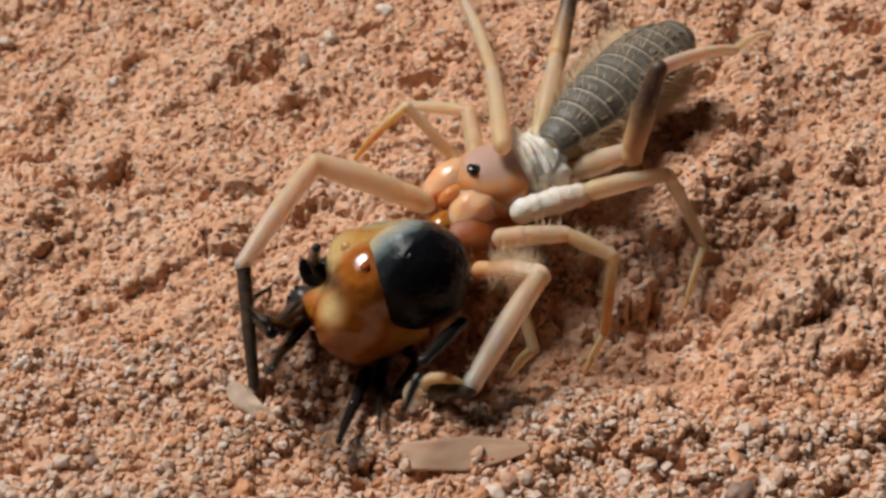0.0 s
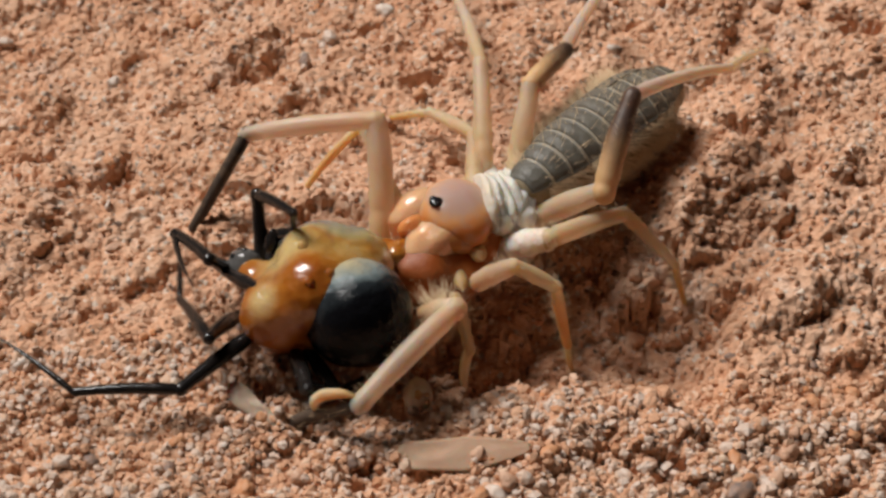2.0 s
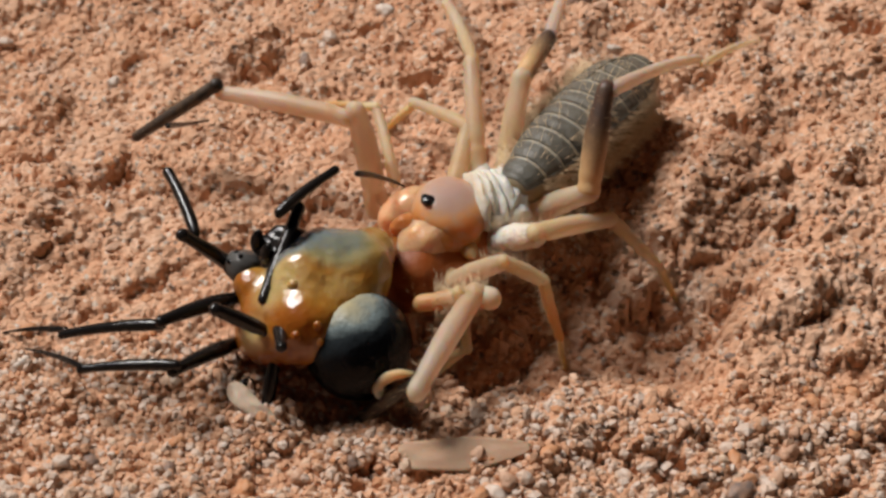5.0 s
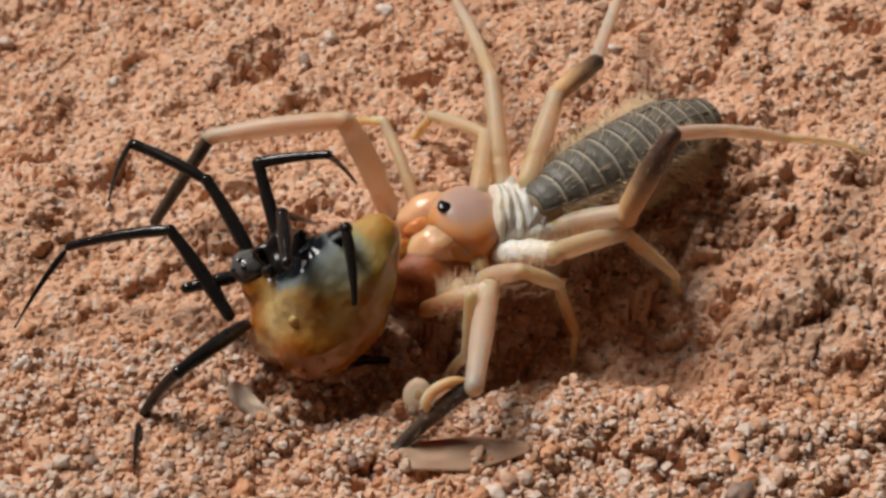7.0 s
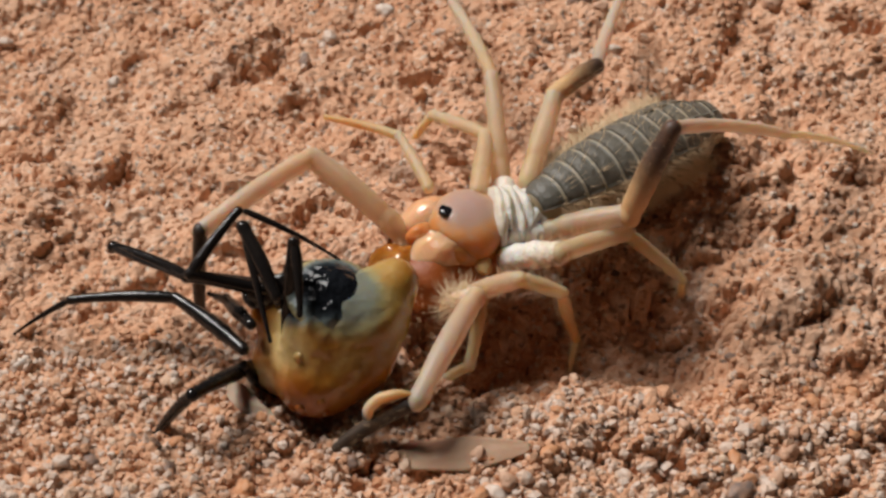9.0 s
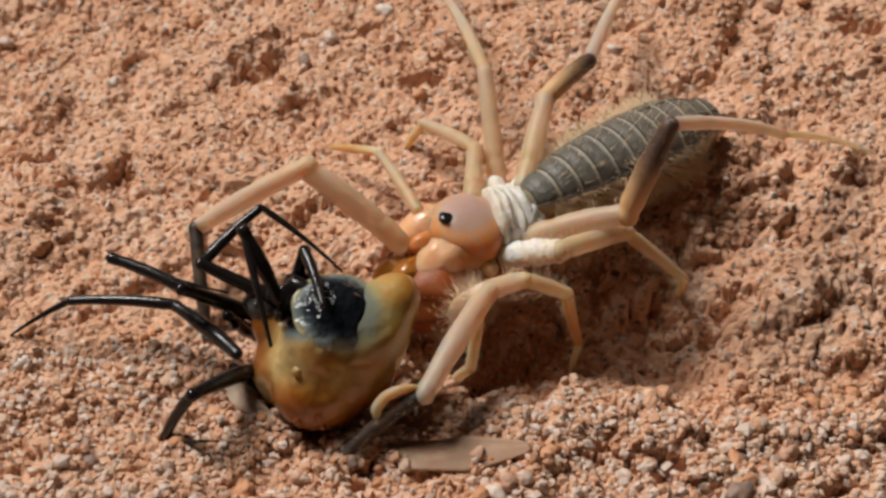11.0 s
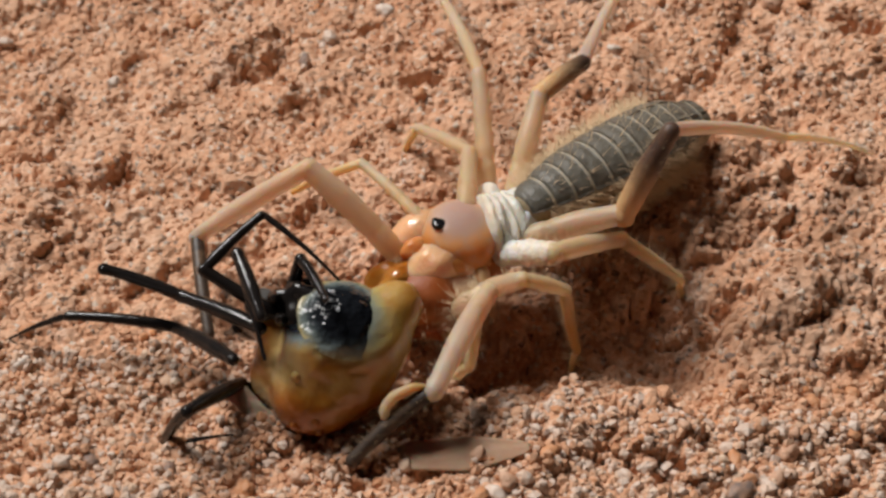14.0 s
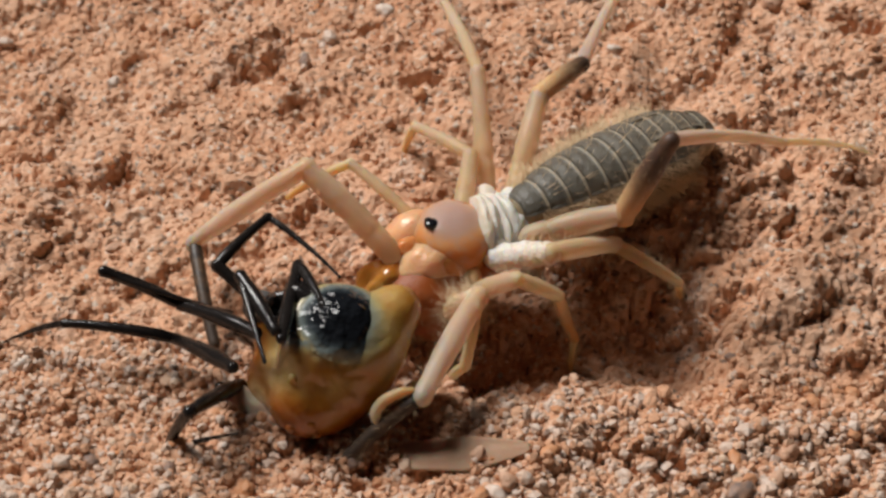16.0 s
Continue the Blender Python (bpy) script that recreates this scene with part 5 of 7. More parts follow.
    walk(hunter_parts["leg_r3"][1], [
        (0, at(0.64, 4.98, -1.01, 2.9, -16.9, 156.6)), (0.5, at(0.09, 5.18, -.9, -1, -20.2, 171.4)), (1, at(0.66, 5.15, -.68, 2.9, -15.1, 156.1)),
        (1.5, at(0.88, 5.32, -.33, 0.4, -11, 169.9)), (2, at(0.97, 5.85, 0.03, -1.5, -6.4, -177)), (2.5, at(1.61, 5.16, -.2, -0.5, -3.9, 175.4)),
        (3, at(1.34, 5.33, -.11, -0.9, -3.4, 178)), (3.5, at(1.47, 5.4, -.31, -0.9, -5.9, 178.6)), (4, at(1.33, 5.64, -.06, -1.5, -2.9, -178.1)),
        (6.3, at(1.79, 6.1, 0.83, -1.1, 6.4, -179.3)), (6.5, at(1.89, 6.18, 0.7, -2, 3.9, 177.9)), (7, at(0.72, 5.96, 0.68, -2.4, 3.7, -162.5)),
        (7.5, at(0.4, 5.95, 0.95, -2.3, 6.9, -161.9)), (8, at(0.95, 6.26, 0.95, -1.5, 8.7, -163.6)), (8.5, at(0.87, 6.45, 0.87, -2.1, 7.2, -162.9)),
        (9, at(0.68, 6.08, 0.76, -1.6, 6.3, -163.3)), (11.5, at(1.47, 6.38, 0.7, -0.5, 7.7, -173.9)), (14, at(1.02, 5.9, 0.79, -1, 9.2, -173)),
        (16, at(0.58, 5.92, 1.09, -1.2, 14.6, -170.5)),
    ])
    walk(hunter_parts["leg_r3"][2], [
        (0, at(-5.24, 7.55, 0.9, 9.9, 44.3, 109)), (0.5, at(-6.39, 6.17, 1.48, 22.7, 51, 131.3)), (1, at(-5.26, 7.77, 1.08, 39.3, 55.2, 149.2)),
        (1.5, at(-5.5, 6.45, 0.95, 34, 45.4, 145)), (2, at(-5.54, 5.49, 0.78, 31, 39.2, 145.2)), (2.5, at(-5.12, 5.81, 0.17, 24.7, 29.5, 127.8)),
        (3, at(-5.35, 5.63, 0.24, 26, 28.1, 133.6)), (3.5, at(-5.31, 5.7, 0.28, 23.5, 27.7, 126.4)), (4, at(-5.37, 5.47, 0.25, 27.3, 28.9, 140.8)),
        (6.3, at(-4.51, 5.99, 0.21, 38.4, 49.2, 156.7)), (6.5, at(-4.5, 6.4, 0.32, 40.5, 46.7, 162.5)), (7, at(-5.46, 3.99, 0.29, 36.2, 39.6, 165.7)),
        (7.5, at(-5.67, 3.92, 0.22, 33.4, 38.7, 160.6)), (8, at(-5.16, 4.42, 0.01, 35.1, 36.2, 158.6)), (8.5, at(-5.24, 4.53, 0.11, 35, 37.3, 162)),
        (9, at(-5.51, 4.2, 0.08, 32.4, 36, 155.8)), (11.5, at(-4.93, 5.67, -.15, 32.6, 34.7, 145)), (14, at(-5.32, 5.09, -.21, 35.8, 32.8, 152.7)),
        (16, at(-5.59, 4.85, -.52, 35.3, 28.6, 154.6)),
    ])
    walk(hunter_parts["leg_r3"][3], [
        (0, at(-6.5, 12.03, -3.8, 5.9, 43, 40.8)), (0.5, at(-8.88, 9.3, -3.63, 5.1, 45.3, 44)), (1, at(-8.35, 9.6, -4.07, 11, 47.5, 49.7)),
        (1.5, at(-9.12, 8.96, -3.46, 24.2, 70.1, 67.3)), (2, at(-9.52, 8.25, -3.14, 91, 66.4, 142.5)), (2.5, at(-8.56, 10.26, -3.01, 105.6, 59.2, 152.4)),
        (3, at(-9.24, 9.72, -2.77, 103.6, 55.3, 153.8)), (3.5, at(-8.72, 10.34, -2.74, 105.8, 58.4, 154.6)), (4, at(-9.7, 9, -2.83, 96.7, 55.2, 149.6)),
        (6.3, at(-8.21, 7.59, -4.41, 132.3, 76.9, -174.2)), (6.5, at(-8.56, 7.69, -4.16, -171.4, 73.6, -113.4)), (7, at(-10.12, 5.18, -3.66, 148.6, 63.6, -147)),
        (7.5, at(-10.24, 5.54, -3.64, 159.2, 60, -135.5)), (8, at(-9.82, 6.26, -3.63, 157, 62.1, -142.2)), (8.5, at(-9.94, 6.07, -3.63, 170.1, 65.9, -124.5)),
        (9, at(-10.12, 6.28, -3.57, 164.6, 64.6, -132.7)), (11.5, at(-9.13, 8.62, -3.67, 175.7, 65.4, -130.6)), (14, at(-9.97, 7.5, -3.56, 161.9, 62.7, -143.8)),
        (16, at(-10.53, 7.21, -3.49, 161.3, 59.5, -142)),
    ])
    walk(hunter_parts["leg_r4"][0], [
        (0, at(-.6, 1.59, -2.28, 7.1, -43.1, 129.6)), (0.5, at(-1, 1, -1.91, 12.8, -48.3, 125.2)), (1, at(-.61, 1.52, -1.67, 14.7, -46.6, 119.6)),
        (1.5, at(-.86, 1.61, -1.61, 11.2, -50, 127.6)), (2, at(-.49, 2.17, -1.45, 6.1, -47, 139.3)), (2.5, at(-.42, 1.87, -1.54, 7.8, -44.6, 130.9)),
        (3, at(-.89, 1.71, -1.75, 14.9, -47.8, 125.1)), (3.5, at(-.63, 1.69, -1.72, 10.7, -47.1, 129.1)), (4, at(-.75, 1.77, -1.89, 14.2, -48.1, 129.2)),
        (6.3, at(-.89, 0.72, -2.8, 4.2, -50.2, 139.8)), (6.5, at(0.16, 2.74, -.92, -2.3, -26.5, 152.6)), (7, at(-.58, 1.92, -1.21, -1.9, -33.4, 159.1)),
        (7.5, at(-.67, 1.67, -1.16, 0.3, -33.7, 154.9)), (8, at(-.46, 1.98, -1.18, 0.9, -33.5, 150.6)), (8.5, at(-.23, 2.22, -1.2, -3, -34.3, 159.8)),
        (9, at(-.41, 2.22, -.92, -3.1, -30.4, 158.3)), (11.5, at(0.56, 3.42, -.56, -5.1, -26.3, 154.7)), (14, at(-.13, 2.67, -.52, -5.8, -25.6, 158.1)),
        (16, at(-.68, 2.54, -.36, -7.4, -22, 163.9)),
    ])
    walk(hunter_parts["leg_r4"][1], [
        (0, at(-3.44, 5.08, 1.75, -10.7, -77.6, -151.1)), (0.5, at(-3.39, 4.32, 2.75, -31.7, -49, -124.1)), (1, at(-2.69, 5.22, 2.81, -18.6, -51.4, -143.4)),
        (1.5, at(-3.26, 4.79, 3.08, -24.1, -44, -133.8)), (2, at(-3.65, 4.94, 3.04, -25.6, -41.1, -128)), (2.5, at(-3.35, 5.15, 2.86, -23.4, -41.5, -136.4)),
        (3, at(-3.43, 4.94, 3.03, -24.7, -42.7, -131.9)), (3.5, at(-3.32, 4.91, 2.86, -23.6, -44.3, -134.9)), (4, at(-3.48, 4.81, 2.9, -25.6, -43.1, -127)),
        (6.3, at(-3.87, 3.35, 1.67, -33.4, -73.2, -119.5)), (6.5, at(-4.76, 5.27, 1.87, 0.7, -76.7, -152)), (7, at(-5.38, 3.77, 2.14, 14.2, -71.1, -157.8)),
        (7.5, at(-5.31, 3.86, 2.23, 5.8, -68.2, -149.4)), (8, at(-4.93, 4.52, 2.16, 8.7, -69.2, -156.2)), (8.5, at(-5.01, 3.99, 2.23, 1.7, -68.4, -145.9)),
        (9, at(-5.35, 4.2, 2.17, 1.1, -67.2, -147)), (11.5, at(-4.45, 5.79, 2.19, 0.2, -63.3, -155.2)), (14, at(-5.3, 4.75, 2.13, 9.5, -67, -163.7)),
        (16, at(-6.17, 4.13, 1.91, 32.6, -73, 174.1)),
    ])
    walk(hunter_parts["leg_r4"][2], [
        (0, at(-4.95, 4.27, 9.1, -2.7, 21.9, -160.6)), (0.5, at(-6.31, 0.06, 8.62, -4.6, 18.6, -160.8)), (1, at(-6.41, 2.39, 8.92, -3.6, 23.6, -162.1)),
        (1.5, at(-7.04, 0.81, 8.44, -5.3, 20.1, -162.2)), (2, at(-7.25, 0.37, 8.09, -6.1, 16.3, -157.8)), (2.5, at(-7.7, 1.08, 8.01, -5.5, 17.7, -164.8)),
        (3, at(-7.45, 0.51, 8.46, -6.8, 17, -163.2)), (3.5, at(-7.32, 0.93, 8.32, -6.2, 16.8, -163.9)), (4, at(-7.11, 0.09, 8.35, -6.5, 17.2, -157.3)),
        (6.3, at(-5.23, 1.31, 8.7, -3.4, 17.7, -151.7)), (6.5, at(-6.05, 4.49, 9.59, -11, 24.8, -168.6)), (7, at(-7.69, 2.83, 9.42, -12.3, 22.8, -160.5)),
        (7.5, at(-7.74, 2.41, 9.39, -12.4, 22.2, -161.1)), (8, at(-7.42, 3.42, 9.35, -11.7, 21.7, -164.4)), (8.5, at(-7.28, 2.43, 9.42, -12.3, 23.8, -162.5)),
        (9, at(-7.81, 2.58, 9.29, -12.1, 23.1, -164.5)), (11.5, at(-7.51, 4.33, 9.15, -11, 24, -174.4)), (14, at(-8.12, 3.91, 9.27, -11, 23.2, -171.6)),
        (16, at(-8.4, 4.36, 9.28, -10.8, 22.6, -168)),
    ])
    walk(hunter_parts["leg_r4"][3], [
        (0, at(-16.85, 0.07, 4.03, -4.1, 25, -151.1)), (0.5, at(-18.33, -4.12, 4.36, -8.4, 31.9, -155.3)), (1, at(-17.87, -1.31, 3.67, -5.7, 31.1, -154)),
        (1.5, at(-19.01, -3.05, 3.84, -5.2, 25.7, -148.6)), (2, at(-19.2, -4.5, 4.33, -6, 24.6, -143.8)), (2.5, at(-20.28, -2.36, 3.84, -6.4, 17.1, -153.8)),
        (3, at(-19.84, -3.23, 4.51, -7.1, 20.5, -149.9)), (3.5, at(-19.76, -2.66, 4.4, -7.2, 19.5, -152.4)), (4, at(-19.13, -4.94, 4.3, -8.4, 18.8, -149.2)),
        (6.3, at(-16.87, -4.98, 4.44, -6.3, 28.2, -147.9)), (6.5, at(-17.54, 2.19, 4.22, -14.5, 34.8, -160.1)), (7, at(-19.38, -1.32, 4.2, -21.4, 27.2, -162.9)),
        (7.5, at(-19.46, -1.61, 4.35, -21.8, 27.1, -164.3)), (8, at(-19.43, 0.08, 4.38, -21.3, 26.9, -168)), (8.5, at(-18.89, -1.24, 4.06, -21.7, 27.2, -165.4)),
        (9, at(-19.64, -.7, 4.06, -21.5, 27.8, -167.4)), (11.5, at(-19.59, 3.14, 3.75, -20.7, 26.8, -177.9)), (14, at(-20.24, 2.12, 4.03, -20.6, 25.8, -175)),
        (16, at(-20.51, 1.78, 4.14, -20, 24.4, -170.7)),
    ])
    walk(hunter_parts["leg_l2"][0], [
        (0, at(5.99, -2.54, -.82, -6.6, -7.7, -114.8)), (0.5, at(4.71, -3.97, -1.78, -4.1, -26.4, -117.7)), (1, at(4.43, -4.05, -1.22, -3.1, -17.7, -121.8)),
        (1.5, at(3.92, -4.04, -1.58, -5.8, -26.6, -114)), (2, at(3.26, -2.82, -.75, -6, -7.2, -111.9)), (2.25, at(2.29, -4.88, -1.95, -12, -59.2, -104.5)),
        (2.5, at(1.13, -6.85, -3.14, -162.4, -66.7, 46)), (3, at(2.02, -6.83, -3.2, 176.3, -71.8, 72.8)), (3.25, at(3.05, -5.24, -1.59, 25.6, -49.7, -134.3)),
        (3.5, at(4.13, -3.68, 0.01, 22.4, 7, -127)), (4, at(4.4, -3.36, -.06, 21.8, 3.8, -124.1)), (6.3, at(2.79, -4.1, -1.46, 16.7, -41.5, -107.7)),
        (6.5, at(2.75, -4.57, -1.4, 12.7, -34.6, -98.8)), (7, at(4.12, -3.64, -.33, 18.1, -5.7, -107.7)), (7.5, at(4.01, -4, -.32, 17.9, -5.5, -109.4)),
        (8, at(3.79, -4.01, -.33, 18.2, -6.6, -115.2)), (8.5, at(4.49, -3.63, -.41, 18.3, -5.7, -111.1)), (9, at(3.9, -3.88, -.24, 18.5, -5.4, -111.2)),
        (11.5, at(4.27, -2.64, -.55, 18.7, -9.4, -117.3)), (14, at(4.16, -3.02, -.24, 18.3, -4.8, -115.8)), (16, at(3.93, -2.95, -.73, 18.6, -9.7, -117)),
    ])
    walk(hunter_parts["leg_l2"][1], [
        (0, at(4.21, -6.3, -.23, -6.9, 24.1, -64.3)), (0.5, at(2.98, -7.41, 0.08, -8.6, 16.7, -66.6)), (1, at(2.3, -7.46, 0.07, -8.4, 18.3, -69.7)),
        (1.5, at(2.39, -7.52, 0.31, -11.4, 20.1, -74.1)), (2, at(1.69, -6.65, -.19, -14.6, 20.9, -77)), (2.5, at(2.31, -5.73, 0.72, -14.9, 17.5, -85.2)),
        (3, at(2.43, -5.65, 0.79, -15.7, 18.9, -81.6)), (3.5, at(1.58, -6.96, -.49, -14.1, 14.5, -78.1)), (4, at(2.03, -6.83, -.33, -14, 15.8, -73.5)),
        (6.3, at(1.83, -7.15, 1.32, -10, 26.2, -67.1)), (6.5, at(2.22, -8.02, 1, -9.3, 28, -62.8)), (7, at(2.82, -7.61, 0.11, -10.9, 21.7, -58.1)),
        (7.5, at(2.59, -7.95, 0.1, -11, 21.6, -58)), (8, at(1.99, -7.79, 0.17, -11.4, 21.2, -62.2)), (8.5, at(2.96, -7.55, 0.02, -10.3, 20.7, -57.5)),
        (9, at(2.36, -7.78, 0.17, -11, 21.3, -61.8)), (11.5, at(2.35, -6.34, 0.14, -12.6, 17.5, -75.4)), (14, at(2.31, -6.78, 0.12, -12.7, 19, -72.9)),
        (16, at(2.03, -6.66, -.01, -11.8, 14.6, -67.6)),
    ])
    walk(hunter_parts["leg_l2"][2], [
        (0, at(6.7, -11.5, -2.81, -1.4, 45.7, -9)), (0.5, at(5.45, -13.11, -1.79, -45.1, 47.5, -63)), (1, at(4.4, -13.14, -1.93, -28.3, 47.6, -43.4)),
        (1.5, at(4.04, -13.32, -1.9, -39.1, 47.8, -54.6)), (2, at(3.02, -12.41, -2.45, -44, 37.9, -56.9)), (2.5, at(2.83, -11.91, -1.25, -52, 50.9, -74.6)),
        (3, at(3.33, -11.73, -1.32, -50, 57.2, -67.9)), (3.5, at(2.84, -12.93, -2.05, -51.2, 57.8, -71.1)), (4, at(3.77, -12.7, -2.05, -42.8, 63.3, -56.3)),
        (6.3, at(4.08, -12.48, -1.53, -33.8, 54.8, -48.4)), (6.5, at(4.8, -13.05, -2.01, -29.2, 52.5, -39.9)), (7, at(5.92, -12.61, -2.2, -37.9, 72, -41.3)),
        (7.5, at(5.73, -12.97, -2.23, -39.6, 72.2, -43.5)), (8, at(4.76, -13.04, -2.13, -36.9, 70.6, -44.5)), (8.5, at(6.16, -12.57, -2.23, -38.2, 71.5, -43.1)),
        (9, at(5.16, -13, -2.13, -39, 71.5, -45.8)), (11.5, at(3.88, -12.22, -1.77, -44, 71.2, -60.7)), (14, at(4.08, -12.53, -1.94, -67.5, 71.7, -83.3)),
        (16, at(4.39, -12.38, -1.62, -74.7, 74.5, -88.6)),
    ])
    walk(hunter_parts["leg_l3"][0], [
        (0, at(4.67, -1.43, 1.76, -6.4, 4.3, -118.6)), (0.5, at(3.69, -3.11, 0.33, -6.2, -15.8, -113.3)), (1, at(2.75, -3.61, -.11, -6.1, -22, -114.8)),
        (1.5, at(2.07, -4.59, 0.07, -8, -18.7, -109)), (2, at(1.81, -4.74, -.14, -7.5, -21.6, -108.1)), (2.5, at(1.49, -4.73, 0.43, -5.1, -13.8, -119.7)),
        (3, at(1.7, -4.81, 0.25, -6.4, -15.9, -114.7)), (3.5, at(1.76, -4.82, -.14, -6, -21.6, -116.8)), (4, at(1.89, -4.69, -.45, -6.3, -26.3, -111.2)),
        (6.3, at(1.84, -4.04, 0.38, -8, -10.4, -103.9)), (6.5, at(1.96, -3.58, 0.75, -8.1, -1.9, -102.9)), (7, at(2.28, -4.63, -.51, -8.8, -18, -94.8)),
        (7.5, at(1.91, -4.89, -.67, -9.8, -20.2, -92.9)), (8, at(1.64, -4.74, -.68, -9.7, -21.2, -97.5)), (8.5, at(2.35, -4.53, -.86, -9.6, -20.9, -93.9)),
        (9, at(1.81, -5.15, -.98, -8.7, -23.6, -97.2)), (11.5, at(0.91, -5.37, -1.23, -9.9, -31.7, -103.7)), (14, at(1, -6.06, -1.21, -8.7, -28.7, -105)),
        (16, at(0.71, -6.42, -1.31, -9.2, -31.4, -101.7)),
    ])
    walk(hunter_parts["leg_l3"][1], [
        (0, at(0.93, -8.26, 1.2, -6.9, 13, -113.6)), (0.5, at(0.69, -10.06, 2.54, -6.7, 18.5, -109.7)), (1, at(-.33, -10.29, 2.88, -5.9, 18.5, -111.7)),
        (1.5, at(-.35, -11.64, 2.66, -6.9, 17.1, -109.3)), (2, at(-.47, -11.75, 2.81, -8.5, 17.6, -107)), (2.5, at(-2.33, -11.42, 2.33, -7.6, 13.7, -113)),
        (3, at(-1.48, -11.71, 2.44, -8.9, 14.8, -110.6)), (3.5, at(-1.57, -11.41, 2.79, -8.6, 15.9, -111.9)), (4, at(-.68, -11.3, 3.1, -8.7, 18.7, -106.4)),
        (6.3, at(-.03, -11.58, 1.84, -5.7, 13.6, -102.1)), (6.5, at(0.18, -11.36, 1.01, -5.2, 9.7, -95.7)), (7, at(1.65, -12.24, 1.94, -6.8, 14.4, -91.6)),
        (7.5, at(1.53, -12.38, 2.08, -7.3, 15.3, -92.7)), (8, at(0.67, -12.12, 2.19, -7.2, 14.8, -96.3)), (8.5, at(1.84, -12.01, 1.97, -6.5, 14.1, -91.7)),
        (9, at(0.89, -12.47, 2.19, -6, 13.9, -92.8)), (11.5, at(-.71, -12.01, 2.94, -6.2, 14.9, -104.6)), (14, at(-.83, -12.9, 2.59, -6.4, 12.9, -101.8)),
        (16, at(-.68, -13.16, 2.82, -6.5, 14.3, -99.8)),
    ])
    walk(hunter_parts["leg_l3"][2], [
        (0, at(-4.18, -19.98, -1.74, -7, 15.4, -113.6)), (0.5, at(-3.52, -21.84, -1.66, -6.6, 16.4, -109.3)), (1, at(-5.01, -22.02, -1.34, -6, 16.2, -111.9)),
        (1.5, at(-4.52, -23.55, -1.23, -6.9, 17.4, -109)), (2, at(-4.19, -23.86, -1.22, -8.1, 16.5, -105.6)), (2.5, at(-7.38, -23.3, -.82, -7.6, 15.7, -112.7)),
        (3, at(-5.99, -23.7, -.93, -8.6, 15.8, -109.2)), (3.5, at(-6.33, -23.29, -.84, -8.4, 15.7, -110.9)), (4, at(-4.23, -23.35, -1.16, -8.4, 16.5, -104.8)),
        (6.3, at(-2.73, -24.17, -1.29, -6.3, 16.9, -104)), (6.5, at(-1.13, -24.48, -1.24, -6.6, 17.3, -101.3)), (7, at(1.29, -25.21, -1.39, -8.2, 18.2, -95.6)),
        (7.5, at(0.93, -25.27, -1.47, -8.3, 16.8, -95.6)), (8, at(-.75, -24.98, -1.22, -8.4, 16.2, -99.6)), (8.5, at(1.45, -24.98, -1.3, -8.2, 18, -97.2)),
        (9, at(0.24, -25.5, -1.04, -7.8, 17.8, -98.8)), (11.5, at(-3.98, -24.56, -.51, -7.3, 16.6, -108.4)), (14, at(-3.52, -25.73, -.42, -8, 16.7, -107.2)),
        (16, at(-2.9, -26, -.5, -8.1, 16.9, -104.9)),
    ])
    walk(hunter_parts["leg_l4"][0], [
        (0, at(0.03, -2.12, 0.27, -5.4, -13.2, -132.1)), (0.5, at(0.55, -1.97, -.62, -6.1, -27.8, -125.5)), (1, at(0.11, -2.35, -.24, -5.2, -17.1, -129.2)),
        (1.5, at(-.3, -2.68, -.47, -6.5, -30.6, -125.2)), (2, at(-.32, -2.83, -.38, -7.8, -36.8, -119.7)), (2.5, at(-.41, -3.25, -.44, -0.7, -38.2, -136.1)),
        (3, at(-.3, -3.26, -.5, -0.8, -40.9, -133.4)), (3.5, at(-.3, -3.16, -.45, -1.9, -41.6, -133.3)), (4, at(0.04, -3.1, -.45, -2.3, -42.2, -127.7)),
        (6.3, at(-.92, -3.98, -.1, -8.6, -28.9, -117.2)), (6.5, at(-.31, -2.75, 0.51, -7.6, -23.5, -117.4)), (7, at(0.04, -3.4, 0.79, -5.5, -17.7, -117.4)),
        (7.5, at(-.06, -3.69, 0.84, -5.8, -17.4, -117.8)), (8, at(-.4, -3.26, 0.93, -5.9, -17.9, -121.1)), (8.5, at(0.19, -3.24, 0.73, -6.3, -19.9, -116.5)),
        (9, at(-.14, -3.33, 0.88, -5.5, -17.2, -119.7)), (11.5, at(-.46, -2.58, 0.47, -5.7, -19.8, -126.4)), (14, at(-.73, -3.74, -.02, -5.7, -29, -125.6)),
        (16, at(-1.07, -3.85, 0.04, -5.8, -29.3, -123.2)),
    ])
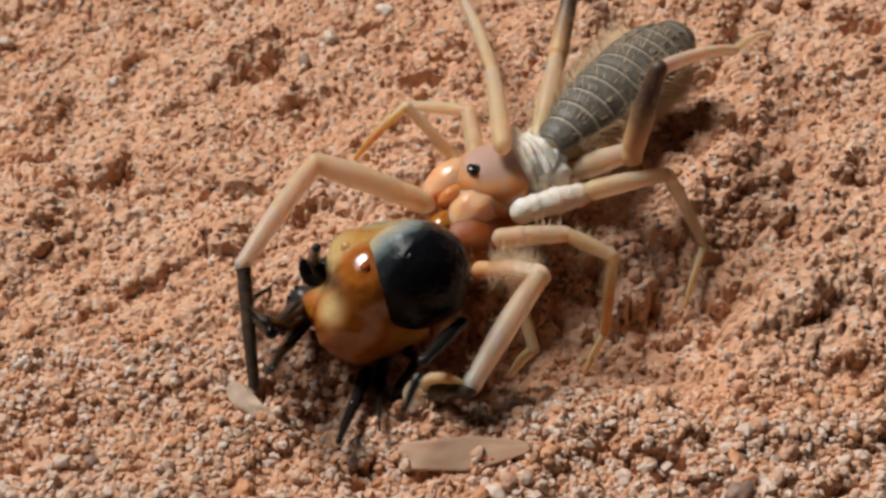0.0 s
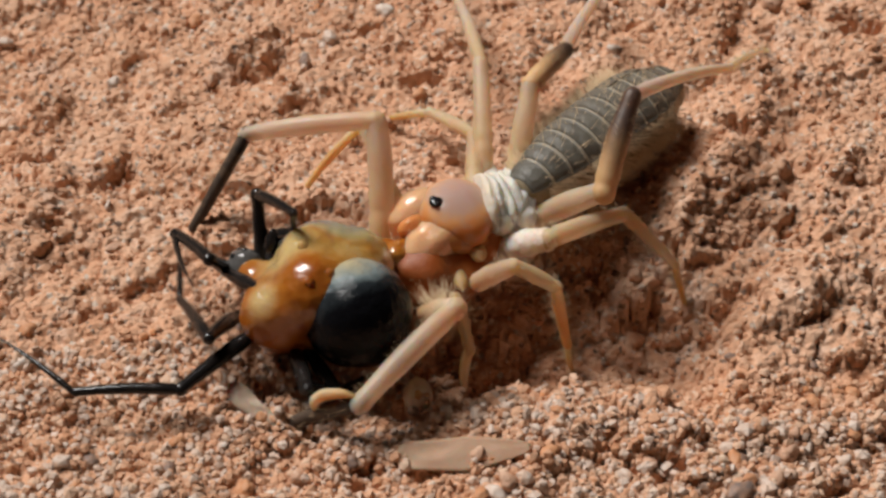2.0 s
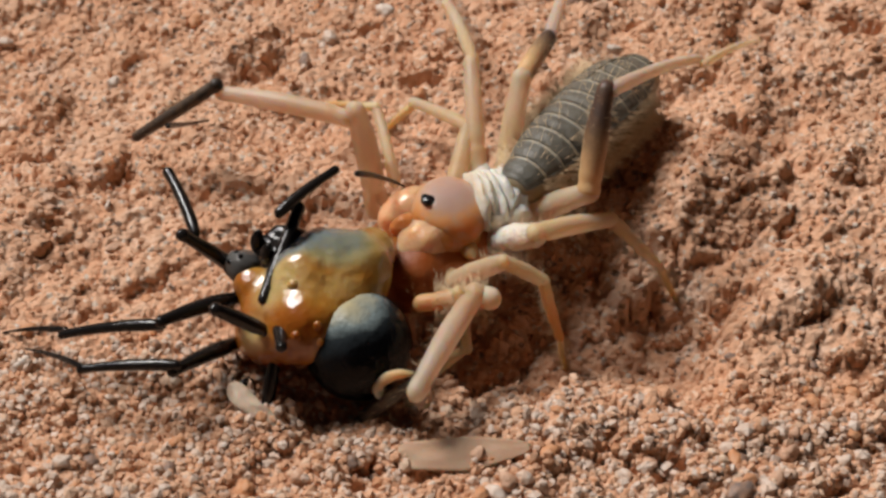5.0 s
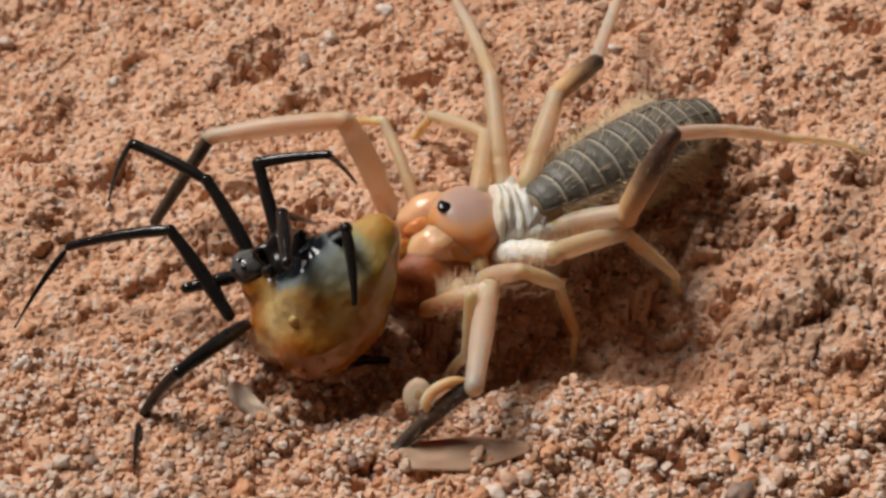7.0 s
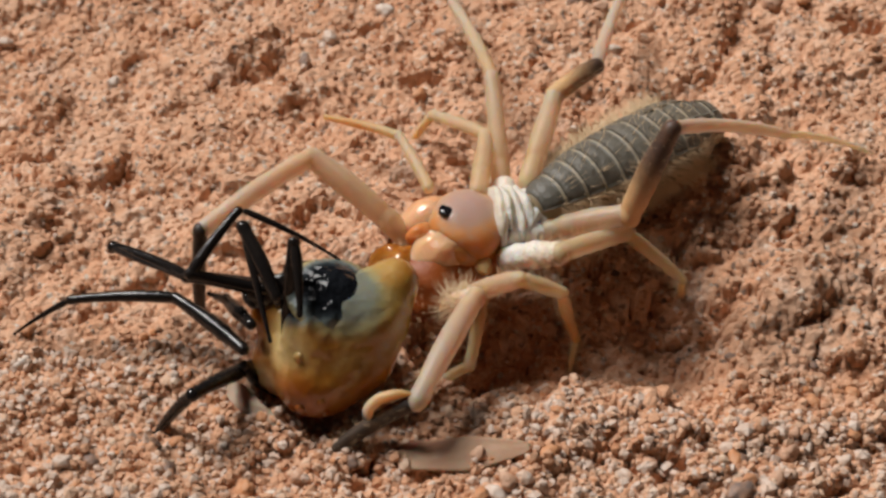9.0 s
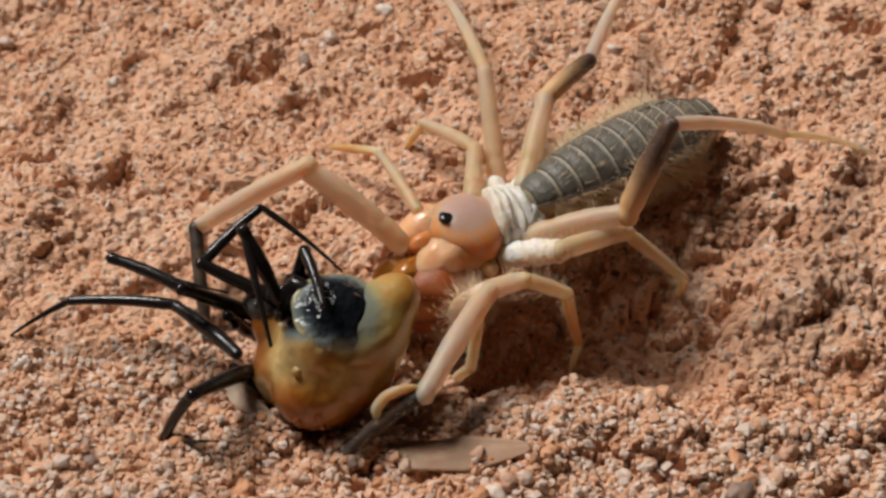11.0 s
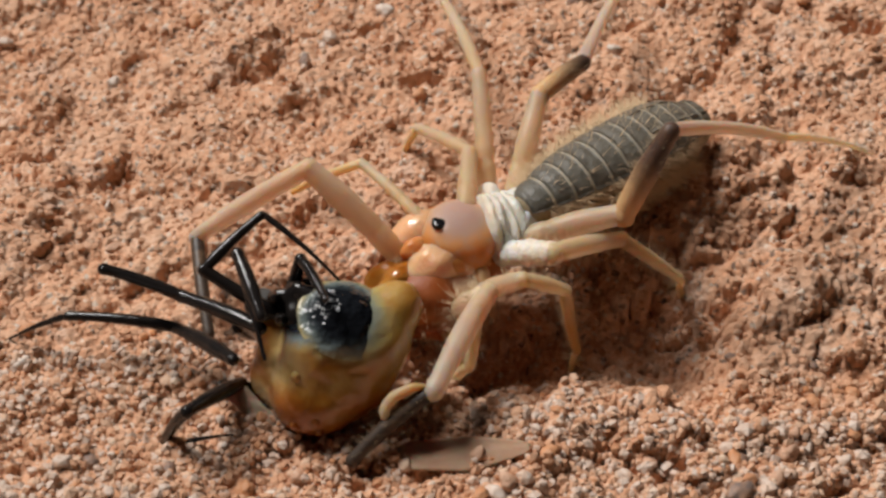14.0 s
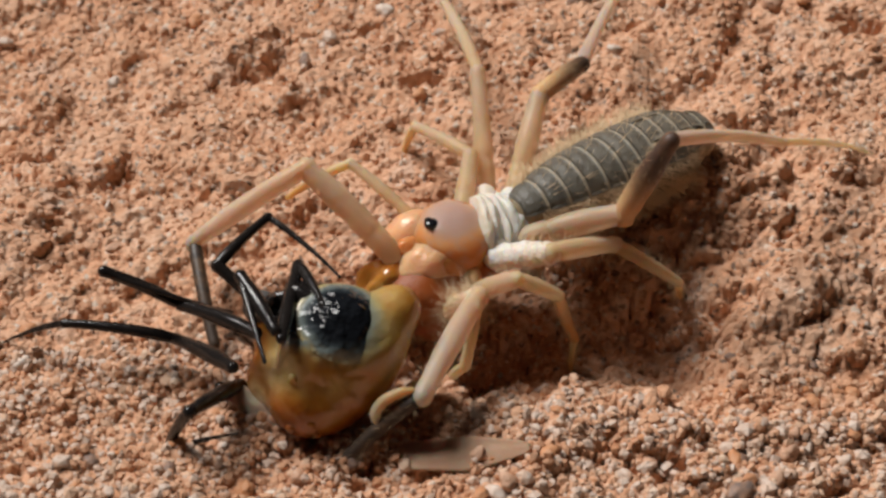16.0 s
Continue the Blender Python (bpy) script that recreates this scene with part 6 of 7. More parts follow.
    walk(hunter_parts["leg_l4"][1], [
        (0, at(-4.29, -6.89, 1.79, -5.8, -25.6, -131.5)), (0.5, at(-2.84, -6.73, 2.46, -6.6, -13.4, -124.3)), (1, at(-3.93, -7.29, 1.74, -5.4, -24.9, -129.3)),
        (1.5, at(-3.57, -7.32, 2.89, -1.6, -13.6, -139.9)), (2, at(-2.89, -7.38, 3.57, -1.7, 1.6, -143.6)), (2.5, at(-4.14, -6.84, 3.64, -1, 1.8, -158.9)),
        (3, at(-3.72, -6.88, 3.82, -1.8, 2.9, -154)), (3.5, at(-3.67, -6.75, 3.93, -1.6, 3.6, -157.5)), (4, at(-2.93, -6.96, 3.97, -2.3, 4.7, -152.6)),
        (6.3, at(-3.57, -9.13, 3.09, -0.6, -2.9, -120.8)), (6.5, at(-3.07, -8.07, 3.15, -0.9, 2.7, -124.9)), (7, at(-2.83, -8.97, 2.79, -2.9, 1.4, -138.5)),
        (7.5, at(-2.97, -9.24, 2.81, -3.1, 1.7, -140.9)), (8, at(-3.62, -8.62, 2.95, -2.7, 3, -144.9)), (8.5, at(-2.56, -8.78, 2.98, -3, 6, -144.4)),
        (9, at(-3.24, -8.79, 2.83, -2.4, 3.4, -144.2)), (11.5, at(-4.13, -7.57, 2.71, -1.4, -4.8, -154.2)), (14, at(-4.08, -8.43, 3.17, -1.7, -1, -152.6)),
        (16, at(-4.2, -8.66, 3.26, -2, 1.3, -149.7)),
    ])
    walk(hunter_parts["leg_l4"][2], [
        (0, at(-7.72, -10.77, 4.31, -6.1, 18.4, -128.4)), (0.5, at(-6.06, -11.45, 3.78, -6.2, 16.2, -124.8)), (1, at(-7.37, -11.51, 4.17, -5.4, 17.3, -126.6)),
        (1.5, at(-7.82, -10.88, 4.29, -9.3, 19.4, -133.7)), (2, at(-7.44, -10.72, 3.43, -10.9, 15.7, -131.1)), (2.5, at(-9.59, -8.97, 3.45, -10.5, 12.7, -139.5)),
        (3, at(-8.89, -9.4, 3.53, -11.4, 12.9, -135.8)), (3.5, at(-9.02, -8.97, 3.56, -11.2, 13.1, -137.9)), (4, at(-7.97, -9.55, 3.52, -11.3, 15.8, -130.9)),
        (6.3, at(-6.57, -14.15, 3.37, -7.1, 17.4, -122.2)), (6.5, at(-6.24, -12.61, 2.94, -8.4, 18.3, -122.8)), (7, at(-7.15, -12.8, 2.64, -10, 14.4, -116.4)),
        (7.5, at(-7.43, -12.86, 2.64, -10.1, 13.7, -115.9)), (8, at(-8.3, -11.91, 2.65, -10, 12.5, -120.2)), (8.5, at(-7.2, -12.08, 2.39, -9.6, 12.9, -116.2)),
        (9, at(-7.89, -12.13, 2.49, -9.6, 12.7, -119.8)), (11.5, at(-9.31, -10.07, 3.19, -9.2, 13.1, -131.3)), (14, at(-9.22, -11.1, 3.27, -9.9, 12.3, -130.5)),
        (16, at(-9.19, -11.59, 3.13, -10.2, 11.9, -128.4)),
    ])
    walk(prey, [
        (0, at(-4.73, -8.27, 4.2, 41.1, -9.3, 10.5)), (0.5, at(-7.82, -6.87, 4.2, 41.7, 5.3, -6)), (1, at(-8.52, -7.32, 4.2, 42, 0, 0)),
        (1.5, at(-8.64, -7.71, 4.2, 42, 0, 0)), (2, at(-9.46, -8.27, 4.2, 53.4, 8, -9)), (2.5, at(-11.95, -9.1, 4.2, 53.8, 4, -4.5)),
        (3, at(-11.28, -9.93, 4.2, 61.7, 5.3, -6)), (3.5, at(-10.87, -9.66, 4.2, 61.6, 6.7, -7.5)), (4, at(-10.28, -8.83, 4.2, 73.1, 9.3, -10.5)),
        (6.3, at(-7.72, -9.66, 4.2, 96.1, 9.3, -10.5)), (6.5, at(-7.27, -7.99, 4.2, 103.1, 9.3, -10.5)), (7, at(-9.01, -8.83, 4.2, 119.6, 6.7, -7.5)),
        (7.5, at(-8.14, -9.66, 4.2, 119.6, 6.7, -7.5)), (8, at(-8.51, -11.02, 4.2, 121.1, 9.3, -10.5)), (8.5, at(-8.14, -12.1, 4.2, 120.9, 10.6, -12)),
        (9, at(-8.25, -12.37, 4.2, 120.6, 11.9, -13.6)), (11.5, at(-8.2, -13.71, 4.2, 124.2, 13.2, -15.1)), (14, at(-8.19, -13.97, 4.2, 123.9, 14.5, -16.7)),
        (16, at(-8.38, -14.24, 4.2, 123.7, 15.2, -17.5)),
    ])
    walk(bulb, [
        (0, at(3.0, 0.8, 3.1, 0, 0, 0)), (0.5, at(2.8, 0.4, 3.2, 0, 0, 0)), (1.5, at(3.0, 0.4, 3.2, 0, 0, 0)), (2, at(3.4, 0, 3.2, -4, 0, 0)),
        (3.5, at(4.1, -.5, 3.1, -8, 0, 0)), (4, at(4.1, -.4, 3.1, -10, 0, 0)), (6.3, at(3.0, 0.1, 2.6, -20, 0, 0)), (6.5, at(2.6, 0, 2.2, -22, 0, 0)),
        (7, at(0.6, -.7, 0.1, -100, 0, 0)), (7.5, at(0.4, 0, -.2, -170, 0, 0)),
        (8, at(0.4, -.1, -.3, -180, 0, 0)), (16, at(0.4, -.1, -.3, -180, 0, 0)),
    ])
    walk(swelling, [
        (0, at(-0.31, 2.62, -1.56, -113, 0, 0)), (7, at(-0.31, 2.62, -1.56, -113, 0, 0)), (8, at(-0.46, 3.3, -1.95, -113, 0, 0)),
        (8.5, at(-0.66, 3.66, -2.32, -113, 0, 0)), (9, at(-0.56, 3.76, -2.38, -113, 0, 0)), (11.5, at(0.0, 3.95, -2.38, -113, 0, 0)),
        (16, at(0.25, 4.02, -2.42, -113, 0, 0)),
    ])
    walk(prey_legs["a"][0], [
        (0, at(-6.07, 0.42, 0.22, 33, -68.8, -148.1)), (0.5, at(-5.25, -5.22, 1.8, 135.1, -73.5, 128.7)), (0.75, at(-5.67, -5.11, 4.56, 145.7, -20.6, 111.8)),
        (1, at(-6.1, -4.97, 7.32, 145.2, 32.7, 103.5)), (1.5, at(-5.84, -3.84, 7.68, 154.3, 45.7, 117.8)), (1.75, at(-5.72, -3.17, 3.99, 164.6, -17.3, 142.1)),
        (2, at(-5.72, -3.33, 0.29, 142.3, -82.5, 177.2)), (2.5, at(-6.69, -1.46, -.38, 121.9, -62.4, -167.5)), (3, at(-7.34, -.57, -.91, 146.5, -50.6, 170.4)),
        (3.5, at(-6.8, -2.56, 1.97, 147.2, -48.2, 171.5)), (4, at(-6.44, -2.11, -.32, 173.8, -62.5, 151.3)), (6.3, at(-6.16, -.23, 3.24, 173.4, -30, 173.2)),
        (6.5, at(-6.21, -.46, 2.96, -174, -24.8, 159)), (7, at(-7.7, -.31, 1.34, -153.9, 44.7, 173.4)), (7.5, at(-7.09, 0.71, 2.51, -146.6, 36.4, -175.4)),
        (8, at(-6.45, 2.45, 2.91, -133.3, 21.2, -148.9)), (8.5, at(-7, 1.7, 2.67, -135.5, 24.3, -151.9)), (9, at(-6.77, 1.9, 2.72, -135.1, 18.2, -147.7)),
        (11.5, at(-7.24, 1.91, 2.41, -131, 13.8, -139.8)), (14, at(-7.13, 2.75, 3.04, -131.2, 5.1, -132.3)), (16, at(-6.73, 2.91, 3.45, -131.8, 2.5, -130.9)),
    ])
    walk(prey_legs["a"][1], [
        (0, at(-8, -.79, 6.13, 44.6, 65.5, 137.7)), (0.5, at(-6.37, -3.82, 7.81, 1, 79.9, 114.6)), (1, at(-7.29, 0.19, 4.17, 70, 79, 176.5)),
        (1.5, at(-7.83, 0.02, 3.56, 44, 78.7, 150)), (2, at(-6.65, -3.28, 6.32, 60.5, 65.5, 175.4)), (2.5, at(-9.61, -2.12, 5.19, 83.8, 12.8, -158.3)),
        (3, at(-11.18, 0.17, 4.1, 94.7, 44.5, -147.2)), (3.5, at(-10.88, -1.89, 6.72, 92.8, 29.5, -148)), (4, at(-9.03, -.74, 5.28, 100.5, 7.4, -148)),
        (6.3, at(-11.62, 0.4, 6.4, 120.4, -1.9, -155.3)), (6.5, at(-11.62, 1.57, 5.62, 127.3, -13.5, -158.9)), (7, at(-12.31, 0.14, -3.06, 142.7, -13.9, -158.4)),
        (7.5, at(-12.21, 0.28, -1.22, 143.1, -13.3, -160.4)), (8, at(-11.45, -.59, 0.62, 145.6, -14, -166.8)), (8.5, at(-12.05, -1, 0.06, 143.9, -14.9, -161.7)),
        (9, at(-11.84, -1.3, 0.74, 144.1, -16.6, -164.2)), (11.5, at(-11.94, -2.04, 0.91, 147.7, -15.5, -165.4)), (14, at(-11.37, -1.9, 2.48, 148.5, -15.3, -169.6)),
        (16, at(-10.98, -1.86, 3.2, 149.7, -15, -174.5)),
    ])
    walk(prey_legs["a"][2], [
        (0, at(-10.52, 1.49, -1.33, -39, 60.9, 19.7)), (0.5, at(-6.98, -2.49, -.32, 15.7, 83.8, 97.8)), (1, at(-8.85, 0.29, -3.53, -81, 69.4, -8)),
        (1.5, at(-9.24, 0.83, -3.91, -95.3, 66.7, -23.4)), (2, at(-10.21, -2.92, -1.61, 30.9, 63.3, 120.3)), (2.5, at(-17.12, -5.11, 3.38, 99.5, 54.9, -168.6)),
        (3, at(-15.92, -2.88, -1.52, 119.1, 13.5, -144.2)), (3.5, at(-16.87, -5.63, 2.73, 111.6, 40.2, -157.9)), (4, at(-15.99, -5.09, 4.22, 125.1, 19.5, -143.9)),
        (6.3, at(-19.15, -3.06, 6.67, 143.2, 10.5, -142.9)), (6.5, at(-19.14, -1.32, 7.56, 149.8, 3.9, -131.3)), (7, at(-20.09, -2.91, -.58, -173.9, -66.9, -165.6)),
        (7.5, at(-19.83, -2.44, 0.71, 176.4, -45.1, -154.2)), (8, at(-19.15, -2.36, 2.58, 166.8, -31.2, -138.8)), (8.5, at(-19.56, -3.48, 2.16, 167, -35.5, -140.7)),
        (9, at(-19.41, -3.43, 3.07, 165.2, -36.1, -139.1)), (11.5, at(-19.61, -4.04, 3.1, 169.6, -40.4, -143.4)), (14, at(-19.19, -3.32, 4.64, 165.3, -31.5, -137.8)),
        (16, at(-19.02, -2.63, 5.37, 162.6, -26.6, -133.3)),
    ])
    walk(prey_legs["b"][0], [
        (0, at(-5.01, -.05, -3.45, 26.1, -63.3, -140.5)), (0.5, at(-4.55, -5.52, 4.06, 25, -59.8, -117.3)), (1, at(-6.27, -5.55, 3.84, 29.2, -43.4, -130.6)),
        (1.5, at(-6.3, -5.03, 4.11, 28.7, -29.8, -129.8)), (2, at(-4.13, -3.77, 2.85, 45.6, -41.6, -136.6)), (2.5, at(-5.85, -3.5, 1.59, 57.5, -59.7, -157.1)),
        (3, at(-7.25, -3.66, -.1, 125.8, -66.6, 133.7)), (3.5, at(-5.33, -4.17, 1.79, 75.9, -74.7, -171.9)), (4, at(-5.25, -3.72, 3, 106.2, -63.1, 164)),
        (6.3, at(-5.38, -1.66, 3.86, 147.2, -49.9, 127)), (6.5, at(-5.74, -.87, 4.77, 147.8, -46.1, 130.2)), (7, at(-5.86, 1.36, 3.94, 156.6, -37.5, 122.6)),
        (7.5, at(-5.9, 1.36, 4.53, 159.5, -36.9, 117.9)), (8, at(-5.19, 0.57, 4.6, 164.9, -31.3, 115.6)), (8.5, at(-5.24, -.23, 3.87, 164.5, -29.3, 119.6)),
        (9, at(-5.11, -.48, 4.23, 167.6, -29.8, 116.8)), (11.5, at(-5.03, -.41, 3.65, 170.7, -25.6, 117.3)), (14, at(-5.67, -.15, 5.07, 176.5, -23.7, 107.6)),
        (16, at(-5.45, -.33, 4.97, 178.2, -22.6, 105.6)),
    ])
    walk(prey_legs["b"][1], [
        (0, at(-7.29, -1.91, 2.27, 20.1, -76.3, -128.7)), (0.25, at(-7.12, -5.25, 6.25, 61.1, -7.8, -167.3)), (0.5, at(-5.92, -8.52, 10.23, 47.3, 63.5, 179.9)),
        (1, at(-9.62, -9.27, 8.39, 56.7, 17.3, -174.7)), (1.5, at(-10.12, -9.51, 7.43, 55.5, 10.2, -179.7)), (2, at(-7.96, -7.27, 7.32, 67.3, -0.6, -166.2)),
        (2.5, at(-8.86, -4.8, 7.41, 67.6, 7.9, -171.6)), (3, at(-8.97, -1.68, 6.09, 76.3, 10.6, -162.5)), (3.5, at(-7.33, -4.47, 8.25, 75.3, 4.2, -167.2)),
        (4, at(-8.12, -2.86, 9, 86.5, 2.1, -160.8)), (6.3, at(-7.99, 1.8, 8.99, 107.6, -1.5, -151.7)), (6.5, at(-8.8, 2.62, 9.64, 109.8, -14.3, -128.3)),
        (7, at(-8.71, 5.92, 8, 115.6, -24.3, -114.2)), (7.5, at(-8.41, 6.13, 8.56, 113.9, -23.1, -109.7)), (8, at(-7.68, 5.71, 8.11, 111.9, -26.7, -110.8)),
        (8.5, at(-8.14, 4.85, 7.17, 110.1, -25.9, -110.1)), (9, at(-7.76, 4.67, 7.6, 108.2, -28.3, -109.2)), (11.5, at(-7.81, 4.97, 6.56, 104.2, -36, -102.6)),
        (14, at(-7.54, 5.69, 7.78, 101.7, -25.9, -100.8)), (16, at(-7.12, 5.62, 7.56, 99.5, -27, -97.9)),
    ])
    walk(prey_legs["b"][2], [
        (0, at(-8.34, -3.22, 9.22, 111.7, 80.5, -162.1)), (0.5, at(-8.82, -8.62, 4.13, 50.6, 34.8, 154.4)), (1, at(-17.47, -9.4, 6.02, 47.6, 7.4, 138.2)),
        (1.5, at(-17.87, -9.19, 6.02, 47.2, 8.4, 135)), (2, at(-15.4, -9.07, 7.36, 63.3, 26.6, 165.2)), (2.5, at(-15.95, -5.87, 6.5, 71.4, 53.5, 171.9)),
        (3, at(-15.7, -3.8, 4.84, 95, 40.2, -161.5)), (3.5, at(-14.89, -6.16, 7.61, 78.3, 41.8, 175.2)), (4, at(-15.03, -5.28, 8.76, 100.1, 38.2, -161.2)),
        (6.3, at(-14.38, -1.56, 9.25, 131, 15.6, -131.2)), (6.4, at(-13.82, -2.44, 10.2, 139, -32.9, -160.2)), (6.5, at(-13.25, -3.21, 11.3, -159, -57.1, 123.1)),
        (7, at(-11.45, -.18, 11.03, -127.9, -37.4, 79.2)), (7.5, at(-10.73, -.33, 11.45, -119.5, -18.4, 61.8)), (8, at(-10.11, -.61, 11.47, -116.6, -1.2, 59.1)),
        (8.5, at(-10.46, -1.47, 10.42, -114.9, 0.5, 56.5)), (9, at(-9.95, -1.67, 11.14, -113.7, -3.9, 79.1)), (11.5, at(-9.17, -.95, 10.96, -117.5, 18.2, 49.1)),
        (14, at(-8.86, -.94, 11.07, -117.3, 23.7, 46)), (16, at(-8.09, -1.01, 10.98, -116.3, 26.7, 46.9)),
    ])
    walk(prey_legs["c"][0], [
        (0, at(-5.58, -.33, -1.54, 47.5, -73.2, -164.3)), (0.25, at(-6.44, -4.31, 4.86, 75.5, -11.5, 171.5)), (0.5, at(-5.94, -8.52, 11.25, 69.1, 52.1, 166.7)),
        (1, at(-6.02, -4.98, 9.86, 72.9, 52.4, 163.6)), (1.25, at(-6.69, -5.24, 5.94, 69.8, -3.9, 157)), (1.5, at(-7.35, -5.49, 2.01, 74.7, -60.1, 148.9)),
        (2, at(-6.59, -.99, -3.74, 111.8, -63.9, 124.1)), (2.5, at(-6.56, -1.87, -2.84, 132.6, -70.4, 95.3)), (3, at(-5.49, 0.35, -.6, 117.7, -57, 115.1)),
        (3.5, at(-6.28, -2.72, -1.97, 124.8, -62.1, 109.2)), (4, at(-4.85, -.53, -.62, 124, -44.2, 118.6)), (6.3, at(-8.87, -.74, -3.93, 141, 34.6, 156.5)),
        (6.5, at(-6, 0.53, 0.51, 166.2, 60.8, -176.7)), (7, at(-6.43, -1.68, -2.95, 173.7, 50.3, 179.9)), (7.5, at(-6.52, 0.99, -1.01, -165.5, 46.7, -152.5)),
        (8, at(-5.72, 3.47, 0.07, -154.4, 16.3, -129.7)), (8.5, at(-5.89, 2.03, -1.88, -158.5, 1.1, -147.8)), (9, at(-5.8, 1.58, -1.49, -159.2, -4.6, -156.3)),
        (11.5, at(-6.82, -2.26, -.22, -150.8, 0.4, 132.4)), (12.75, at(-6.59, 0.55, 0.1, -149.8, 1.2, 172.4)), (14, at(-6.36, 3.36, 0.4, -149.1, 1.2, -147.6)),
        (16, at(-6.29, 3.69, 0.7, -149.7, -0.6, -142.8)),
    ])
    walk(prey_legs["c"][1], [
        (0, at(-7.31, -.84, 4.31, 128.8, -79.2, 117.3)), (0.25, at(-8.95, -3.96, 5.35, 115.3, -20.8, 143.6)), (0.5, at(-9.59, -7.68, 6.39, 115.9, 37.8, 158.2)),
        (1, at(-9.58, -3.93, 5.04, 124.7, 51.2, 162.8)), (1.5, at(-10.15, -3.82, 7.34, 119.4, 39.9, 155.3)), (2, at(-8.14, 1.3, 1.9, 134.9, 55.4, 177.3)),
        (2.25, at(-7.39, 0.76, 2.36, 124.5, -9.6, 152.4)), (2.5, at(-6.73, 0.15, 2.84, 156.7, -72.3, 107.7)), (2.75, at(-6.71, 1.73, 4.02, 128, -6.3, 150)),
        (3, at(-6.73, 3.47, 4.99, 151.2, 57.8, -173)), (3.25, at(-6.98, 1.68, 4.14, 130, -1.6, 149.7)), (3.5, at(-7.19, -.11, 3.29, 155.7, -60.1, 108.5)),
        (3.75, at(-6.97, 1.62, 3.77, 136.7, -6, 148.1)), (4, at(-6.83, 3.44, 3.92, 157.4, 43.5, -171.4)), (6.3, at(-13.7, 1.47, -7.9, 114.4, 66.3, 123.6)),
        (6.5, at(-9.05, 0.35, -4.99, 22.4, 86.1, 30.2)), (6.75, at(-9.96, -.5, -6.49, -168.1, 55.4, -163.1)), (7, at(-10.78, -1.75, -7.89, -164.3, 18, -168.7)),
        (7.5, at(-10.3, -.99, -5.56, -167.1, 18.4, -177.7)), (8, at(-9.82, -1.15, -1.75, -166.4, 13.2, 179)), (8.5, at(-11.19, -1.31, -1.99, -163.6, 12.7, -167.4)),
        (9, at(-11.6, -.95, -1, -164.2, 5.1, -168.5)), (11.5, at(-11.19, 2.33, -.27, -160.5, 3, -164.8)), (14, at(-11.56, 0, 0.26, -160.9, -2.6, -176.2)),
        (16, at(-11.21, -.1, 0.77, -160.7, 0.1, 175.3)),
    ])
    walk(prey_legs["c"][2], [
        (0, at(-7.78, 0.13, 10.39, 57.6, 76.1, 146.2)), (0.5, at(-14.04, -4.98, 2.41, -7.7, 18.4, 93.4)), (1, at(-13.13, -2.64, 0.38, -6.8, 10.5, 88.7)),
        (1.5, at(-14.48, -1.39, 3.1, -9.2, 24.5, 80.8)), (1.75, at(-12.87, 0.28, -.06, -9.5, -30.9, 57.9)), (2, at(-11.77, 1.54, -3.57, 64.5, -67.6, -25.8)),
        (2.25, at(-9.46, 1.85, 2.5, 85.2, -1.2, -58.3)), (2.5, at(-7.28, 1.93, 8.61, 69.6, 66, -86)), (3, at(-9.82, 3.39, 0.56, 73.5, 54.8, -78.7)),
        (3.5, at(-8.11, 2.54, 8.16, 64.7, 60, -86.9)), (4, at(-11.11, 2.99, 0.12, 70.1, 50.8, -74.1)), (6.3, at(-15.16, 3.66, -13.93, 73.5, 60, -64.3)),
        (6.4, at(-11.91, 1.99, -12.71, 72.5, -25.8, -61.8)), (6.5, at(-8.66, 0.48, -11.34, -94.1, -68, 106.9)), (7, at(-16.86, -3.25, -10.16, -79.7, -42.3, 86.6)),
        (7.5, at(-15.96, -1.14, -7.36, -45.7, -42.1, 37.6)), (8, at(-16.18, -1.16, -3.28, -46.1, -21.6, 40.6)), (8.5, at(-17.07, -2.68, -3.37, -45.7, -16.6, 43.7)),
        (9, at(-17.81, -2.31, -1.58, -43.8, -7.2, 41.3)), (11.5, at(-17.42, 0.65, -.58, -45.4, 2.5, 7.3)), (14, at(-17.46, -.39, 0.53, -45.3, 4.8, 5.3)),
        (16, at(-16.9, 0.39, 0.72, -45.8, 5.8, -0.5)),
    ])
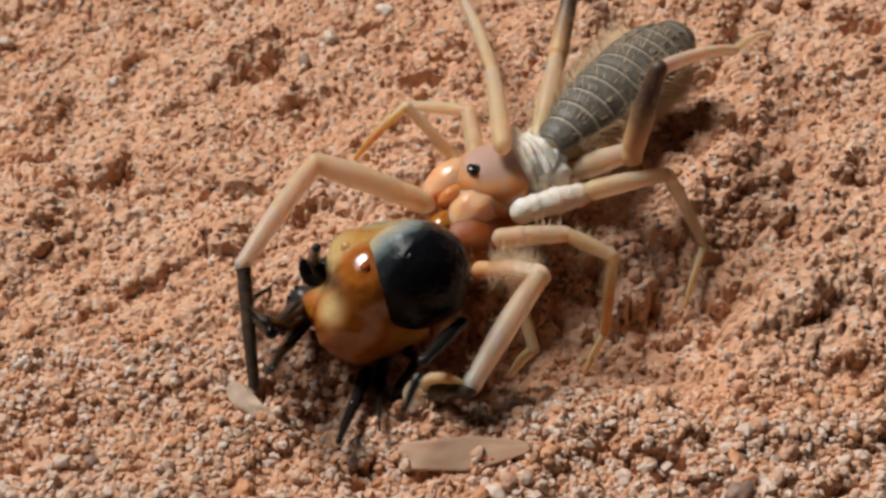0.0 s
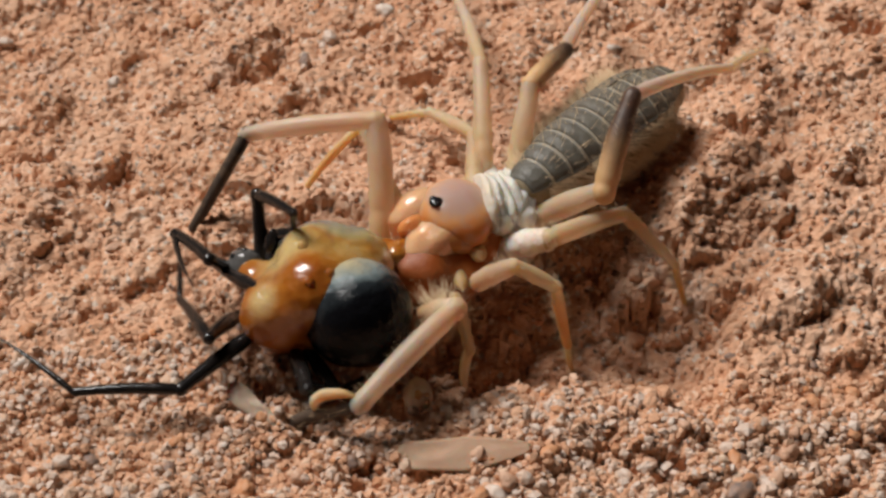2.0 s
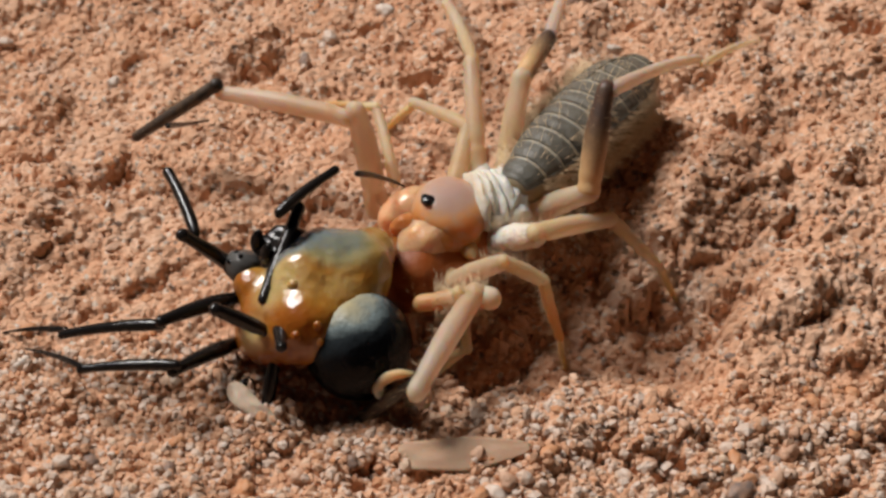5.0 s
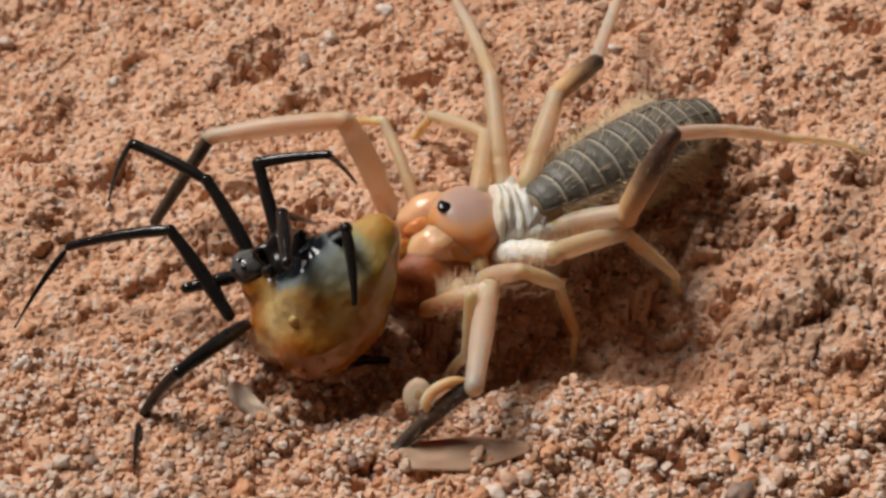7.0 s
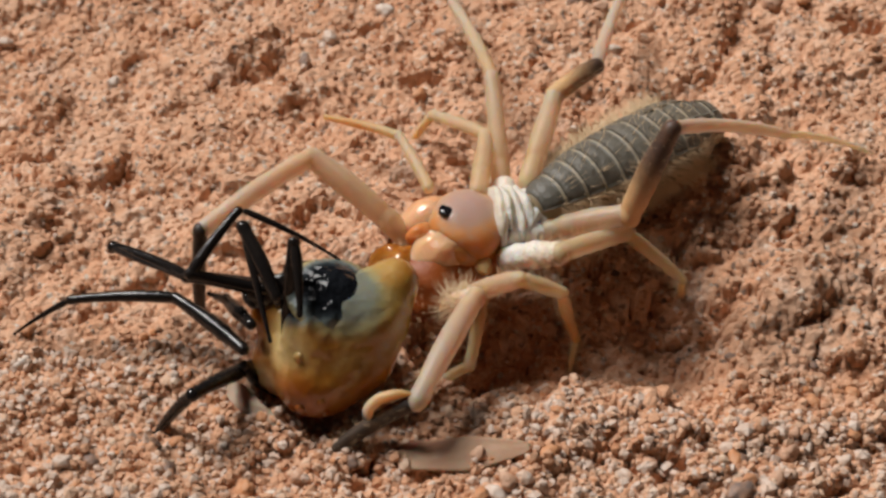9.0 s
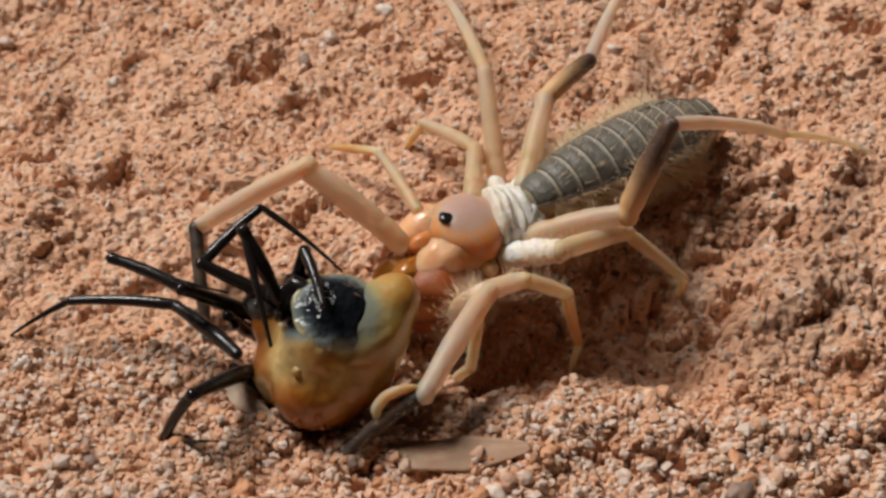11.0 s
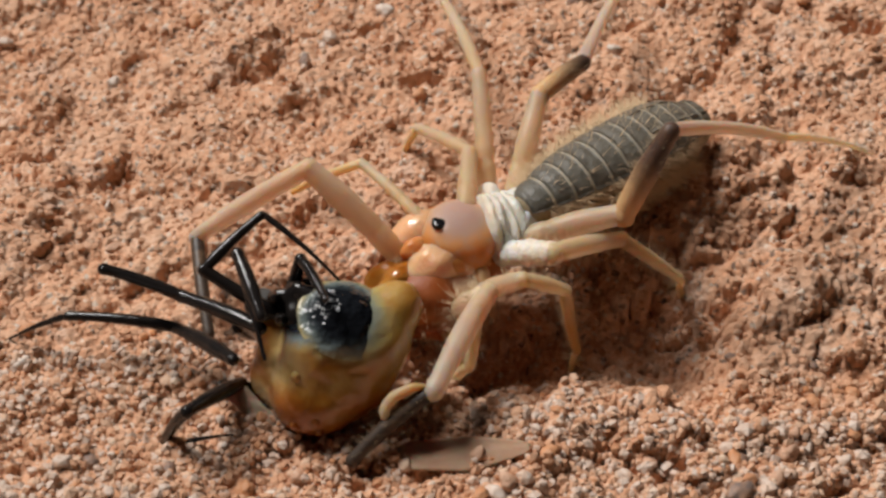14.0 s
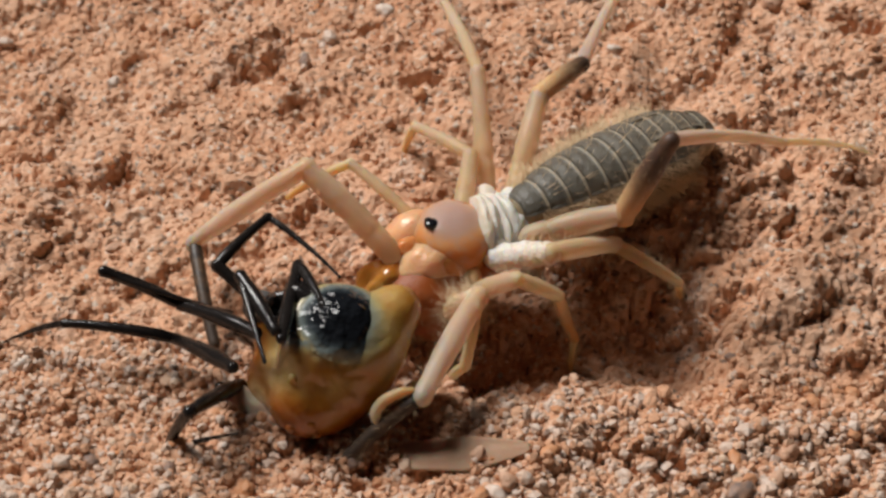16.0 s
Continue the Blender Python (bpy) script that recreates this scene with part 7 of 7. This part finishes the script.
    walk(prey_legs["d"][0], [
        (0, at(-4, 2.68, -3.81, 160.1, -81.1, 92.3)), (0.5, at(-2.59, 3.77, -5.28, -104.1, -82.3, 17.9)), (1, at(-1.75, 3.54, -5.18, -138.5, -79.1, 44.8)),
        (1.5, at(-1.23, 4.72, -5.87, -110.5, -77.9, 16.2)), (1.75, at(-3.01, 2.35, -4.03, -172.1, -42.5, 87.8)), (2, at(-4.37, 0.14, -1.72, -174.7, -0.2, 104.5)),
        (2.5, at(-3.7, 0.02, -2.71, -179.6, -56.6, 105.4)), (3, at(-3.6, -.48, -3.63, -177.5, -26.8, 107.4)), (3.5, at(-3.92, -.82, -2.89, -175.7, -37.4, 107)),
        (4, at(-3.25, -.46, -.34, -168.4, 10.2, 99.3)), (6.3, at(-3.53, 5.66, 1.71, -8.7, 76.8, -100.8)), (6.5, at(-5.47, 4.86, 0.09, -40.8, 60.3, -136.3)),
        (7, at(-3.68, 2.23, -3.34, -71.6, 63.7, 179.3)), (7.5, at(-3.56, 3.24, -2.16, -77.3, 56.3, 172.7)), (8, at(-4.21, 4.15, -2.42, -38.7, 35.6, -135.5)),
        (8.25, at(-4.49, 3.12, -2.2, -56.3, 16.3, -173)), (8.5, at(-4.75, 2.09, -1.97, -58.4, -8.4, 157.1)), (9, at(-4.99, 1.78, -1.72, -58.3, -9.4, 161.5)),
        (11.5, at(-4.52, 1.79, -2.1, -54.4, 5.9, 177.1)), (14, at(-4.48, 2.2, -1.13, -54.1, 8.7, 179.1)), (16, at(-3.9, 2.67, -1.06, -52.7, 16.6, -174.4)),
    ])
    walk(prey_legs["d"][1], [
        (0, at(-4.04, 3.62, 2.21, -138.4, -79.4, 42.7)), (0.5, at(-1.81, 4.03, 0.8, -62, -81.8, -12.4)), (1, at(-.93, 4.36, 0.82, -60.3, -76.8, -22.2)),
        (1.5, at(-.01, 5.08, 0.08, -78.1, -78, -3.9)), (2, at(-5.88, 6.09, -1.65, -77.9, -53.7, 2.5)), (2.5, at(-4.6, 3.28, 2.39, -64.7, -77.5, -17.5)),
        (3, at(-5.25, 4.76, -.9, -79.8, -70.7, -2.2)), (3.5, at(-5.36, 3.84, 0.78, -88.5, -75.8, 8.8)), (4, at(-4.1, 5.56, -1.44, -107.6, 2.3, 23.4)),
        (6.3, at(-3.85, 4.26, -4.14, -131.2, 65.5, 17.7)), (6.5, at(-7.67, 2.77, -5.25, -121.5, 25, 36.5)), (7, at(-6.44, 2.25, -8.84, -142.5, 12.3, 17.6)),
        (7.5, at(-7.05, 3.73, -7.14, -166.6, 46.5, -27.5)), (8, at(-7.79, 0.64, -5.98, -115.8, 52.1, 38.6)), (8.5, at(-10.36, 4.46, -1.03, 172.7, 66.1, -40.8)),
        (9, at(-10.68, 3.71, -.9, -154.9, 72.2, -5.6)), (11.5, at(-10.57, 2.09, -2.85, -163.2, 63.4, -12.5)), (14, at(-10.49, 2.28, -2.2, -167.3, 66, -16.6)),
        (16, at(-9.77, 2.1, -2.81, 163.7, 60.5, -48.5)),
    ])
    walk(prey_legs["d"][2], [
        (0, at(-3.31, 4.31, 7.59, 144, 79.1, -132.4)), (0.5, at(-1.04, 3.86, 6.25, 168.7, 89, -85.6)), (1, at(0.23, 3.89, 6.12, -47.8, 85.1, 49.9)),
        (1.5, at(1.13, 5, 5.37, -132.2, 85.8, -34.7)), (2, at(-2.59, 6.32, 2.96, 162.9, 53.6, -88.3)), (2.5, at(-3.47, 2.94, 7.78, 169.8, 70.7, -87)),
        (3, at(-3.42, 4.68, 4.16, -119.4, 75.2, -10.7)), (3.5, at(-4.02, 4.03, 6, -138.7, 68.7, -29)), (4, at(1.06, 7.89, -1.58, -177.7, 44.2, -65.3)),
        (6.3, at(-1.76, 4.96, -8.98, -170.5, 40.4, -38.8)), (6.5, at(-3.65, 5.81, -7.55, 159.6, 27.1, -85.8)), (7, at(-1.36, 3.95, -10, 163.5, -0.2, -73.8)),
        (7.5, at(-3.9, 2.16, -11.05, 160.5, -12.2, -46.8)), (8, at(-5.22, 2.85, -10.3, 157.4, 1.3, -59.2)), (8.5, at(-8.3, 2.95, -6.04, 157.5, 1.6, -10.1)),
        (9, at(-8.51, 3.49, -6.27, 157, -8.4, -5.7)), (11.5, at(-8.18, 1.53, -7.9, 150, -18.5, 8)), (14, at(-8.35, 1.6, -7.41, 149.1, -19.1, 12.1)),
        (16, at(-8.02, 0.04, -7.62, 145.9, -16.9, 23.5)),
    ])
    walk(prey_legs["e"][0], [
        (0, at(-2.35, -5.51, -1.65, 15.6, -66.8, -125.1)), (0.5, at(2.72, -4.16, -.42, -32.5, -70.2, -51.9)), (1, at(0.23, -4.17, -1.15, -8.3, -76.8, -85.1)),
        (1.5, at(-.2, -3.86, -3.87, -0.4, -71.2, -93.3)), (2, at(-.73, -4.73, 0.61, -54.3, -72, -26.9)), (2.5, at(0.38, -5.02, -.27, -87, -76.3, 1.2)),
        (3, at(-1.8, -4.61, 0.41, -141.4, -81, 57.1)), (3.25, at(-1.11, -3.51, 4.57, -22.5, -20.2, -66.5)), (3.5, at(-.4, -2.4, 8.73, -27.8, 53.8, -79)),
        (4, at(-.11, -.28, 9.97, -34.4, 47, -80.9)), (5.15, at(-1.68, 2.11, 5.05, -93.6, 69.2, -148.9)), (6.3, at(-3.25, 2.51, -.23, -151.6, 48.5, 140.3)),
        (6.5, at(-3.7, 2.88, -.24, 177.9, 65, 102.1)), (6.75, at(-2.14, 2.57, -2.17, 159.9, 34, 80.4)), (7, at(-.49, 1.76, -3.89, 154.5, 1, 74.2)),
        (7.25, at(-1.48, 3.88, -2.02, 140.8, 53.3, 47.6)), (7.5, at(-2.47, 5.99, -.16, 32.2, 59.6, -70.4)), (8, at(-1.96, 5.81, 0.14, -2.3, 65.1, -106.3)),
        (8.5, at(-1.61, 4.92, 0.51, -105, 74.2, 148.3)), (9, at(-3.19, 2.85, 0.06, -142.1, 52.5, 107.2)), (11.5, at(-3.88, -.64, -2.05, -152.3, 37.6, 90.8)),
        (14, at(-4.06, -.83, -1.62, -149.3, 36.2, 93.3)), (15, at(-3.77, 2.31, -1.18, -99.4, 79.1, 147.4)), (16, at(-3.47, 5.46, -.75, 4.8, 46.4, -104)),
    ])
    walk(prey_legs["e"][1], [
        (0, at(-3.69, -7.41, 3.8, 15.2, -61.7, -125.4)), (0.25, at(0.29, -7.18, 4.58, 5.3, 1.8, -97.7)), (0.5, at(3.97, -5.74, 5.36, 17.6, 65.1, -67.7)),
        (1, at(0.36, -5.52, 4.81, -11.4, 70.6, -107)), (1.25, at(0.03, -5.63, 3.25, -10.7, 2.2, -105.9)), (1.5, at(-.29, -5.74, 1.69, -11.2, -66.1, -105)),
        (1.75, at(0.24, -5.9, 4.06, -52.1, -7.7, -45.8)), (2, at(0.89, -5.56, 6.45, -47, 59.8, -18.9)), (2.5, at(1.84, -4.99, 5.57, -14.4, 59.5, 12.6)),
        (3, at(-1.29, -3.82, 6.39, -96.7, 65.9, -71.6)), (3.5, at(0.19, -5.89, 3.9, -44, 32, -5.3)), (4, at(0.52, -4.35, 5.6, -63.4, 59.4, -16.1)),
        (5.15, at(-2.91, 1.4, 1.31, -90.1, -13.6, -49.7)), (6.3, at(-6.33, 5.07, -4.85, 29.7, -86.9, -176.6)), (6.5, at(-4.26, 5.39, -5.76, -153.5, -55.1, 4.5)),
        (7, at(1.26, 7.55, -3.63, -142, -72.5, -17.3)), (7.5, at(-1.45, 3.09, -5.39, 151.4, -48.1, 55.7)), (8, at(-2.68, 3.35, -5.37, 156.2, -51.7, 51.9)),
        (8.5, at(-2.87, 5.77, -5.04, -152.7, -61.9, -6.5)), (9, at(-4.23, 6.35, -4.63, -144.2, -66.5, -15.9)), (11.5, at(-3.98, 4.12, -5.78, 162.4, -35.2, 46.6)),
        (14, at(-4.37, 4.01, -5.22, 162.3, -26.5, 49.5)), (16, at(-4.48, 1.41, -5.13, 162.7, -25.8, 50.1)),
    ])
    walk(prey_legs["f"][0], [
        (0, at(0.04, -2.83, -.22, 9.2, 1.2, -114.2)), (0.5, at(-1.78, -4.65, 2.08, 7.1, 61.7, -95.8)), (0.75, at(-1.59, -4.14, 1.55, 6.1, 0.1, -101.4)),
        (1, at(-1.35, -3.68, 1.02, 7.1, -61.6, -106.9)), (1.5, at(-1.4, -3.82, -2.95, 12.4, -56.5, -113.2)), (2, at(-.32, -4.23, 3.03, -43.7, -62.3, -39.5)),
        (2.5, at(-.62, -4.39, 2.55, 26.8, -80.2, -117.8)), (3, at(-2.81, -3.98, 2.88, -105.5, -75.9, 16.6)), (3.25, at(-1.79, -3.07, 5.7, -8.1, -24.5, -89)),
        (3.5, at(-.77, -2.13, 8.52, -12.4, 43.3, -107.6)), (3.75, at(-1.46, -2.19, 7.27, -13.9, -16.5, -118.3)), (4, at(-2.13, -2.58, 6.18, 23.3, -71.8, -160.1)),
        (5.15, at(-3.22, 1.41, 4.58, 75.8, -13.8, 145)), (6.3, at(-4.3, 4.54, 1.73, 87.1, 52.4, 147.5)), (6.5, at(-4.13, 7.57, 2.49, 149.3, 50.8, -141.8)),
        (7, at(-2.74, 8.13, -1.62, -176.6, 47.6, -108.9)), (7.5, at(-4.15, 4.89, -1.6, 175, 50.3, -120.1)), (8, at(-4.12, 5.56, -1.93, 140, 43.5, -165.3)),
        (8.5, at(-5.29, 5.73, -2.25, 143.8, 49.8, -159.3)), (9, at(-5.31, 5.74, -1.87, 131.7, 46.3, -174.7)), (11.5, at(-5.66, 4.06, -2.85, 115.1, 41.1, 157.4)),
        (14, at(-6.14, 5.94, -1.24, 155.5, 40.1, -143.2)), (16, at(-4.9, 5.67, -.66, 154.4, 28.6, -144.2)),
    ])
    walk(prey_legs["f"][1], [
        (0, at(-1.64, -6.55, -.37, -3.5, -68.7, -99.4)), (0.5, at(-2.04, -6.53, -1.8, -38.8, -71.8, -39.9)), (0.75, at(-1.96, -5.93, 1.67, -8.6, -2, -84.5)),
        (1, at(-1.81, -5.38, 5.14, -31.6, 68.5, -122.3)), (1.25, at(-2.04, -5.56, 2.49, -24.2, -3.4, -111.1)), (1.5, at(-2.28, -5.74, -.15, -36.7, -75.1, -95.2)),
        (1.75, at(-.64, -6.03, 3.43, -58.8, -2, -63.7)), (2, at(1.1, -5.36, 6.97, -62.4, 73.3, -57.3)), (2.5, at(-.95, -5, 6.65, -51.8, 71.5, -52.4)),
        (3, at(-1.85, -3.69, 6.87, -92.1, 62.5, -92.9)), (3.5, at(-1.69, -4.84, 5.94, -85.7, 59.2, -83.3)), (4, at(-3.33, -2.99, 10.1, -94.7, 55.4, -88.7)),
        (6.3, at(-6.42, 5.86, -1.55, -99.9, 54.6, -95.6)), (6.5, at(-6.13, 6.03, -.65, -112.2, 31.2, -115.5)), (7, at(-3.73, 5.84, -4.59, -91.8, 9.9, -74.4)),
        (7.25, at(-4.7, 4.07, -4.78, -99, -22.6, -17)), (7.5, at(-5.68, 2.3, -4.97, -135.3, -29.9, 56)), (8, at(-6.87, 4.87, -4.48, -110.2, -61.2, 24.6)),
        (8.5, at(-7.54, 4.81, -5, -91.7, -59.8, 4.1)), (9, at(-7.79, 5.47, -4.28, -85.7, -58.1, -2.5)), (11.5, at(-8.13, 5.28, -4.99, -93.2, -55.5, 4.1)),
        (14, at(-8.52, 4.1, -3.71, -105, -50.9, 19.3)), (16, at(-7.85, 3.54, -2.65, -122.3, -40.1, 43.9)),
    ])
    walk(prey_legs["g"][0], [
        (0, at(0.29, -3.56, -.64, -29.5, -37.7, -56.8)), (0.5, at(-1.46, -5.11, 1.27, -3.5, -6.9, -95.7)), (1, at(-2.1, -3.68, -1.3, -1.1, -42.4, -109.2)),
        (1.25, at(-2.25, -3.9, 0.24, 0.8, 1.7, -114.1)), (1.5, at(-2.39, -4.12, 1.77, -1.5, 45.7, -119.2)), (1.75, at(-.68, -4.41, 2.23, 18.5, 10.9, -74.4)),
        (2, at(1.11, -4.34, 2.71, 9.9, -25, -36.8)), (2.25, at(-.7, -4.6, 3.26, 13.6, 12.2, -66.6)), (2.5, at(-2.53, -4.69, 3.77, -4.4, 46.6, -105)),
        (2.75, at(-3.69, -4.56, 3.26, -1.9, -4.5, -99.1)), (3, at(-4.85, -4.56, 2.77, -4.6, -55.8, -93)), (3.5, at(-3.47, -4.63, 4.05, -5.5, -29.8, -90.5)),
        (4, at(-2.63, -4.48, 4.51, 39, -59.4, -143.8)), (5.15, at(-1.49, -2.62, 5.29, 0.4, -13.8, -83.5)), (6.3, at(-.35, -.66, 5.52, 4.6, 41.4, -50.8)),
        (6.5, at(0.24, 0.15, 6.69, 9.6, 14.1, -30.1)), (7, at(1.22, 0.86, 4.24, -3.3, 7.6, -46.8)), (7.5, at(-1.61, 2.65, 6.87, -4.5, 3.9, -58.3)),
        (8, at(-1.85, 2.14, 5.85, -8.9, 0.3, -57.2)), (8.5, at(-2.25, 1.52, 5.12, -10.5, 1.4, -56.7)), (9, at(-4.66, -.38, 4.32, -11.6, -8.4, -67.5)),
        (10.25, at(-4.81, -.93, 4.15, -25.4, -17.3, -18.3)), (11.5, at(-4.96, -1.48, 4.02, -40.5, -11.3, 31.6)), (12.75, at(-5.2, -1.4, 4.41, -36.7, 1.2, -6.5)),
        (14, at(-5.43, -1.32, 4.8, -42.1, 12.9, -44.9)), (16, at(-5.15, -1.4, 4.81, -41.1, 11.4, -36.9)),
    ])
    walk(prey_legs["g"][1], [
        (0, at(1.59, -5.55, 1.2, 25.5, -17, -142)), (0.25, at(-.33, -6.37, 1.41, -4.5, -40.9, -74.2)), (0.5, at(-1.77, -8.07, 1.62, -44.9, -28.5, 2.3)),
        (1, at(-2.83, -5.75, 0.7, 13.5, -56.1, -83.5)), (1.5, at(-3.42, -5.94, -.39, 13.1, -56.5, -83)), (1.75, at(-.11, -6.47, 1.83, -21.2, 0.1, -24.7)),
        (2, at(3.27, -5.97, 4, -1.3, 65.7, 20.7)), (2.25, at(0.11, -6.47, 2.82, -29.6, -3.2, -26)), (2.5, at(-3.07, -6.67, 1.56, 12.7, -69.4, -85.7)),
        (3, at(-5, -6.33, 5.32, 50, -30.1, -126.6)), (3.5, at(-3.84, -7.38, 5.7, 64.5, -22.8, -157.4)), (3.75, at(-3.84, -6.41, 6.47, 71.9, 35, -140.1)),
        (4, at(-3.87, -5.38, 7.1, 159.1, 70, -41.7)), (6.3, at(1.06, -2.38, 3.55, 137.5, 34, -57.3)), (6.5, at(2.75, -1.3, 5.96, 139.3, 36.5, -48.2)),
        (7, at(3.25, -1.3, 3.84, 139.3, 10.7, -24.8)), (7.5, at(-.05, 0.12, 6.68, 129.2, 18.4, -63.9)), (8, at(-.24, -.36, 5.84, 129.3, 10.3, -45.5)),
        (8.5, at(-.63, -.96, 5.06, 128, 11.7, -44.7)), (8.75, at(-2.09, -2.05, 4.88, 131.1, -2.5, -3.1)), (9, at(-3.55, -3.15, 4.75, 124.5, -15.4, 39.3)),
        (10.25, at(-3, -1.53, 4.74, 143.1, -22.1, -19.1)), (11.5, at(-2.46, 0.08, 4.6, 159.5, -12.4, -76.6)), (12.75, at(-2.91, -1.66, 4.36, 129.4, -30.1, -5.7)),
        (14, at(-3.36, -3.4, 4.13, 103, -9.7, 63.8)), (16, at(-2.8, -3.18, 4.22, 103.5, -13.6, 65.7)),
    ])
    walk(prey_legs["h"][0], [
        (0, at(4.52, -3.99, 5.07, 29.3, -39.9, -150.6)), (0.5, at(1.54, -4.24, 5.18, 26.6, -12.3, -122.5)), (1, at(-4.57, -4.74, 2.75, -18.9, -61.3, -65.6)),
        (1.5, at(-5.52, -1.32, 3.98, -4.4, -7.5, -88.2)), (1.75, at(-5.12, -.45, 3.07, -11, 30, -117.5)), (2, at(-4.89, 0.26, 2.03, -52.7, 52.6, -174.6)),
        (2.5, at(-4.37, 0.44, -.81, -94.9, 59.8, 130)), (2.75, at(-2.97, 0.58, -2.3, -84.4, -0.2, 143.7)), (3, at(-1.58, 0.56, -3.82, -81.3, -61, 145.3)),
        (3.5, at(-1.72, 1.92, -4.29, -155.9, -68.2, -132.7)), (4, at(-1.66, 0.1, -3.92, -75.9, -66.9, 150.1)), (6.3, at(-1.11, -1.5, -3.55, -37.3, -29.7, 112.3)),
        (6.4, at(-1.08, 0.31, -1.49, -30.1, 38.2, 156.8)), (6.5, at(-1.06, 2.35, 0.33, 62, 42.4, -89)), (6.75, at(-4, 0.76, -.31, 46.6, 4.8, -136.5)),
        (7, at(-6.95, -.89, -.69, 64.9, -25.4, 175.1)), (7.5, at(-6.98, -2.25, -.27, 91.5, -20.6, 112.8)), (7.75, at(-6.22, 0.65, 1.53, 85.8, 8.4, 178.8)),
        (8, at(-5.38, 3.62, 3.17, 109.4, 24.7, -108.3)), (8.5, at(-6.11, 1.18, 0.67, 102.3, 29.1, -119.8)), (9, at(-6.4, 1.19, 0.77, 99, 18.8, -123.9)),
        (10.25, at(-6.35, -1.1, 0.69, 74.8, 19, 165.4)), (11.5, at(-6.29, -3.38, 0.77, 65.1, -0.1, 100.5)), (14, at(-6.33, -3.62, 0.79, 67.1, -0.5, 100.6)),
        (16, at(-6.06, -4.04, 1.01, 68.1, 2.5, 102.2)),
    ])
    walk(prey_legs["h"][1], [
        (0, at(1.5, -6.24, 7.57, 15.9, -11.1, -125.2)), (0.25, at(0.47, -6.39, 6.75, 20.2, 4.1, -177.2)), (0.5, at(-.35, -7.14, 5.93, 8.4, 14.7, 129.1)),
        (0.75, at(-2.15, -6.81, 5.87, 17.4, -48.9, 99.3)), (1, at(-3.9, -6.26, 5.8, 138.1, -55.9, -36.1)), (1.5, at(-5.27, -5.01, 4.47, 145.9, -7.3, -49.6)),
        (1.75, at(-5.85, -2.09, 2.11, 144.8, 38.1, -29.7)), (2, at(-7.05, 0.05, -.73, -159.9, 81.9, 38.1)), (2.25, at(-6.35, 0.97, -2.35, 159.3, 6.1, -10.6)),
        (2.5, at(-5.54, 1.82, -3.95, 172.6, -71.1, -32.5)), (2.75, at(-4.26, 1.55, -2.31, -111.1, -23.3, -119.8)), (3, at(-2.97, 1.57, -.67, -112.3, 41.1, -140.2)),
        (3.5, at(-2.58, 0.98, -.96, -114.5, 30.3, -141.4)), (4, at(-2.85, 0.84, -.62, -102.2, 24.9, -124.3)), (6.3, at(-2.27, 1.39, -1.78, -89.2, 6.5, -119.6)),
        (6.5, at(-.96, -.21, -2.05, -86.6, 14.3, -126.2)), (6.75, at(-5.51, -.67, -.48, -63.3, 32.2, -80.2)), (7, at(-10.16, -.62, 0.83, -37.2, 28.8, -26.6)),
        (7.5, at(-8.28, 0.85, 1, -57.8, 20.5, -73.6)), (8, at(-6.41, 0.61, 1.71, -64.7, 17.6, -81.8)), (8.5, at(-7.64, -1.47, -1.06, -74.3, 9.7, -112.6)),
        (9, at(-8.25, -1.55, -.38, -77.1, 6, -120.4)), (11.5, at(-6.92, 0.16, 0.77, -77.9, -10.3, -106.3)), (14, at(-6.98, -.08, 0.81, -79.8, -10.9, -105.8)),
        (16, at(-6.8, -.52, 0.84, -80.8, -11.3, -105.5)),
    ])


motions()
